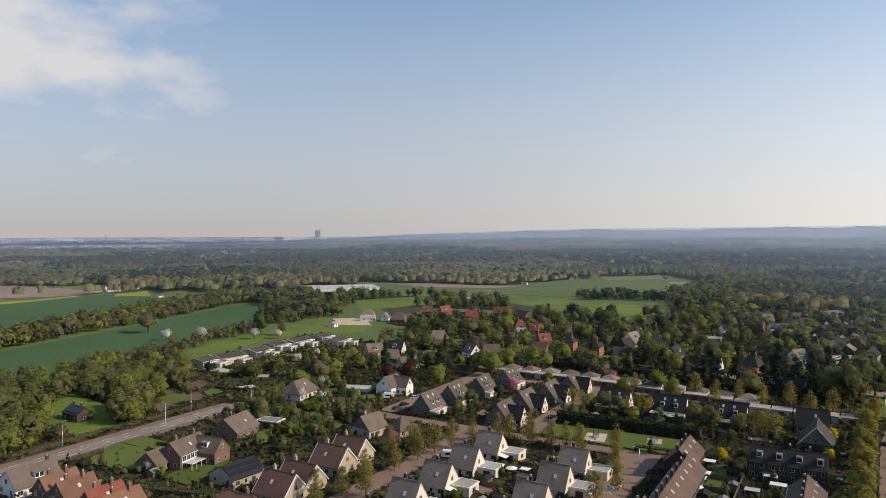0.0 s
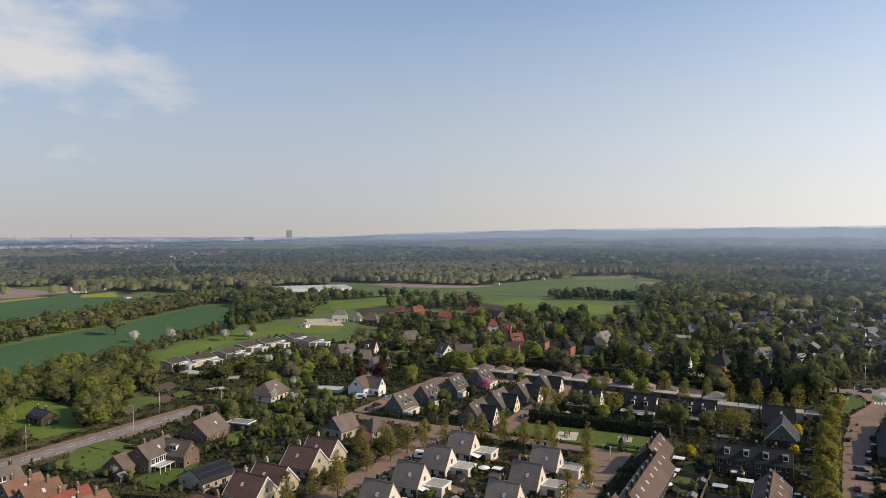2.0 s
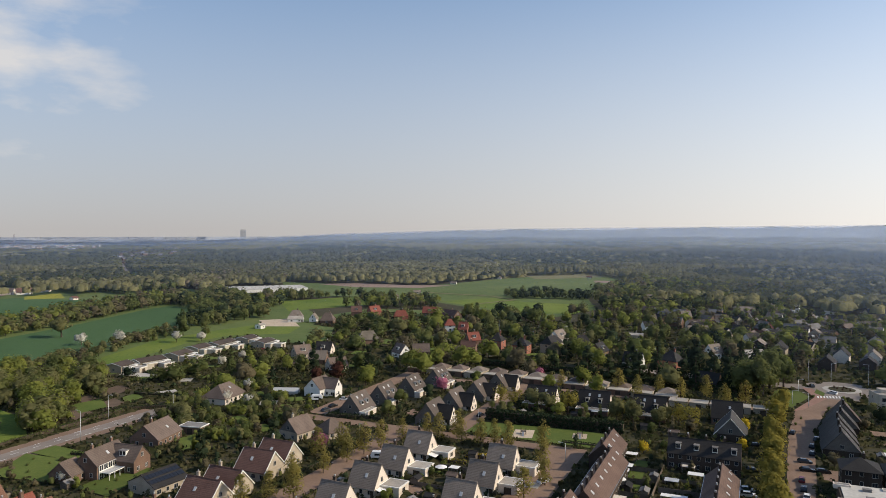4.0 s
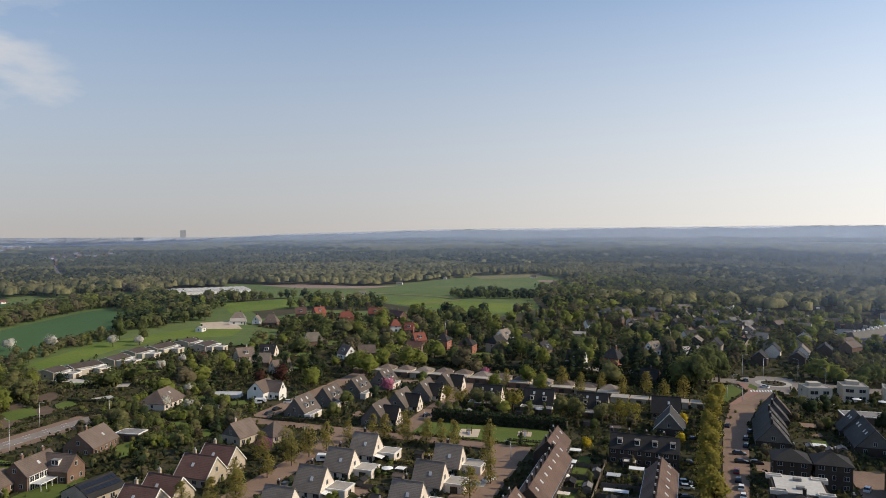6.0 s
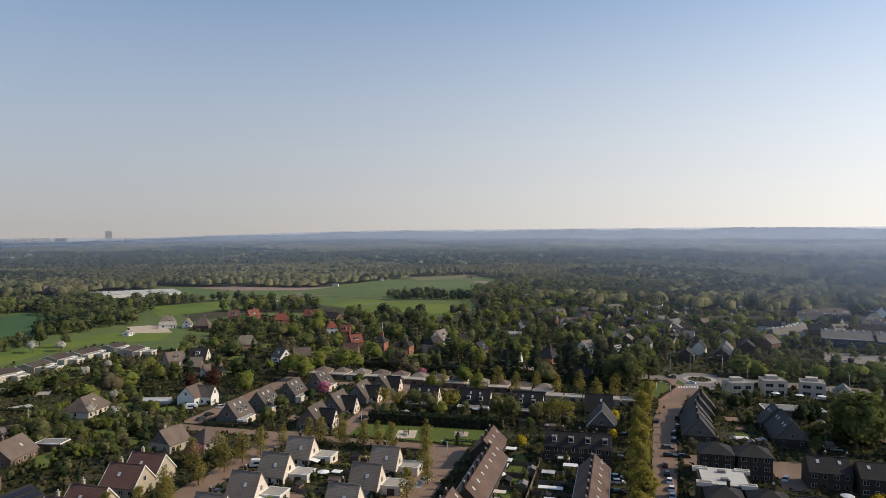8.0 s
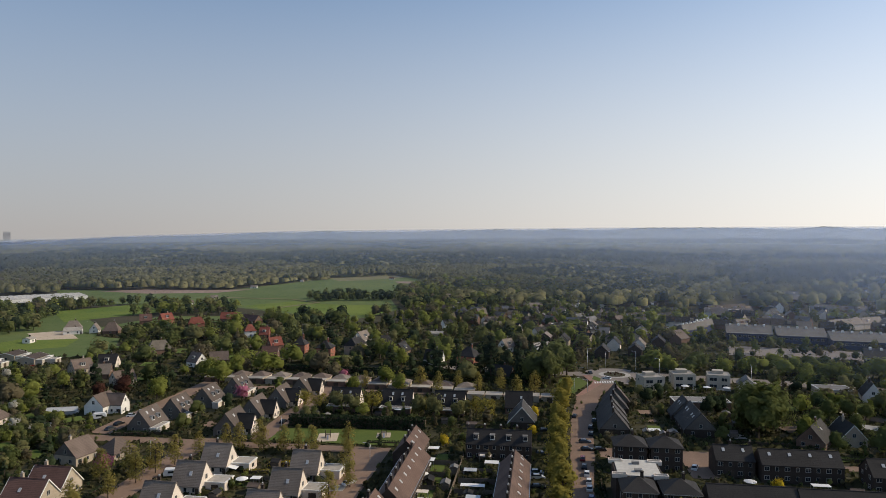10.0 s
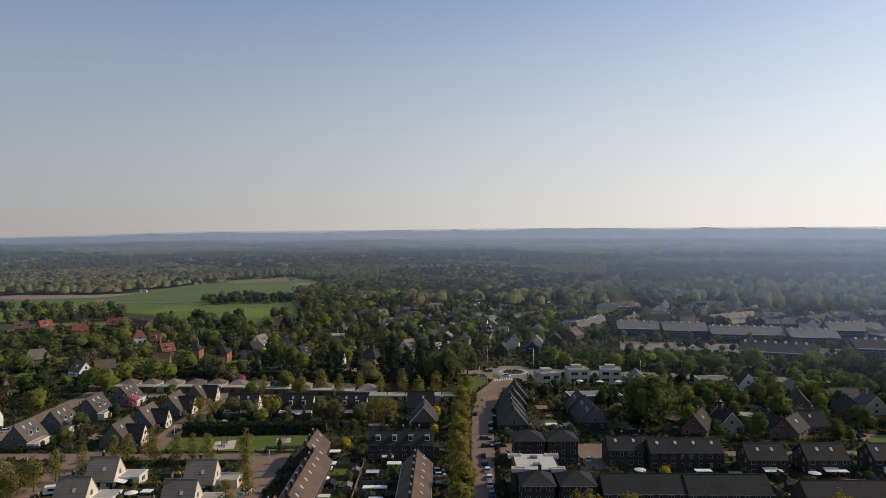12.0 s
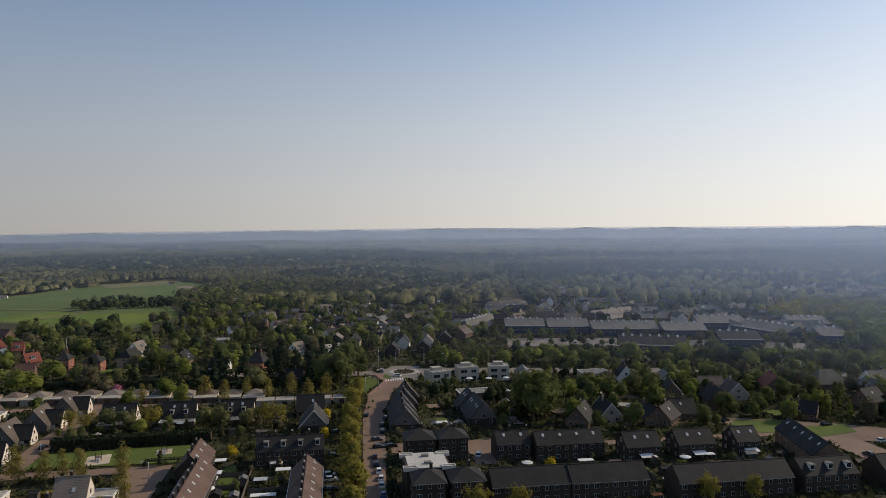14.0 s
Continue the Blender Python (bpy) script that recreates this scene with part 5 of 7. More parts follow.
t_at([(-170, 289), (-226, 303), (-158, 343), (-157, 322), (-146, 350), (-168, 333), (-175, 300), (-66, 318), (-88, 318), (-75, 330)], "round", LEAF_FRESH, (12, 10, 14, 14, 13, 12, 10, 11, 9), "broad tree in fresh leaf", "village trees", 1.1)
t_at([(-7, 382), (-13, 366), (-20, 372), (-33, 368), (0, 372), (-28, 380), (-46, 370), (-58, 372), (-12, 352), (-18, 358)], "cone", LEAF_DARK, (22, 20, 18, 17, 19), "tall dark green conifer tree", "dark conifers", 1.15)
t_at([(6, 364), (2, 352), (10, 374), (-4, 352), (3, 342), (-6, 344), (12, 366), (0, 362)], "round", LEAF_GREEN, (20, 18, 19, 16), "tall green tree by the roundabout", "large trees", 0.9)
t_at([(-99, 394), (-164.5, 174), (-56, 236), (-176, 306), (-190, 300), (-200, 312), (-185, 318), (-206, 300), (-214, 310), (-196, 330), (-180, 340), (-152, 196)], "cone", LEAF_DARK, (19, 11, 6, 14, 15, 13, 16, 12), "dark green conifer in a garden", "dark conifers", 1.1)
t_at([(-96, 405), (-90, 398), (-106, 402), (-84, 385), (-78, 380)], "round", LEAF_FRESH, (13, 12, 10), "green tree by the grey-roofed houses", "village trees", 1.05)
t_at([(-188, 292), (-196, 286)], "round", LEAF_PURPLE, (11, 10), "dark copper-leaved tree behind the houses", "copper trees", 1.0)
t_at([(158, 262), (166, 258), (176, 250), (140, 250), (192, 262), (206, 222), (214, 214), (176, 270)], "round", LEAF_GREEN, (11, 8, 8, 9, 10), "green tree on the lawn", "village trees", 1.0)
WOOD = []
for c, n, s in (([(-315, 155), (-337, 192), (-256, 151), (-240, 130), (-238, 117)], 26, 1), ([(-318, 189), (-327, 236), (-271, 204), (-294, 184)], 12, 2), ([(-257, 174), (-273, 203), (-249, 188), (-236, 163)], 6, 3), ([(-326, 185), (-345, 226), (-300, 205), (-306, 194), (-294, 168)], 14, 6), ([(-262, 187), (-296, 204), (-262, 200), (-238, 172)], 8, 7),
                ([(-294, 203), (-342, 254), (-299, 253), (-264, 220), (-267, 200)], 26, 4), ([(-348, 172), (-364, 207), (-362, 243), (-342, 254), (-336, 223), (-331, 188), (-315, 155)], 24, 5)):
    WOOD.extend(p for p in spots(c, n + 6, s, 4.5, 1.0, False) if free(*p, 2))
t_at([(-85, 282.5), (-78, 279), (-71, 284), (-43, 275.7), (-33, 274), (-50, 279)], "spread", LEAF_OLIVE, (11, 10, 10.5), "airy tree before the dark-roofed houses", "garden trees", 0.9, 0.7)
t_at([(-95.3, 271), (-90.4, 269), (-100.5, 275), (-93, 276)], "bush", LEAF_GREEN, (6, 5.5), "large rounded green bush", "garden bushes", 0.7, 1.0, "bush")
t_at([(14.1, 299.3), (16.5, 310)], "bush", LEAF_GREEN, (2.2,), "low rounded bush on a traffic island", "garden bushes", 0.8, 0.5, "bush")
t_at([(-92, 280), (-70, 281), (-48, 280.5), (-27, 282), (-22, 276), (-100, 284)], "spread", LEAF_YELLOW, (11, 12, 10), "airy tree in yellow-green leaf before the houses", "garden trees", 0.95, 0.6)
t_at([(-66, 322), (-48, 318), (-30, 322), (-12, 318), (-58, 328), (-40, 330), (-20, 328), (-4, 326), (-84, 324)], "column", LEAF_STREET, (11, 12, 10), STREET, "street trees", 1.25)
t_at([(-12, 352), (-26, 350), (-6, 360), (-40, 356), (-52, 352), (-68, 356), (-80, 362), (-98, 364), (-118, 366), (-60, 362)], "cone", LEAF_DARK, (16, 14, 18, 13), "tall dark green conifer tree", "dark conifers", 1.25)
t_at([(100, 276), (116, 280), (132, 276), (148, 274), (160, 270), (110, 290), (126, 296), (142, 300), (170, 300), (184, 276), (196, 282), (212, 252), (228, 246), (172, 262), (190, 312), (214, 288), (98, 250), (112, 250), (142, 252)], "round", LEAF_GREEN, (11, 9, 12, 8, 10), "green tree in the gardens", "village trees", 1.05, 0.8)
t_at([(104, 300), (134, 286), (156, 290), (178, 252), (200, 264), (120, 310), (166, 316)], "spread", LEAF_FRESH, (11, 9, 10), "tree in fresh yellow-green leaf", "village trees", 0.95, 0.7)
t_at([(70, 300), (74, 306), (66, 296), (92, 296), (96, 304), (44, 312), (50, 318)], "round", LEAF_DARK, (9, 8, 10), "dark evergreen tree in a garden", "village trees", 0.95, 0.7)
t_at([(36, 252), (40, 258), (46, 250), (23, 250), (60, 252), (37, 300), (44, 290)], "spread", LEAF_BROWN, (6, 5, 7), "bare-twigged small garden tree", "garden trees", 0.9, 0.6)
t_at([(-208, 139), (-204, 143), (-200, 139), (-196, 144), (-210, 147), (-205, 151), (-199, 150), (-193, 142), (-214, 152), (-176, 144), (-173, 149), (-170, 143), (-169, 154), (-174, 158), (-178, 152), (-171, 160)], "bush", LEAF_GREEN, (1.7, 2.2, 1.5), "small rounded bush on a lawn", "garden bushes", 0.85, 0.4, "bush")
# gardens of the near streets
for c, n, s, hs in ((rect(-215, 190, -160, 262), 26, 11, (5, 10)), (rect(-176, 160, -145, 205), 9, 12, (4, 8)), (rect(-215, 120, -150, 165), 9, 13, (3, 6)), (rect(-100, 262, -20, 283), 16, 14, (4, 9)), (rect(-38, 240, 4, 262), 6, 15, (3, 6)),
                    (rect(-138, 240, -120, 320), 9, 16, (5, 9)), (rect(30, 250, 80, 345), 14, 17, (4, 9)), (rect(85, 240, 215, 330), 26, 18, (5, 10)), (rect(40, 196, 170, 214), 10, 19, (3, 5)), (rect(-33, 160, -16, 235), 7, 20, (3, 5)), (rect(-92, 140, -78, 215), 8, 21, (3, 5))):
    for x, y in spots(c, n, s, 5, 2):
        tree(x, y, random.uniform(*hs), random.choice(("round", "spread", "column", "cone")), random.choice((LEAF_GREEN, LEAF_OLIVE, LEAF_BROWN, LEAF_GREEN, LEAF_DARK, LEAF_FRESH)), random.uniform(0.95, 1.2), "garden tree between the houses", "tree", "garden trees", 0.6)


# small lawns and paved terraces behind the houses
rl = random.Random(4)
for xs, ys, w, h in (((-89.5,), (145, 162, 179, 196), 9, 7), ((-59.5,), (147, 163.5, 180, 196.5), 7, 6), ((-33,), (163, 174, 185, 196, 207, 218, 229), 6, 7), ((-19,), (172, 181, 190, 199, 208, 217), 7, 6), ((48, 56.5, 65, 73.5, 82, 96, 104.5, 113, 121.5, 130), (203,), 5, 7), ((95, 104, 113, 122, 131), (208,), 6, 5), ((-150, -140), (161, 190), 7, 6), ((-128,), (255, 276, 297), 7, 9), ((42,), (262, 274, 286, 298), 8, 7), ((70,), (268, 280), 8, 8)):
    for x in xs:
        for y in ys:
            q = rl.random()
            m, text, cat = ((LAWN, "small mown garden lawn", "grass"), (CONCRETE, "pale paved garden terrace", "paving"), (PAVERS, "clay-paved garden terrace", "paving"))[0 if q < 0.5 else 1 if q < 0.7 else 2]
            ww, hh = w * rl.uniform(0.6, 1.0), h * rl.uniform(0.6, 1.0)
            sheet("lawn" if m is LAWN else "garden_terrace", rect(x - ww / 2, y - hh / 2, x + ww / 2, y + hh / 2), 0.03, m, text, cat, block=rl.random() < 0.7)


# lawns, beds and paths in the larger gardens
for c, n, seed in (([(-215, 190), (-160, 190), (-160, 262), (-215, 262)], 9, 41), ([(-300, 245), (-232, 235), (-225, 345), (-285, 345)], 20, 42), (rect(-232, 320, -150, 420), 12, 43), (rect(-140, 385, -20, 470), 16, 44), (rect(85, 245, 215, 330), 14, 45), (rect(-285, 400, -180, 470), 10, 46)):
    for x, y in spots(c, n, seed, 9, 3.0):
        q, a = rl.random(), rl.uniform(0, 3.1)
        m, text, cat = ((LAWN, "mown garden lawn between shrubs", "grass"), (SOIL, "bare brown garden bed", "bed"), (CONCRETE, "pale paved garden terrace", "paving"))[0 if q < 0.66 else 1 if q < 0.82 else 2]
        w, d = rl.uniform(3.5, 6.5), rl.uniform(2.5, 4.5)
        ca, sa = math.cos(a), math.sin(a)
        sheet({"grass": "lawn", "bed": "garden_bed", "paving": "garden_terrace"}[cat], [(x + (px * w) * ca - (py * d) * sa, y + (px * w) * sa + (py * d) * ca) for px, py in ((-1, -0.9), (0.9, -1), (1, 0.8), (-0.8, 1))], 0.03, m, text, cat, block=True)


# groves and shrubs too many to count
def grove(places, label, heights, mix, n=230, size=0.42, seed=0, forms=("round", "spread", "round"), name="trees", wide=1.1, stems=True):
    rng = np.random.default_rng(seed)
    models = {(f, i): crown(i * 13 + len(f), f, n, size) for f in set(forms) for i in range(3)}
    bins = {m: [] for m in set(mix)}
    tv, tf = [], []
    for x, y in places:
        f, h = forms[rng.integers(len(forms))], rng.uniform(*heights)
        m = mix[rng.integers(len(mix))]
        a = rng.uniform(0, 6.28)
        p = models[f, int(rng.integers(3))]
        s, w = h / 10, h / 10 * wide * rng.uniform(0.85, 1.2)
        ca, sa = math.cos(a), math.sin(a)
        q = np.stack([(p[:, 0] * ca - p[:, 1] * sa) * w + x, (p[:, 0] * sa + p[:, 1] * ca) * w + y, np.maximum(p[:, 2] * 1.12 - 1.2, 0.1) * s if f in ("round", "spread") else p[:, 2] * s, p[:, 3] * ca - p[:, 4] * sa, p[:, 3] * sa + p[:, 4] * ca, p[:, 5]], 1)
        bins[m].append((q, rng.uniform()))
        if stems:
            limb(tv, tf, (x, y, -0.1), (x, y, h * 0.6), h * 0.022, h * 0.012, 4)
    for m, some in bins.items():
        if some:
            ob = new(name, quads(name, np.concatenate([q for q, _ in some]), m, np.concatenate([np.full(len(q), r) for q, r in some])))
            tagged(ob, label, "trees", "", "stuff")
    if tv:
        tagged(new("tree_trunks", mesh("tree_trunks", tv, tf, BARK)), "bare trunks of " + label, "trunks", "", "stuff")


VILLAGE_MIX = [LEAF_GREEN, LEAF_OLIVE, LEAF_GREEN, LEAF_BROWN, LEAF_DARK, LEAF_OLIVE, LEAF_FRESH, LEAF_FRESH, LEAF_GREEN]
grove(spots([(-300, 250), (-215, 250), (-160, 345), (10, 345), (20, 400), (-10, 520), (-120, 640), (-240, 570), (-300, 480), (-285, 380), (-262, 300)], 270, 31, 6.0, 2.8), "garden trees of the old village", (5, 14), VILLAGE_MIX, 340, 0.4, 1, ("round", "spread", "round", "cone"), wide=1.25)
grove(spots([(58, 389), (128, 376), (200, 362), (280, 333), (362, 303), (366, 318), (286, 349), (206, 379), (132, 392), (62, 404)], 62, 32, 7.5, 1.0), "row of trees behind the through road", (9, 14.5), [LEAF_FRESH, LEAF_GREEN, LEAF_FRESH, LEAF_FRESH, LEAF_DARK, LEAF_FRESH], 420, 0.34, 2, wide=1.3)
grove(spots([(70, 364), (130, 354), (200, 338), (280, 308), (350, 282), (350, 290), (282, 318), (202, 348), (132, 362), (72, 374)], 34, 132, 8.5, 1.0), "row of trees before the through road", (8, 12), [LEAF_FRESH, LEAF_GREEN, LEAF_OLIVE, LEAF_FRESH], 420, 0.34, 102, wide=1.2)
grove(spots([(60, 402), (132, 394), (206, 382), (366, 322), (420, 420), (330, 440), (120, 500), (60, 470)], 170, 133, 6.5, 1.5, False), "small trees round the car parks of the blocks", (5, 10), [LEAF_GREEN, LEAF_OLIVE, LEAF_BROWN, LEAF_DARK], 160, 0.42, 103)
grove(spots([(85, 300), (210, 305), (360, 250), (360, 290), (200, 340), (110, 350)], 120, 33, 6, 2.0), "garden trees behind the right-hand streets", (6, 12), [LEAF_FRESH, LEAF_GREEN, LEAF_OLIVE, LEAF_FRESH, LEAF_BROWN, LEAF_DARK], 300, 0.45, 3, ("round", "spread", "cone"))
grove(spots([(160, 260), (330, 190), (360, 250), (220, 300)], 80, 34, 7, 2.0), "garden trees of the eastern streets", (6, 12), [LEAF_FRESH, LEAF_GREEN, LEAF_OLIVE, LEAF_FRESH, LEAF_BROWN, LEAF_DARK], 300, 0.45, 4, ("round", "spread", "cone"))
grove(spots([(20, 400), (60, 480), (120, 490), (90, 560), (130, 640), (-60, 700), (-130, 650), (-10, 520)], 290, 35, 7.5, 3.2), "garden trees of the far village", (6, 14), VILLAGE_MIX, 130, 0.62, 5, ("round", "spread", "cone"))
grove(spots([(120, 560), (360, 520), (480, 470), (560, 620), (300, 760), (130, 660)], 240, 36, 9.5, 3.0), "trees between the far streets", (6, 12), VILLAGE_MIX, 130, 0.68, 6, ("round", "spread", "cone"))
grove(spots([(-451, 216), (-477, 308), (-500, 400), (-534, 494), (-534, 525), (-567, 592), (-595, 576), (-566, 452), (-540, 364), (-485, 233)], 230, 37, 7, 0, False), "belt of trees between two fields", (9, 15), [LEAF_GREEN, LEAF_OLIVE, LEAF_GREEN, LEAF_BROWN, LEAF_FRESH], 140, 0.62, 7)
grove(spots([(-543, 533), (-579, 652), (-478, 583), (-382, 481), (-389, 418), (-400, 404), (-472, 500)], 130, 38, 8, 1), "dark trees at the end of the field", (10, 16), [LEAF_GREEN, LEAF_DARK, LEAF_GREEN, LEAF_OLIVE], 140, 0.62, 8)
grove(spots([(-350, 232), (-380, 304), (-400, 393), (-379, 381), (-358, 299), (-334, 259), (-322, 223)], 70, 39, 5, 0, False), "overgrown hedge line along the field", (4, 9), [LEAF_OLIVE, LEAF_BROWN, LEAF_GREEN, LEAF_OLIVE], 200, 0.55, 9, ("spread", "bush"))
grove(spots([(-748, 751), (-765, 904), (-659, 886), (-615, 827), (-661, 763), (-588, 647), (-638, 656)], 110, 40, 9, 1), "pale bare poplars by the greenhouse", (10, 16), [LEAF_TAN, LEAF_TAN, LEAF_OLIVE], 130, 0.6, 10, ("column", "round"))
grove(spots([(-533, 716), (-472, 782), (-381, 765), (-319, 696), (-274, 598), (-351, 581), (-440, 592), (-422, 540), (-471, 574)], 170, 41, 9, 2), "trees round the farms", (8, 15), VILLAGE_MIX, 130, 0.66, 11)
grove(spots([(-266, 764), (-231, 800), (-171, 788), (-163, 751), (-241, 727)], 46, 42, 7, 0, False), "row of dark trees in the pasture", (8, 13), [LEAF_DARK, LEAF_GREEN, LEAF_DARK], 130, 0.66, 12)
grove(spots([(-199, 586), (-178, 608), (-163, 564), (-183, 552)], 14, 43, 8, 0, False), "dark clump of trees in the pasture", (8, 12), [LEAF_DARK, LEAF_GREEN], 130, 0.66, 13)
grove(spots([(-1049, 506), (-901, 626), (-699, 584), (-633, 621), (-771, 792), (-990, 793), (-1212, 585)], 330, 44, 10, 2), "trees round the farms beyond the fields", (9, 16), [LEAF_OLIVE, LEAF_GREEN, LEAF_BROWN, LEAF_GREEN, LEAF_DARK], 80, 0.8, 14)
grove(spots([(-204, 935), (-140, 1026), (-63, 1015), (42, 1026), (29, 699), (-82, 635), (-132, 653)], 300, 45, 9, 2), "trees behind the pasture", (10, 17), VILLAGE_MIX, 84, 0.78, 15)
grove(spots([(370, 574), (479, 599), (479, 532), (425, 471), (352, 501)], 90, 47, 9, 1), "pale poplars behind the blocks", (12, 18), [LEAF_YELLOW, LEAF_OLIVE, LEAF_FRESH], 130, 0.66, 17)
grove(spots([(379, 480), (468, 497), (329, 349), (327, 409)], 70, 48, 8, 1), "dense trees beside the blocks", (12, 18), [LEAF_GREEN, LEAF_FRESH, LEAF_OLIVE], 140, 0.62, 18)
grove(spots([(-348, 172), (-371, 211), (-368, 248), (-334, 267), (-292, 248), (-255, 213), (-242, 182), (-238, 135), (-238, 117)], 260, 55, 3.2, 1.0), "dense undergrowth of the small wood", (4, 8), [LEAF_GREEN, LEAF_OLIVE, LEAF_FRESH, LEAF_BROWN, LEAF_GREEN], 170, 0.42, 25, ("spread", "bush"), "trees", 1.0, False)
grove(WOOD, "trees of the small wood beside the main road", (8, 14), [LEAF_FRESH, LEAF_GREEN, LEAF_OLIVE, LEAF_FRESH, LEAF_OLIVE, LEAF_GREEN], 640, 0.29, 26)
# low shrubs in all the gardens
SHRUB = [LEAF_GREEN, LEAF_OLIVE, LEAF_DARK, LEAF_BROWN, LEAF_GREEN, LEAF_DARK]
grove(spots(rect(-215, 105, 200, 345), 2300, 51, 1.8, 0.2), "low shrubs and bushes in the gardens", (1.6, 4.6), SHRUB, 30, 0.7, 21, ("bush",), "shrubs", 0.7, False)
grove(spots([(-233, 225), (-228, 269), (-187, 252), (-165, 222), (-166, 195), (-178, 188), (-206, 198)], 120, 53, 2.6, 0.6), "dense green scrub behind the houses", (3.5, 7), [LEAF_GREEN, LEAF_FRESH, LEAF_OLIVE, LEAF_GREEN, LEAF_BROWN], 260, 0.42, 23, ("spread", "bush"), "trees", 1.0, False)
grove(spots([(-330, 255), (-215, 200), (-215, 345), (200, 345), (340, 220), (400, 420), (20, 560), (-330, 500)], 1500, 52, 3.2, 0.6), "low shrubs and bushes in the far gardens", (2, 5), SHRUB, 24, 1.25, 22, ("bush",), "shrubs", 0.8, False)


# rough planting that fills the gardens
def planting(x0, y0, x1, y1, step, seed, thick, size):
    g = np.random.default_rng(seed)
    xs, ys = np.arange(x0, x1, step), np.arange(y0, y1, step)
    X, Y = np.meshgrid(xs, ys, indexing="ij")
    X, Y = X + g.uniform(-0.4, 0.4, X.shape) * step, Y + g.uniform(-0.4, 0.4, X.shape) * step
    low = np.zeros(X.shape, bool)
    for c in KEEP_OFF:
        hit = np.zeros(X.shape, bool)
        for (ax, ay), (bx, by) in zip(c, c[1:] + c[:1]):
            if ay != by:
                hit ^= ((ay > Y) != (by > Y)) & (X < (bx - ax) * (Y - ay) / (by - ay) + ax)
        low |= hit
    for ax, ay, r in BUILT:
        low |= (X - ax) ** 2 + (Y - ay) ** 2 < (r * 0.85) ** 2
    wave = np.sin(X * 0.31 + 1.7 * np.sin(Y * 0.23)) * np.sin(Y * 0.37 + 1.9 * np.sin(X * 0.19)) + 0.6 * np.sin(X * 0.9 + Y * 0.4) * np.sin(Y * 1.1 - X * 0.3)
    H = np.clip(0.25 + 0.75 * wave + g.normal(0, 0.45, X.shape), -0.4, 2.4)
    H = np.where(low, -0.5, H)
    tall = np.argwhere((H > -0.2) & ~low)
    tall = tall[g.choice(len(tall), int(len(tall) * thick))]
    i, j = tall[:, 0], tall[:, 1]
    spot = np.stack([X[i, j], Y[i, j], np.maximum(H[i, j], 0) + 0.15], 1) + g.normal(size=(len(i), 3)) * (step * 0.3, step * 0.3, 0.25)
    spot[:, 2] = np.maximum(spot[:, 2], 0.1)
    leaf = leaves(g, spot, np.full(len(spot), 0.15), len(spot), size, 0.5)
    tagged(new("garden_leaves", quads("garden_leaves", leaf, PLANTS, np.repeat(g.uniform(0, 0.98, len(spot)), 4))), "dark mixed leaves of low garden planting", "plants", "", "stuff")
    H = H - 0.25
    tint = np.clip(0.5 + 0.35 * np.sin(X * 0.13 + 2 * np.sin(Y * 0.11)) + g.normal(0, 0.2, X.shape), 0.01, 0.98)
    n, m = X.shape
    idx = np.arange(n * m).reshape(n, m)
    f = np.stack([idx[:-1, :-1], idx[1:, :-1], idx[1:, 1:], idx[:-1, 1:]], -1).reshape(-1, 4)
    f = f[H.ravel()[f].max(1) > 0]
    me = bpy.data.meshes.new("garden_plants")
    me.vertices.add(n * m)
    me.vertices.foreach_set("co", np.stack([X, Y, H], -1).astype(np.float32).ravel())
    me.loops.add(f.size)
    me.loops.foreach_set("vertex_index", f.astype(np.int32).ravel())
    me.polygons.add(len(f))
    me.polygons.foreach_set("loop_start", np.arange(0, f.size, 4, dtype=np.int32))
    me.update(calc_edges=True)
    me.materials.append(PLANTS)
    me.attributes.new("tint", "FLOAT", "POINT").data.foreach_set("value", tint.astype(np.float32).ravel())
    tagged(new("garden_plants", me), "rough low planting, ivy and undergrowth filling the gardens", "plants", "", "stuff")


planting(-300, 104, 232, 345, 1.5, 8, 1.3, 0.5)
planting(-330, 345, 420, 560, 3.2, 9, 0.9, 1.1)


# far woods, with the hills beyond them
CLEAR = [[(-1599, 1377), (-1582, 1386), (-809, 743), (-830, 731)], [(590, 931), (816, 831), (593, 603), (479, 683)]]


def skyline(az):
    return np.interp(az, [-90, -47, -42, -38, -33, -20, -10, 5, 20, 60], [-30, -30, -18, 1, 28, 64, 74, 87, 91, 91])


def rnd(a, b, k, seed=3.0):
    v = np.sin(a * 127.1 + b * 311.7 + k * 74.7 + seed) * 43758.5453
    return v - np.floor(v)


def stand_of(X, Y):
    """Stands of wood of one kind each, with uneven edges: a number from 0 to 1 for the kind."""
    WX, WY = X + 55 * np.sin(Y * 0.013 + 1.3 * np.sin(X * 0.021)), Y + 45 * np.sin(X * 0.011 + 1.6 * np.sin(Y * 0.017))
    sx, sy = np.floor(WX / 270), np.floor(WY / 330)
    gap_, kind_ = np.full(X.shape, 9e9), np.zeros_like(X)
    for dx in (-1, 0, 1):
        for dy in (-1, 0, 1):
            a, b = sx + dx, sy + dy
            q = (WX - (a + rnd(a, b, 5)) * 270) ** 2 + (WY - (b + rnd(a, b, 6)) * 330) ** 2
            kind_ = np.where(q < gap_, rnd(a, b, 7), kind_)
            gap_ = np.minimum(gap_, q)
    return kind_


def rising(R, A):
    """The height of the hills at a distance and a direction."""
    hill = skyline(np.degrees(A)) * np.clip((R - 2400) / 2200, 0, 1) ** 1.3
    return hill * (0.93 + 0.07 * np.sin(A * 41 + 2 * np.sin(A * 17)))


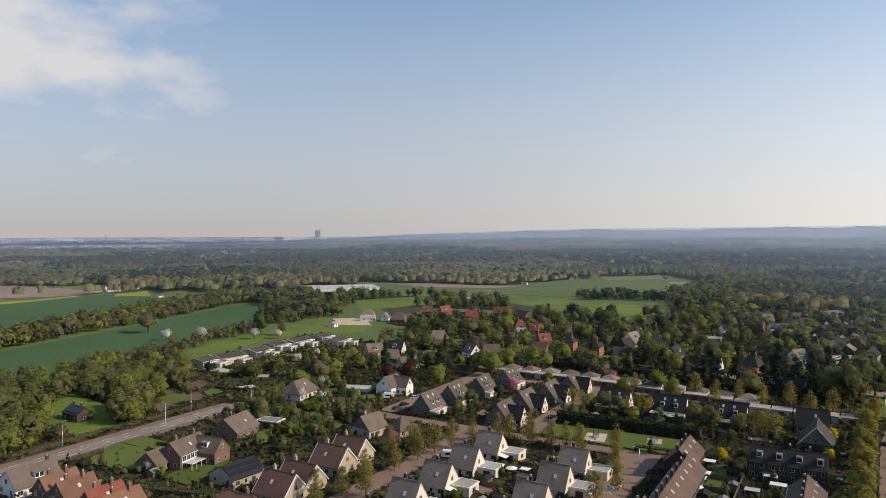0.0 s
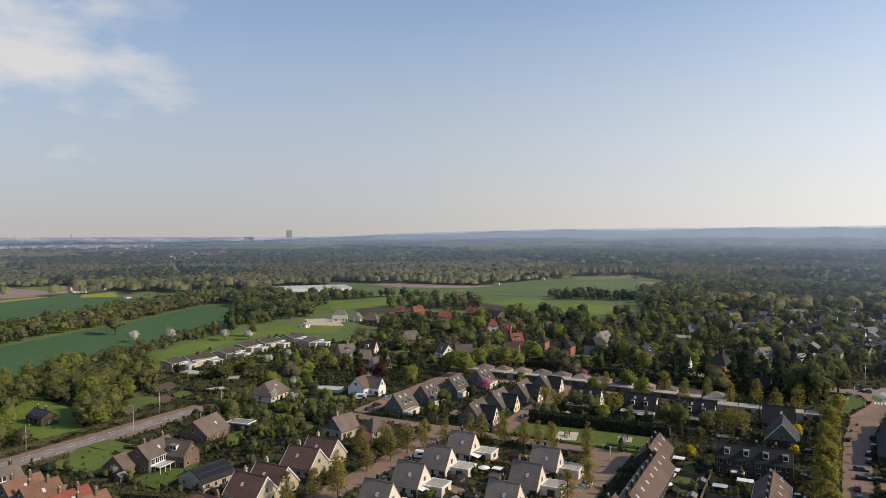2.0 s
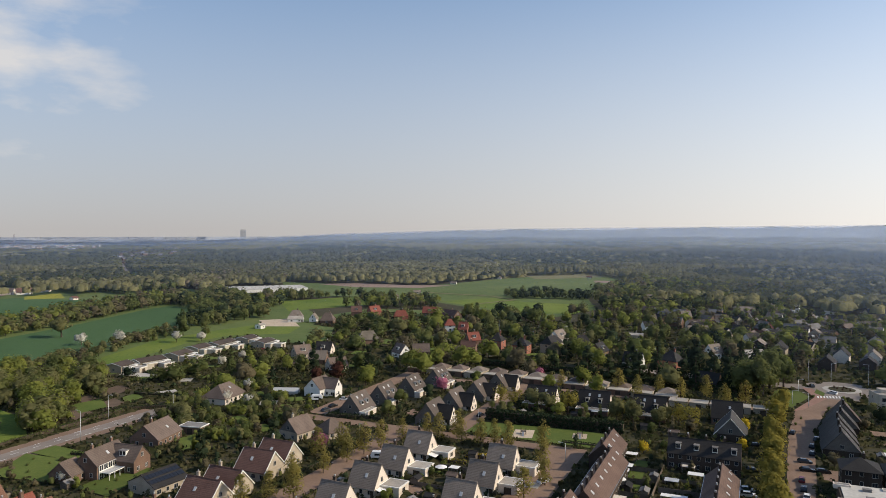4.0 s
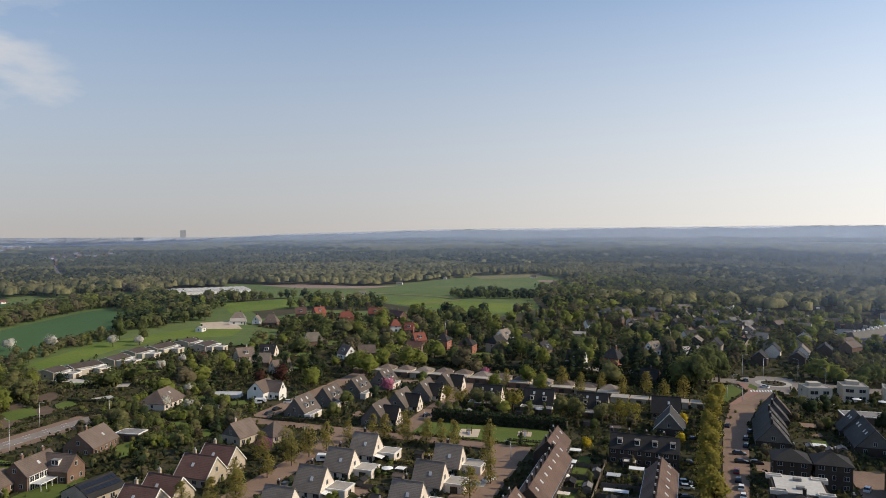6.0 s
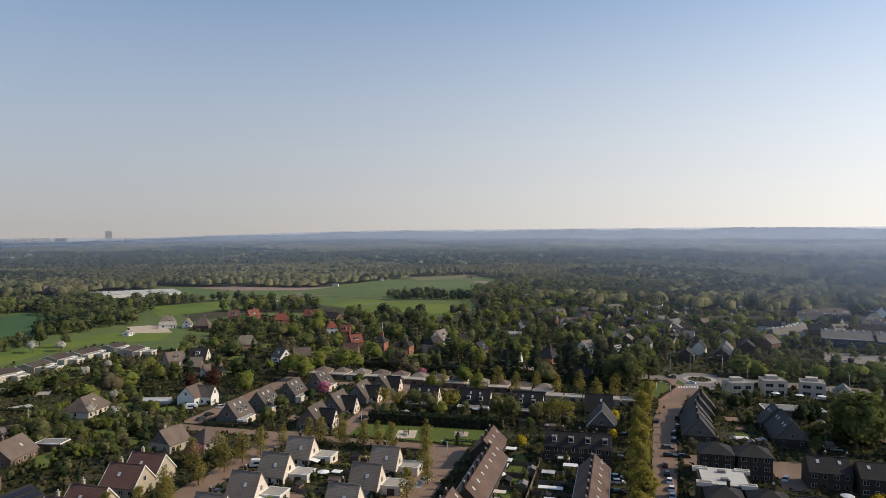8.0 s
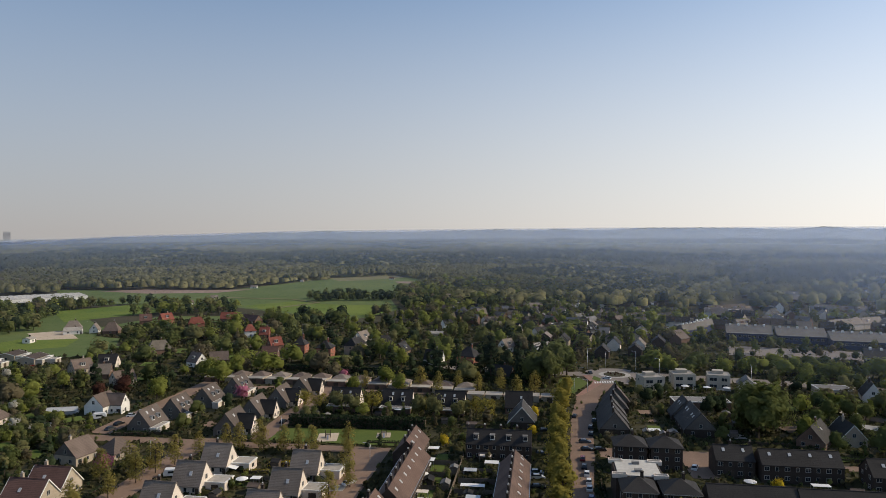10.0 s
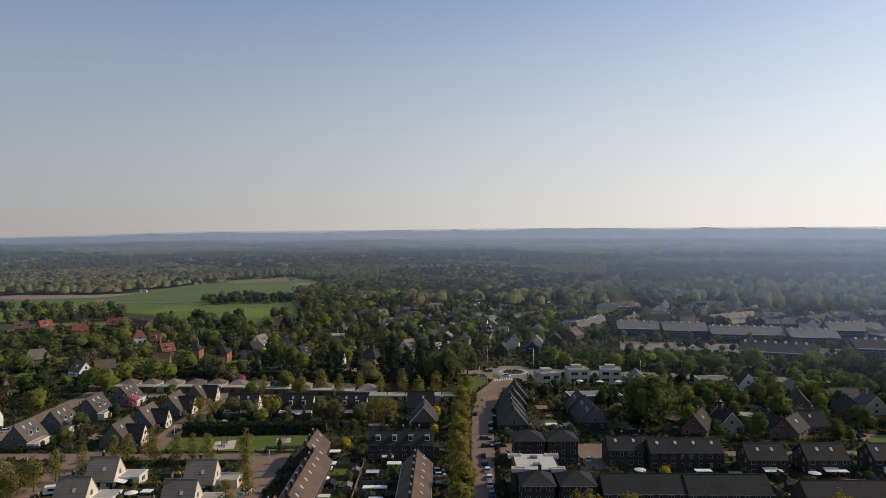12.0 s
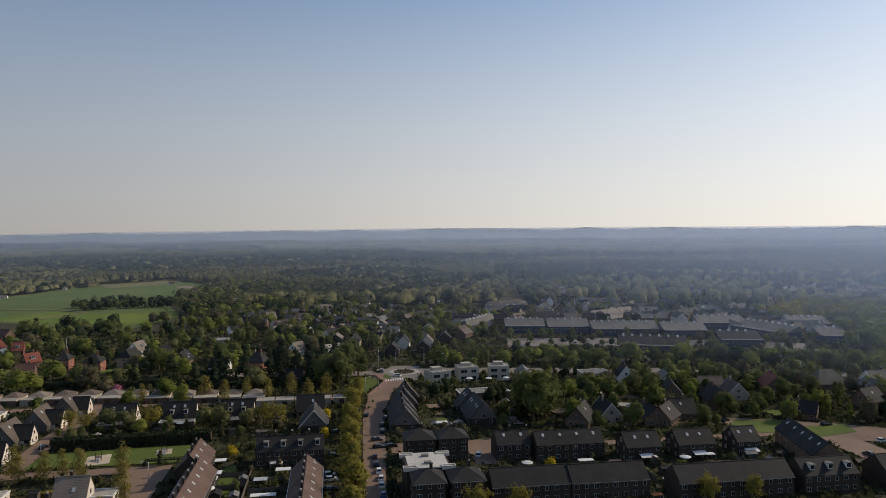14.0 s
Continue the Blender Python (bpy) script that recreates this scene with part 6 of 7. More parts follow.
def bare(X, Y):
    """Where fields, roads and far streets leave the woods open."""
    open_ = np.zeros(X.shape, bool)
    for c in KEEP_OFF + CLEAR:
        xs, ys = [p[0] for p in c], [p[1] for p in c]
        near = (X > min(xs)) & (X < max(xs)) & (Y > min(ys)) & (Y < max(ys))
        if near.any() and math.hypot(sum(xs) / len(xs), sum(ys) / len(ys)) > 600:
            hit = np.zeros(X.shape, bool)
            for (x0, y0), (x1, y1) in zip(c, c[1:] + c[:1]):
                if y0 != y1:
                    hit ^= ((y0 > Y) != (y1 > Y)) & (X < (x1 - x0) * (Y - y0) / (y1 - y0) + x0)
            open_ |= hit & near
    return open_


def canopy(r0, r1, step, name, label, seed, a0=-66.0, a1=46.0):
    az = np.radians(np.arange(a0, a1, 0.33))
    rs = [r0]
    while rs[-1] < r1:
        rs.append(rs[-1] + max(step, rs[-1] * 0.0062))
    R, A = np.meshgrid(np.array(rs), az, indexing="ij")
    X, Y = R * np.sin(A), R * np.cos(A)
    cell = 13.0
    best, tint = np.zeros_like(X) - 99, np.zeros_like(X)
    ix, iy = np.floor(X / cell), np.floor(Y / cell)

    for dx in (-1, 0, 1):
        for dy in (-1, 0, 1):
            a, b = ix + dx, iy + dy
            cx, cy = (a + 0.15 + 0.7 * rnd(a, b, 1)) * cell, (b + 0.15 + 0.7 * rnd(a, b, 2)) * cell
            h = 10 + 7 * rnd(a, b, 3) ** 1.5 - ((X - cx) ** 2 + (Y - cy) ** 2) * 0.15
            t = rnd(a, b, 4)
            tint = np.where(h > best, t, tint)
            best = np.maximum(best, h)
    patch = 0.5 + 0.5 * np.sin(X * 0.011 + 2.3 * np.sin(Y * 0.006)) * np.sin(Y * 0.009 + 1.7 * np.sin(X * 0.005))
    kind_ = stand_of(X, Y)
    best = np.clip(best, 4, 20) + 6 * (kind_ * 3.7 % 1.0)
    hill, open_ = rising(R, A), bare(X, Y)
    Z = np.where(open_, -3, best - 2.0 - 7.0 * (R < 2450)) + hill
    Z[R < r0 + 95] = -3
    tint = np.clip(0.38 * (tint - 0.5) + np.where(kind_ < 0.34, 0.05, np.where(kind_ < 0.58, 0.30, np.where(kind_ < 0.8, 0.60, 0.95))) + 0.15 * (patch - 0.5), 0.02, 0.98)
    n, m = X.shape
    idx = np.arange(n * m).reshape(n, m)
    f = np.stack([idx[:-1, :-1], idx[:-1, 1:], idx[1:, 1:], idx[1:, :-1]], -1).reshape(-1, 4)
    me = bpy.data.meshes.new(name)
    me.vertices.add(n * m)
    me.vertices.foreach_set("co", np.stack([X, Y, Z], -1).astype(np.float32).ravel())
    me.loops.add(f.size)
    me.loops.foreach_set("vertex_index", f[:, ::-1].astype(np.int32).ravel())
    me.polygons.add(len(f))
    me.polygons.foreach_set("loop_start", np.arange(0, f.size, 4, dtype=np.int32))
    me.update(calc_edges=True)
    me.materials.append(FARWOOD)
    me.polygons.foreach_set("use_smooth", np.ones(len(f), bool))
    me.attributes.new("tint", "FLOAT", "POINT").data.foreach_set("value", tint.astype(np.float32).ravel())
    tagged(new(name, me), label, "woods", "", "stuff")


def forest(r0, r1, cell, seed, a0, a1, thick=1.0):
    """Rounded and pointed crowns of the nearer woods, one after another, too many to count."""
    g = np.random.default_rng(seed)
    k = np.arange(-r1, r1, cell)
    X, Y = np.meshgrid(k, np.arange(0, r1, cell), indexing="ij")
    X, Y = (X + g.uniform(-0.42, 0.42, X.shape) * cell).ravel(), (Y + g.uniform(-0.42, 0.42, Y.shape) * cell).ravel()
    R, A = np.hypot(X, Y), np.arctan2(X, Y)
    ok = (R > r0) & (R < r1) & (A > math.radians(a0)) & (A < math.radians(a1)) & ~bare(X, Y)
    ok &= (g.uniform(size=X.shape) < thick) & (R > r0 + 30 + 30 * np.sin(A * 37 + 2 * np.sin(A * 91)) if r0 < 1300 else True)
    for hx, hy, hr in BUILT:
        if math.hypot(hx, hy) > r0 - 80:
            ok &= (X - hx) ** 2 + (Y - hy) ** 2 > (hr + 6) ** 2
    X, Y, R, A = X[ok], Y[ok], R[ok], A[ok]
    kind = stand_of(X, Y)
    n = len(X)
    tall = np.where(kind < 0.22, g.uniform(10, 17, n), g.uniform(6.5, 12.5, n)) + 4 * (kind * 3.7 % 1.0)
    wide = cell * np.where(kind < 0.22, g.uniform(0.34, 0.46, n), g.uniform(0.4, 0.66, n))
    odd = g.uniform(size=n) < 0.14
    tint = np.where(kind < 0.34, 0.05, np.where(kind < 0.58, 0.28, np.where(kind < 0.8, 0.60, 0.95))) + g.normal(0, 0.10, n) + np.where(odd, g.uniform(-0.3, 0.5, n), 0)
    spin = g.uniform(0, 6.28, n)
    base = rising(R, A)
    sides = 6
    rings = np.array([(1.0, 0.36), (0.80, 0.82), (0.0, 1.0)])
    slim = np.array([(1.0, 0.40), (0.62, 0.80), (0.0, 1.05)])
    ang = np.arange(sides + 1) * 2 * np.pi / sides
    needle = (kind < 0.15)[:, None]
    rad = np.where(needle, slim[:, 0], rings[:, 0]) * wide[:, None]
    hei = np.where(needle, slim[:, 1], rings[:, 1]) * tall[:, None]
    wob = g.uniform(0.72, 1.28, (n, 3, sides))
    wob = np.concatenate([wob, wob[:, :, :1]], 2)
    co, si = np.cos(ang[None] + spin[:, None]), np.sin(ang[None] + spin[:, None])
    P = np.stack([X[:, None, None] + rad[:, :, None] * wob * co[:, None], Y[:, None, None] + rad[:, :, None] * wob * si[:, None], np.repeat((base[:, None] + hei)[:, :, None], sides + 1, 2) + (wob - 1) * 2.5], -1)
    N = P - np.stack([X, Y, base + tall * 0.45], -1)[:, None, None]
    N /= np.linalg.norm(N, axis=-1, keepdims=True) + 1e-6
    N[..., 2] += 0.45
    N /= np.linalg.norm(N, axis=-1, keepdims=True)
    V = np.concatenate([P, N], -1)
    q = np.stack([V[:, :-1, :-1], V[:, :-1, 1:], V[:, 1:, 1:], V[:, 1:, :-1]], 3).reshape(-1, 6)
    shade = np.repeat(np.clip(tint, 0.02, 0.98), 2 * sides * 4)
    # ragged sprays over each crown
    pick = np.repeat(np.arange(n), 4 if r1 < 1500 else 2)
    up_ = g.normal(size=(len(pick), 3)) * (1, 1, 0.6) + (0, 0, 0.6)
    up_ /= np.linalg.norm(up_, axis=1)[:, None]
    c = np.stack([X[pick], Y[pick], base[pick] + tall[pick] * 0.68], 1) + up_ * np.stack([wide[pick], wide[pick], tall[pick] * 0.34], 1) * 0.95
    spray = leaves(g, c, np.full(len(c), 0.4), len(c), 1.15 if r1 < 1500 else 1.7, 0.3)
    spray[:, 3:] = np.repeat(up_ * 0.8 + (0, 0, 0.35) + g.normal(size=up_.shape) * 0.15, 4, axis=0)
    spray[:, 3:] /= np.linalg.norm(spray[:, 3:], axis=1)[:, None]
    q, shade = np.concatenate([q, spray]), np.concatenate([shade, np.repeat(np.clip(tint[pick] + g.normal(0, 0.05, len(pick)), 0.02, 0.98), 4)])
    tagged(new("wood_trees", quads("wood_trees", q, FARWOOD, shade)), "crowns of the spring woods, dark pines among pale budding trees", "woods", "", "stuff")


sheet("road", [(-1593, 1380), (-1588, 1383), (-799, 722), (-807, 718)], 0.1, ASPHALT, "straight grey road cut through the woods", "road")
canopy(990, 4800, 5.0, "woods", "unbroken spring woods reaching to low hills", 3.0)
canopy(740, 975, 5.0, "woods", "spring woods behind the far village", 5.0, -6.0, 13.0)
forest(885, 1380, 10.5, 3, -64.0, 13.0)
forest(1000, 1380, 10.5, 4, 13.0, 43.0)
forest(690, 935, 10.0, 5, -7.0, 13.0)
forest(700, 1000, 13.5, 6, 13.0, 43.0, 0.5)
forest(1380, 2300, 16.0, 7, -63.0, 42.0)

# the city on the horizon
def tower(x, y, w, d, h, mat_, label, rot=0):
    b = thing("city_building", x, y, rot, label, "building", "city skyline")
    part("wall", boxes("wall", [(-w / 2, w / 2, -d / 2, d / 2, 0, h)], mat_), b)
    part("roof", boxes("roof", [(-w / 2 + 0.5, w / 2 - 0.5, -d / 2 + 0.5, d / 2 - 0.5, h, h + 1.5)], BITUMEN), b)
    for i in range(max(1, int(h / 6) - 1)):
        part("window_band", boxes("window_band", [(-w / 2 + 1, w / 2 - 1, -d / 2 - 0.3, -d / 2 + 0.2, 6 + i * 6, 8 + i * 6)], FARBAND), b)
    return b


for az, r, w, h, m, text in ((-40.05, 4400, 34, 68, FARGREY, "tall grey tower block on the horizon"), (-40.9, 4420, 60, 14, FARPALE, "low pale hall beside the tower"), (-43.2, 4400, 52, 26, FARBLUE, "broad dark block on the horizon"), (-45.4, 4450, 90, 16, FARPALE, "long white industrial hall"), (-46.4, 4400, 60, 14, FARPALE, "white industrial hall on the horizon"),
                             (-47.6, 4430, 70, 14, FARPALE, "low white hall on the horizon"), (-49.2, 4450, 40, 17, FARPALE, "pale hall on the horizon"), (-55.6, 4500, 9, 42, FARPALE, "slender far tower on the horizon"), (-58.7, 3900, 18, 34, FARGREY, "apartment tower at the edge of the city"), (-59.1, 3900, 18, 36, FARGREY, "apartment tower at the edge of the city"),
                             (-57.4, 4500, 28, 26, FARGREY, "far apartment block on the horizon"), (-53.5, 4450, 36, 20, FARPALE, "far pale block on the horizon"), (-38.6, 4450, 120, 12, FARPALE, "long low white hall on the horizon"), (-34.6, 4200, 40, 14, FARPALE, "white hall at the wood's edge"), (-51.3, 4400, 50, 14, FARPALE, "low white hall on the horizon"), (-61.2, 4300, 44, 18, FARPALE, "pale block at the city's edge")):
    a = radians(az)
    tower(r * math.sin(a), r * math.cos(a), w, w * 0.5, h + 6, m, text, -az)


def roofs(name, label, count, az0, az1, r0, r1, seed, walls, tiles, eaves=(8, 13), scale=1.0, turns=None, rows=1):
    """Very many small far houses in short rows, as one object for each colour of wall and of tile."""
    rng = random.Random(seed)
    bins = {m: ([], []) for m in set(walls + tiles)}
    placed = 0
    while placed < count:
        a, r = radians(rng.uniform(az0, az1)), rng.uniform(r0, r1)
        q = rng.choice(turns) + rng.uniform(-0.06, 0.06) if turns else rng.uniform(0, 3.1)
        wall, tile, e = rng.choice(walls), rng.choice(tiles), rng.uniform(*eaves)
        L, S, t = rng.uniform(7, 11) * scale, rng.uniform(7, 9) * scale, rng.uniform(2.6, 4.2)
        c, s = math.cos(q), math.sin(q)
        for k in range(rng.randint(1, rows)):
            ox, oy = r * math.sin(a) + k * L * 1.04 * c, r * math.cos(a) + k * L * 1.04 * s
            placed += 1
            v, f = bins[wall]
            n = len(v)
            box_ = ((-L / 2, -S / 2, 0), (L / 2, -S / 2, 0), (L / 2, S / 2, 0), (-L / 2, S / 2, 0), (-L / 2, -S / 2, e), (L / 2, -S / 2, e), (L / 2, S / 2, e), (-L / 2, S / 2, e), (-L / 2, 0, e + t), (L / 2, 0, e + t))
            v += [(ox + px * c - py * s, oy + px * s + py * c, pz) for px, py, pz in box_]
            f += [[n + i for i in g] for g in ((0, 1, 5, 4), (2, 3, 7, 6), (1, 2, 6, 9, 5), (3, 0, 4, 8, 7))]
            v, f = bins[tile]
            n = len(v)
            o, z = 0.4, 0.4 * 2 * t / S
            v += [(ox + px * c - py * s, oy + px * s + py * c, pz) for px, py, pz in ((-L / 2, -S / 2 - o, e - z + 0.15), (L / 2, -S / 2 - o, e - z + 0.15), (L / 2, 0, e + t + 0.15), (-L / 2, 0, e + t + 0.15), (L / 2, S / 2 + o, e - z + 0.15), (-L / 2, S / 2 + o, e - z + 0.15))]
            f += [(n, n + 1, n + 2, n + 3), (n + 3, n + 2, n + 4, n + 5)]
            if rng.random() < 0.5:
                v, f = bins[rng.choice(walls)]
                n = len(v)
                w, dx = rng.uniform(0.9, 1.6), rng.uniform(-L / 4, L / 4)
                v += [(ox + px * c - py * s, oy + px * s + py * c, pz) for px, py, pz in ((dx - w, -S * 0.38, e + t * 0.24), (dx + w, -S * 0.38, e + t * 0.24), (dx + w, -S * 0.38, e + t * 0.72), (dx - w, -S * 0.38, e + t * 0.72), (dx + w, -S * 0.12, e + t * 0.74), (dx - w, -S * 0.12, e + t * 0.74))]
                f += [(n, n + 1, n + 2, n + 3), (n + 3, n + 2, n + 4, n + 5)]
    for m, (v, f) in bins.items():
        tagged(new(name, mesh(name, v, f, m)), label, "houses", "", "stuff")


roofs("far_town", "sea of small pale houses at the edge of the city", 420, -63, -50, 2600, 4300, 5, (FARPALE, FARGREY, BEIGE), (ROOF_RUST, ROOF_UMBER, FARGREY), scale=1.3)
roofs("far_town", "scattered far houses along a road through the woods", 60, -49, -44, 1700, 2600, 6, (FARPALE, FARGREY, BRICK), (ROOF_UMBER, ROOF_GREY), scale=1.2)
roofs("far_streets", "rows of small houses with dark roofs in the far streets", 330, 12, 43, 560, 980, 8, (WHITE, BEIGE, BRICK, DARKBRICK, CREAM), (ROOF_DARK, ROOF_UMBER, ROOF_DARK, ROOF_GREY, BITUMEN), (3, 5.4), 1.0, (-0.17, 1.4, -0.17, 0.6), 5)
roofs("far_streets", "small houses half hidden in the trees of the far village", 90, -8, 12, 520, 800, 9, (WHITE, BEIGE, BRICK, CREAM), (ROOF_DARK, ROOF_UMBER, ROOF_GREY, ROOF_DARK), (3, 5), 1.0, (-0.17, 1.4, 0.5), 2)

# houses of the far village, simple but each its own
rng_h = random.Random(77)
FAR_ROOFS = (ROOF_DARK, ROOF_GREY, ROOF_DARK, ROOF_BROWN, ROOF_DARK, BITUMEN)
for c, n, s in (([(40, 410), (100, 500), (60, 640), (-100, 660), (-60, 560), (0, 480)], 60, 61), ([(130, 560), (420, 520), (520, 560), (300, 650), (150, 690)], 70, 62), ([(579, 900), (786, 817), (591, 615), (493, 693)], 60, 63), ([(90, 345), (200, 310), (300, 280), (340, 260), (330, 225), (270, 240), (210, 285)], 14, 64)):
    for x, y in spots(c, n, s, 15, 4):
        house(x, y, rng_h.choice((-10, 80, 80, -40, 50)), rng_h.uniform(9, 12), 8, 4.4, rng_h.uniform(7.0, 8.6), rng_h.choice(FAR_ROOFS), rng_h.choice((CREAM, BRICK, BEIGE, BRICK, DARKBRICK)), label="house of the far village among trees", group="far village houses", wins=False)


# cars
def car(x, y, rot, paint, label, van=False):
    key = ("car", paint.name, van)
    m = pose(x, y, 0.08, 0, 0, rot)
    if key in MODELS:
        return copy_thing(MODELS[key], m)
    ob = new("car")
    ob.empty_display_size = 0.5
    tagged(ob, label, "car", "parked cars")
    top = 1.95 if van else 1.45
    body, cab = [(-2.15, 0.25), (2.15, 0.25), (2.2, 0.62), (2.0, 0.8), (1.1, 0.94), (-2.0, 0.98), (-2.18, 0.7)], [(1.1, 0.94), (0.42, top), (-1.4, top), (-2.0, 0.98)]

    def extrude(points, w0, w1, zsplit):
        v = []
        for s in (-1, 1):
            v += [(px, s * (w0 if pz <= zsplit else w1), pz) for px, pz in points]
        n = len(points)
        return v, [tuple(range(n)), tuple(range(n, 2 * n))[::-1]] + [(i, n + i, n + (i + 1) % n, (i + 1) % n) for i in range(n)]

    part("body", mesh("body", *extrude(body, 0.88, 0.86, 0.7), paint), ob)
    part("cabin_glass", mesh("cabin_glass", *extrude(cab, 0.84, 0.66, 1.0), GLASS), ob, label="dark car windows")
    part("roof", boxes("roof", [(-1.38, 0.4, -0.66, 0.66, top, top + 0.035)], paint), ob)
    wheel = cached(("wheel",), lambda: lathe("wheel", [(0.2, -0.11), (0.32, -0.09), (0.32, 0.09), (0.2, 0.11)], 12, RUBBER))
    for wx in (-1.35, 1.35):
        for s in (-1, 1):
            w = part("wheel", wheel, ob, (wx, s * 0.8, 0.3))
            w.rotation_euler = (radians(90), 0, 0)
    for s in (-1, 1):
        part("headlight", cached(("headl",), lambda: boxes("headlight", [(-0.05, 0.06, -0.18, 0.18, -0.07, 0.07)], SKYGLASS)), ob, (2.13, s * 0.6, 0.66), label="clear headlight")
    ob.matrix_basis = m
    MODELS[key] = ob
    return ob


PAINTS = {"white": shiny("white_car_paint", (0.75, 0.75, 0.74), 0.25), "silver": shiny("silver_car_paint", (0.38, 0.39, 0.40), 0.25, 0.4), "black": shiny("black_car_paint", (0.015, 0.015, 0.017), 0.2), "grey": shiny("grey_car_paint", (0.09, 0.095, 0.10), 0.25, 0.3), "red": shiny("dark_red_car_paint", (0.16, 0.02, 0.02), 0.25), "blue": shiny("blue_car_paint", (0.03, 0.06, 0.16), 0.25)}
for x, y, rot, col in ((13.4, 198.3, 86, "blue"), (13.4, 206, 86, "white"), (13.6, 211.8, 86, "white"), (13.4, 218.4, 86, "white"), (13.0, 225.0, 86, "black"), (12.9, 233, 86, "red"), (14.9, 243.3, 8, "black"), (19.3, 243.5, 8, "black"), (14.7, 252, 5, "grey"), (17.5, 262, 80, "black"), (18, 271, 80, "black"), (12.6, 286.5, 80, "black"), (20.0, 281, 80, "grey"),
                       (-1.5, 213.5, 8, "white"), (-2.0, 217.5, 8, "silver"), (-1.4, 205, 10, "black"), (0.5, 264, 5, "black"), (-0.5, 236.0, 0, "grey"), (47.5, 229, 70, "white"), (-57, 200.5, 60, "white"), (-165, 262, 20, "white"), (-164, 268, 20, "silver"), (-163, 250, 80, "black"), (-162, 243, 80, "grey"),
                       (-101, 262, 90, "black"), (-124, 186, 80, "black"), (-112, 176, 90, "grey"), (-113, 168, 90, "black"), (32, 364, 150, "white"), (24.5, 377, 100, "grey"), (148, 259, 60, "blue"), (152, 255, 30, "black"), (187, 243, 10, "black"), (192, 221, 20, "white"), (176, 208, 90, "grey"), (-296, 265, 40, "black"), (-282, 352, 40, "red")):
    car(x, y, rot, PAINTS[col], f"parked {col} hatchback car with dark windows")
    take(x, y, 2)
for x, y, rot in ((-112.5, 199.5, 20), (-176, 257, 30)):
    c = thing("caravan", x, y, rot, "white touring caravan parked beside the street", "caravan", z=0.06)
    v = [(sx, s * 1.1, z) for s in (-1, 1) for sx, z in ((-2.4, 0.5), (2.4, 0.5), (2.6, 1.2), (2.2, 2.4), (-2.1, 2.5), (-2.6, 1.4))]
    part("body", mesh("body", v, [tuple(range(6)), tuple(range(6, 12))[::-1]] + [(i, 6 + i, 6 + (i + 1) % 6, (i + 1) % 6) for i in range(6)], PAINTS["white"]), c)
    part("window", boxes("window", [(-1.2, 1.2, -1.13, -1.09, 1.3, 1.95)], GLASS), c)
    for s in (-1, 1):
        w = part("wheel", cached(("wheel",), lambda: None), c, (0, s * 1.0, 0.32))
        w.rotation_euler = (radians(90), 0, 0)
    take(x, y, 3)


# street lamps
def street_lamp(x, y, rot, h, arm=1.6):
    key = ("lamp", h)
    m = pose(x, y, 0, 0, 0, rot)
    if key in MODELS:
        return copy_thing(MODELS[key], m)
    ob = new("street_lamp")
    ob.empty_display_size = 0.5
    tagged(ob, "grey galvanised street lamp with a short arm", "street lamp", "street lamps")
    part("pole", lathe("pole", [(0.14, 0), (0.13, 0.8), (0.09, 1.0), (0.06, h)], 8, METAL), ob)
    v, f = [], []
    limb(v, f, (0, 0, h - 0.1), (arm, 0, h + 0.12), 0.06, 0.05)
    part("arm", mesh("arm", v, f, METAL), ob)
    part("lamp_head", boxes("lamp_head", [(arm - 0.1, arm + 0.75, -0.16, 0.16, h + 0.04, h + 0.2)], POTMETAL), ob, label="flat grey lamp head")
    ob.matrix_basis = m
    MODELS[key] = ob
    return ob


for x, y, rot, h in ((-234.2, 143, 0, 9.5), (-217.3, 172, 180, 11), (-217.3, 215, 180, 9), (-234.2, 198, 0, 9.5), (24, 392, 0, 11), (34, 394, 0, 9), (49, 386, 180, 11), (58, 365, 180, 11), (100, 357, 90, 10), (18, 362, 0, 6), (14.5, 336, 0, 6), (20.5, 333, 180, 6), (160, 342, 90, 10), (230, 318, 90, 10), (-120, 470, 30, 9), (-170, 480, 30, 9), (-56, 222, 180, 6), (-129, 215, 0, 6), (-97, 250, 180, 6)):
    street_lamp(x, y, rot, h)
for x, y in ((-44, 404), (-30, 420)):
    fp = thing("flagpole", x, y, 0, "white flagpole beside a villa", "flagpole")
    part("pole", lathe("pole", [(0.08, 0), (0.04, 10)], 6, WHITE), fp)


# garden things
def shed(x, y, rot, w, d, wall, roof, label="small wooden garden shed with a felt roof"):
    s = thing("garden_shed", x, y, rot, label, "shed", "garden sheds")
    part("wall", boxes("wall", [(-w / 2, w / 2, -d / 2, d / 2, 0, 2.1)], wall), s)
    part("roof", slab_roof(w, d, 2.1, 2.1 + d * 0.22, 0.2, 0.15, roof, 0.1), s)
    part("door", boxes("door", [(-0.45, 0.45, -d / 2 - 0.04, -d / 2, 0.05, 1.95)], FENCEWOOD), s)
    take(x, y, max(w, d) * 0.6)


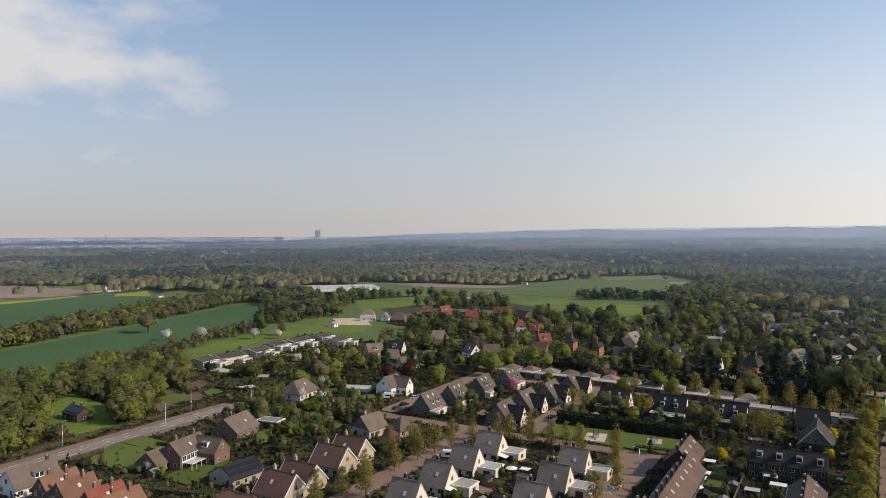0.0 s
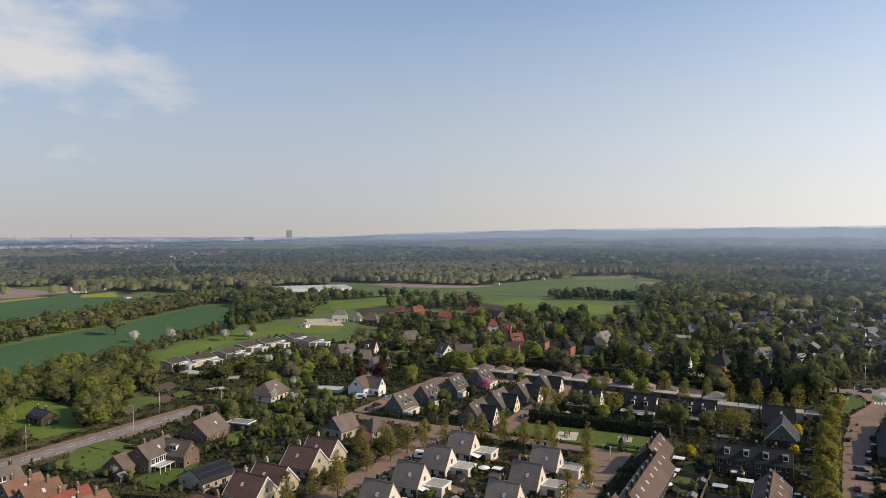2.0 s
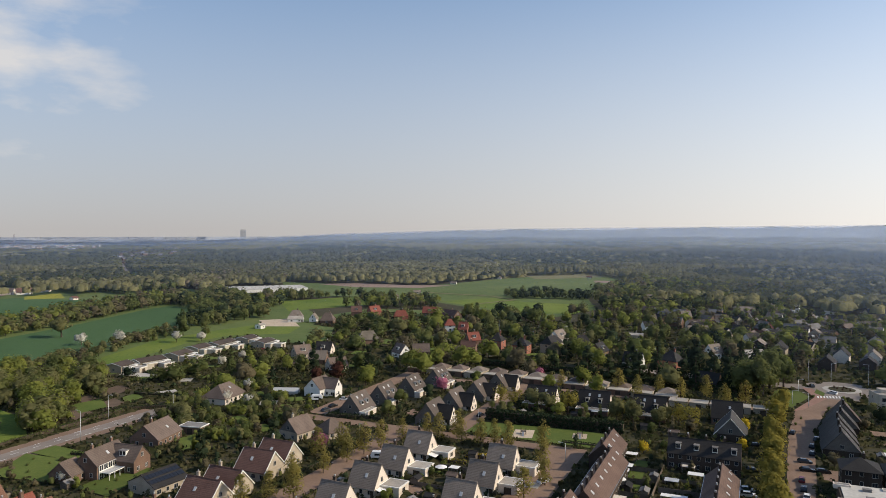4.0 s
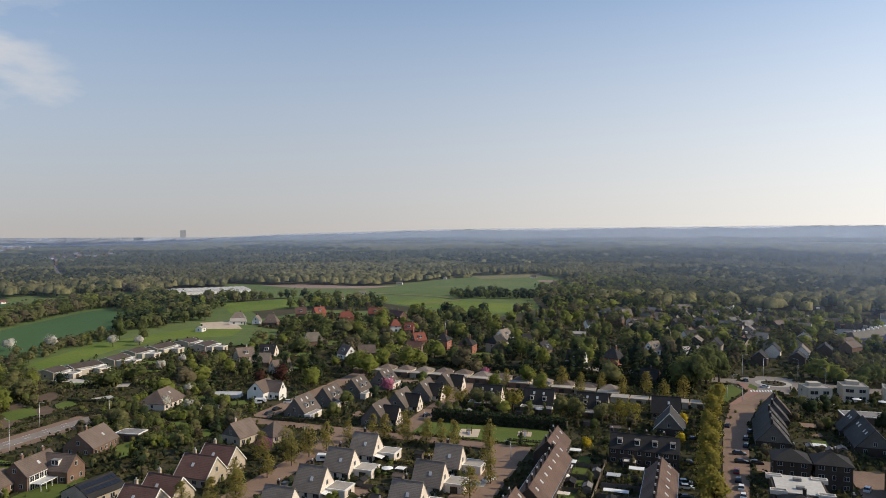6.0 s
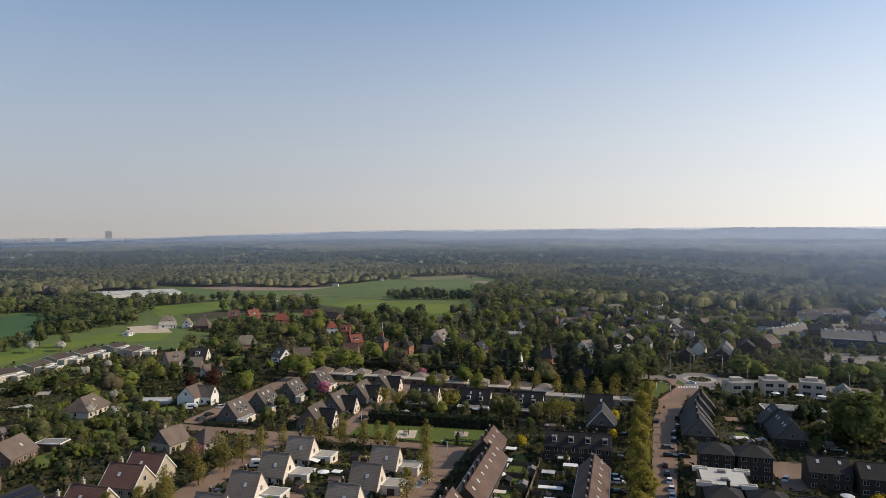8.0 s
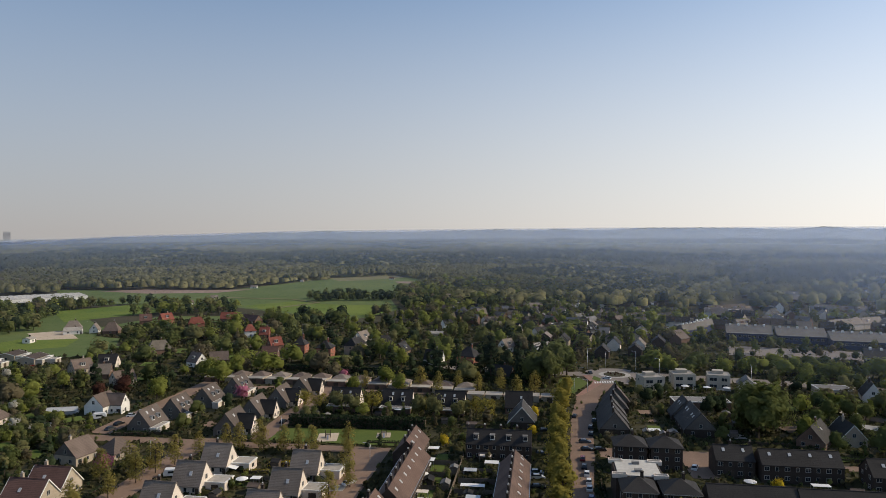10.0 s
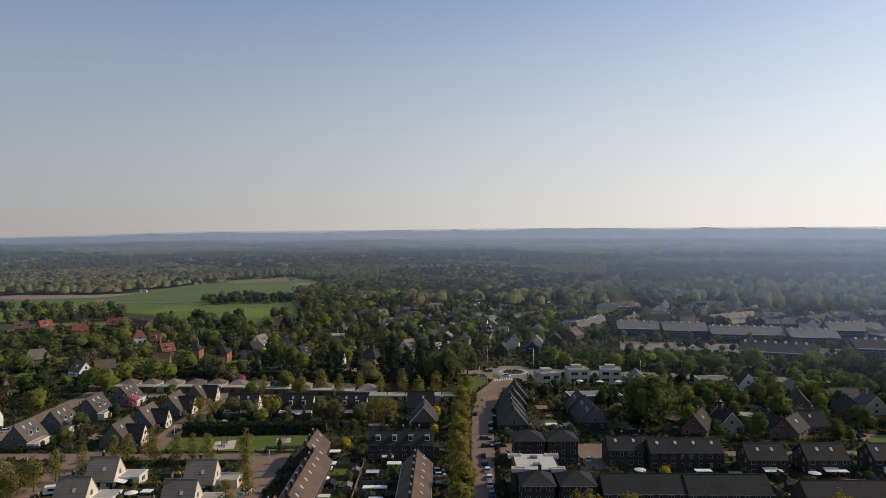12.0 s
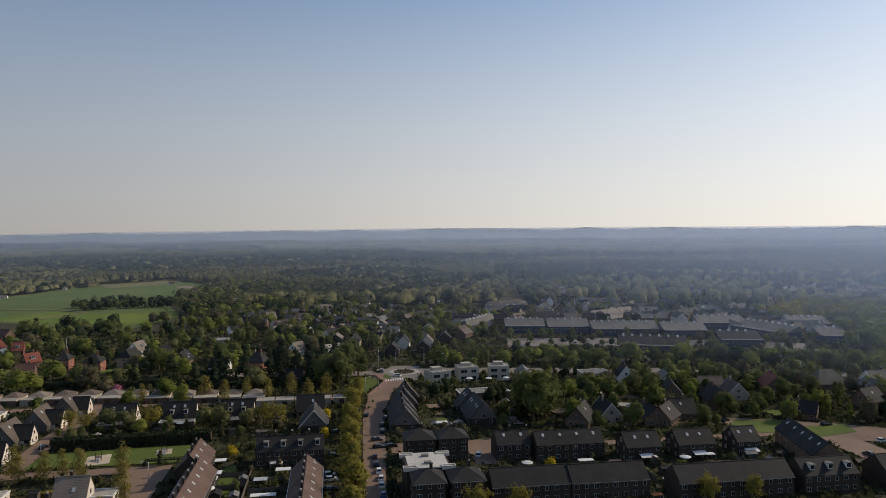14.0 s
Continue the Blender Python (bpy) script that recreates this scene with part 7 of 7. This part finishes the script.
rs = random.Random(9)
for c, n, s in ((rect(-34, 158, -16, 228), 11, 71), (rect(-92, 140, -79, 214), 7, 72), (rect(36, 252, 50, 300), 6, 73), (rect(66, 262, 90, 300), 4, 74), (rect(44, 196, 170, 212), 15, 75), (rect(-200, 120, -150, 140), 3, 76), (rect(-100, 264, -22, 280), 6, 77), (rect(90, 205, 150, 213), 5, 78)):
    for x, y in spots(c, n, s, 5, 1.2):
        shed(x, y, rs.choice((0, 90, 180, 270)), rs.uniform(2.4, 4), rs.uniform(2.2, 3), rs.choice((FENCEWOOD, TIMBER, FENCEWOOD)), rs.choice((BITUMEN, ROOF_DARK, ROOF_BROWN, ROOF_DARK)))


def fence(x0, y0, x1, y1):
    L = math.hypot(x1 - x0, y1 - y0)
    fo = thing("garden_fence", (x0 + x1) / 2, (y0 + y1) / 2, math.degrees(math.atan2(y1 - y0, x1 - x0)), "weathered wooden panel fence between gardens", "fence", "garden fences")
    n = max(1, round(L / 3.6))
    for i in range(n):
        part("fence_panel", cached(("panel", round(L / n, 2)), lambda: boxes("fence_panel", [(-L / n / 2 + 0.05, L / n / 2 - 0.05, -0.03, 0.03, 0.08, 1.8)], FENCEWOOD)), fo, (-L / 2 + (i + 0.5) * L / n, 0, 0))
    for i in range(n + 1):
        part("post", cached(("fpost",), lambda: boxes("post", [(-0.05, 0.05, -0.05, 0.05, 0, 1.9)], FENCEWOOD)), fo, (-L / 2 + i * L / n, 0, 0))


for i in range(6):
    fence(-38.3, 165 + i * 11.2, -27, 165 + i * 11.2)
    fence(-13, 170 + i * 9, -25, 170 + i * 9)
fence(-26, 160, -26, 230)
for y in (147.5, 164.5, 181.5, 198.5):
    fence(-90, y, -78, y)
for i in range(12):
    fence(44 + i * 8.5, 196, 44 + i * 8.5, 206)


def hedge(x0, y0, x1, y1, h, w, leaf, label):
    """A clipped hedge: a dark core of twigs under a coat of leaves."""
    L = math.hypot(x1 - x0, y1 - y0)
    ob = thing("hedge", (x0 + x1) / 2, (y0 + y1) / 2, math.degrees(math.atan2(y1 - y0, x1 - x0)), label, "hedge", "hedges")
    rng = np.random.default_rng(int(abs(x0 * 7 + y0 * 13)))
    m = int(min(3500, L * (2 * h + w) * 7))
    side = rng.uniform(0, 2 * h + w, m)
    yy = np.where(side < h, -w / 2, np.where(side > h + w, w / 2, side - h - w / 2))
    zz = np.where(side < h, side, np.where(side > h + w, side - h - w, h))
    c = np.stack([rng.uniform(-L / 2, L / 2, m), yy, zz], 1)
    part("core", boxes("core", [(-L / 2 + 0.2, L / 2 - 0.2, -w / 2 + 0.3, w / 2 - 0.3, 0, h - 0.4)], BARK), ob)
    part("foliage", quads("foliage", leaves(rng, c, np.full(m, 0.22 if h > 2.5 else 0.1), m, 0.34 if h > 2.5 else 0.18), leaf), ob)


for a in ((-237, 75, -237, 208, 1.9, 1.3, LEAF_GREEN, "long clipped green hedge beside the main road"), (-215.5, 124, -215.5, 146, 1.8, 1.0, LEAF_BROWN, "low brown hedge along the garden"), (-212, 122, -190, 124, 1.8, 1.2, LEAF_BROWN, "brown hedge behind the lawn"),
          (-207, 160, -190, 166, 1.4, 1.0, LEAF_DARK, "dark clipped hedge round a lawn"), (-97, 258.5, -44, 261, 4.2, 3.6, LEAF_DARK, "tall dark hedge behind the play park"), (-62, 241, -50, 242, 1.0, 1.2, LEAF_DARK, "low dark hedge by the park"), (-156, 236, -134, 240, 1.8, 1.2, LEAF_DARK, "dark clipped hedge before a house"),
          (-87, 212, -79, 214.5, 1.5, 1.0, GOLD, "golden yellow clipped hedge"), (-92, 205, -84, 206, 1.4, 0.9, LEAF_YELLOW, "yellow-green clipped hedge in a garden"), (-140, 364, -60, 358, 2.8, 2.5, LEAF_DARK, "tall dark hedge behind the bungalows"), (-60, 352, 0, 344, 3.0, 3.0, LEAF_DARK, "tall dark hedge behind the garages"),
          (-113.2, 126, -113.2, 150, 1.2, 1.0, LEAF_GREEN, "low clipped hedge of a front garden"), (-113.2, 158, -113.2, 168, 1.2, 1.0, LEAF_OLIVE, "low clipped hedge of a front garden"), (-127, 150, -127, 166, 1.3, 1.0, LEAF_GREEN, "low clipped hedge of a front garden"), (-127.5, 174, -127, 191, 1.3, 1.0, LEAF_DARK, "dark clipped hedge of a front garden"),
          (62, 259, 86, 258, 1.6, 1.2, LEAF_DARK, "clipped hedge by the street"), (90, 243.5, 140, 243.5, 1.4, 1.2, LEAF_GREEN, "clipped green hedge along the street"), (17.3, 172, 17.3, 226, 1.3, 1.2, LEAF_DARK, "low dark hedge beside the parked cars"), (-178, 128, -152, 136, 1.8, 1.2, LEAF_GREEN, "green hedge behind the red-roofed pairs"),
          (-245, 205, -225, 222, 1.6, 1.2, LEAF_DARK, "dark hedge of the allotments"), (-258, 232, -232, 236, 1.6, 1.2, LEAF_DARK, "dark hedge of the allotments")):
    hedge(*a)


def parasol(x, y, s=1.0):
    p = thing("parasol", x, y, 0, "open white parasol in a garden", "parasol", "parasols")
    part("pole", cached(("ppole",), lambda: lathe("pole", [(0.03, 0), (0.03, 2.5)], 6, METAL)), p)
    part("canopy", cached(("pcan", s), lambda: lathe("canopy", [(1.9 * s, 2.1), (1.9 * s, 2.2), (1.0 * s, 2.5), (0.05, 2.75)], 8, CANVAS, False)), p, label="white canvas canopy")


for x, y in ((66.5, 343.5), (76, 342), (85, 342), (-59, 281.5), (-78, 282), (-88, 195), (112, 211), (-36, 207), (60, 214)):
    parasol(x, y, 1.0)


def tent_roof(x, y, rot, w, d, h, m, label):
    a = thing("garden_awning", x, y, rot, label, "awning", "garden awnings")
    part("cloth", boxes("cloth", [(-w / 2, w / 2, -d / 2, d / 2, h, h + 0.08)], m), a)
    for sx in (-1, 1):
        for sy in (-1, 1):
            part("post", cached(("apost", h), lambda: boxes("post", [(-0.04, 0.04, -0.04, 0.04, 0, h)], METAL)), a, (sx * (w / 2 - 0.1), sy * (d / 2 - 0.1), 0))


for x, y, w, d, m in ((-36.5, 232, 3.6, 3.0, CANVAS), (-36, 220, 3.4, 3.2, CANVAS), (-36.4, 215, 3.4, 3.2, CANVAS), (-37.5, 200, 4, 3.5, CREAM), (-20, 199, 7, 2.4, CANVAS), (-22, 212, 4, 3, SKYGLASS), (-16, 220, 4.5, 3, CANVAS), (-84, 196, 3, 2.6, CANVAS), (40.5, 265, 4.2, 3.2, CANVAS), (88, 181.5, 3, 2, ORANGE), (-19, 190, 4, 3, SKYGLASS), (-32, 186, 4, 3, CANVAS), (79, 213, 5, 2.4, CANVAS)):
    tent_roof(x, y, 0, w, d, 2.3, m, "light garden awning on thin posts")
for i, (x, y) in enumerate(((48, 197.2), (60, 197), (73, 197.4), (84, 197), (97, 192), (109, 192.4), (124, 192), (139, 191.6), (-18.5, 226), (-8, 226.4), (-33.5, 180), (-33.6, 192), (-33.4, 171), (-17, 176), (101, 212.4), (121, 212))):
    tent_roof(x, y, 0, 3.2 + 0.3 * (i % 3), 2.4, 2.4, (CANVAS, SKYGLASS, CREAM)[i % 3], "pale lean-to garden roof behind a house")
gh2 = thing("garden_greenhouse", -196, 262, 20, "long glazed garden greenhouse", "greenhouse")
part("frame", boxes("frame", [(-6, 6, -2, 2, 0, 0.6)], CONCRETE), gh2)
part("roof", slab_roof(12, 4, 1.6, 2.8, 0.1, 0.05, SKYGLASS, 0.06), gh2, label="glass roof")
part("glazing", boxes("glazing", [(-5.9, 5.9, -1.9, 1.9, 0.6, 1.6)], SKYGLASS), gh2)

# playground things
for x, y in ((-77.5, 245), (-58, 250.5)):
    pl = thing("climbing_frame", x, y, 15, "wooden climbing frame on a sand bed", "play equipment", z=0.12)
    for sx in (-1, 1):
        for sy in (-1, 1):
            part("post", cached(("cpost",), lambda: boxes("post", [(-0.08, 0.08, -0.08, 0.08, 0, 2.6)], TIMBER)), pl, (sx * 0.9, sy * 0.9, 0))
    part("platform", cached(("cplat",), lambda: boxes("platform", [(-1, 1, -1, 1, 1.2, 1.32)], FENCEWOOD)), pl)
    part("slide", cached(("cslide",), lambda: mesh("slide", [(-0.3, -1, 1.3), (0.3, -1, 1.3), (0.3, -3.6, 0.15), (-0.3, -3.6, 0.15), (-0.3, -1, 1.2), (0.3, -1, 1.2), (0.3, -3.6, 0.05), (-0.3, -3.6, 0.05)], [(3, 2, 1, 0), (4, 5, 6, 7), (0, 1, 5, 4), (1, 2, 6, 5), (2, 3, 7, 6), (3, 0, 4, 7)], METAL)), pl)
for i, (x, y) in enumerate(((RX - 2, RY), (RX + 2, RY + 1), (RX, RY - 2.5), (RX + 1, RY + 3), (RX - 3, RY + 2.5), (RX + 3.2, RY - 2))):
    sb = thing("shrub", x, y, 40 * i, "reddish brown shrub on the roundabout", "shrub", "roundabout shrubs", z=0.3)
    part("foliage", cached(("rshrub",), lambda: quads("foliage", crown(4, "bush", 160, 0.5) * (0.16, 0.16, 0.16, 1, 1, 1), LEAF_PURPLE)), sb)

# tinted see-through shells added round the camera to imitate haze
def haze(r, thick, slant=2.6, sunward_gain=0.0):
    m = bpy.data.materials.new("haze")
    m.use_nodes = True
    nt = m.node_tree
    nt.nodes.remove(nt.nodes["Principled BSDF"])
    att = nt.nodes.new("ShaderNodeAttribute")
    att.attribute_name = "haze"
    fade = att.outputs["Fac"]
    clear = nt.nodes.new("ShaderNodeBsdfTransparent")
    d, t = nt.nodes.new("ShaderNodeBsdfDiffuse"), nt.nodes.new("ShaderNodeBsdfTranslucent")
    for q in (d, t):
        # the haze tint is put in here: bluer near, paler far off
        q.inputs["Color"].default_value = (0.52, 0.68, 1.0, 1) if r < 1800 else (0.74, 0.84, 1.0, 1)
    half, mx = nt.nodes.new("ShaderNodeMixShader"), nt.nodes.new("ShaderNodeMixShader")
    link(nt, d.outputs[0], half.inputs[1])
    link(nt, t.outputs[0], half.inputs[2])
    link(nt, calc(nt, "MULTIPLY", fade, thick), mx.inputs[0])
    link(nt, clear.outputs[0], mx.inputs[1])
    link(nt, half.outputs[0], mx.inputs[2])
    link(nt, mx.outputs[0], nt.nodes["Material Output"].inputs["Surface"])
    n = 240
    v, dens = [], []
    for ring in range(7):
        for k in range(n):
            a = 2 * math.pi * k / n
            az = (math.degrees(a) + 180) % 360 - 180
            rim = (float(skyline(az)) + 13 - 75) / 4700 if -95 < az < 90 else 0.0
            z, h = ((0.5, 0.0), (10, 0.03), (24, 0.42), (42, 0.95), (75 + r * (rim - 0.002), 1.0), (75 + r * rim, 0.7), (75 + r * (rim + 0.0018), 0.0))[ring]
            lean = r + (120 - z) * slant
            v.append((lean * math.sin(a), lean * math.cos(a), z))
            # denser towards the sun, imitating the sunlight scattered by the air
            dens.append(h * (1 + sunward_gain * min(max((az + 10) / 52, 0), 1) ** 1.4) if az < 90 else h)
    f = [(q * n + i, q * n + (i + 1) % n, (q + 1) * n + (i + 1) % n, (q + 1) * n + i) for q in range(6) for i in range(n)]
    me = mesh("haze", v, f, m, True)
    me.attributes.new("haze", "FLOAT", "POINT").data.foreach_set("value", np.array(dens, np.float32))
    tagged(new("haze", me), "see-through tinted shell standing in for haze", "haze", "", "structure")


for r, thick, slant, sunward_gain in ((200, 0.010, 1.2, 13.0), (280, 0.024, 2.6, 8.5), (450, 0.070, 2.6, 1.9), (720, 0.080, 2.6, 0.6), (1050, 0.095, 2.6, 0.1), (1550, 0.13, 2.6, 0.0), (2300, 0.34, 2.6, 0.0), (3300, 0.50, 2.6, 0.0)):
    haze(r, thick, slant, sunward_gain)
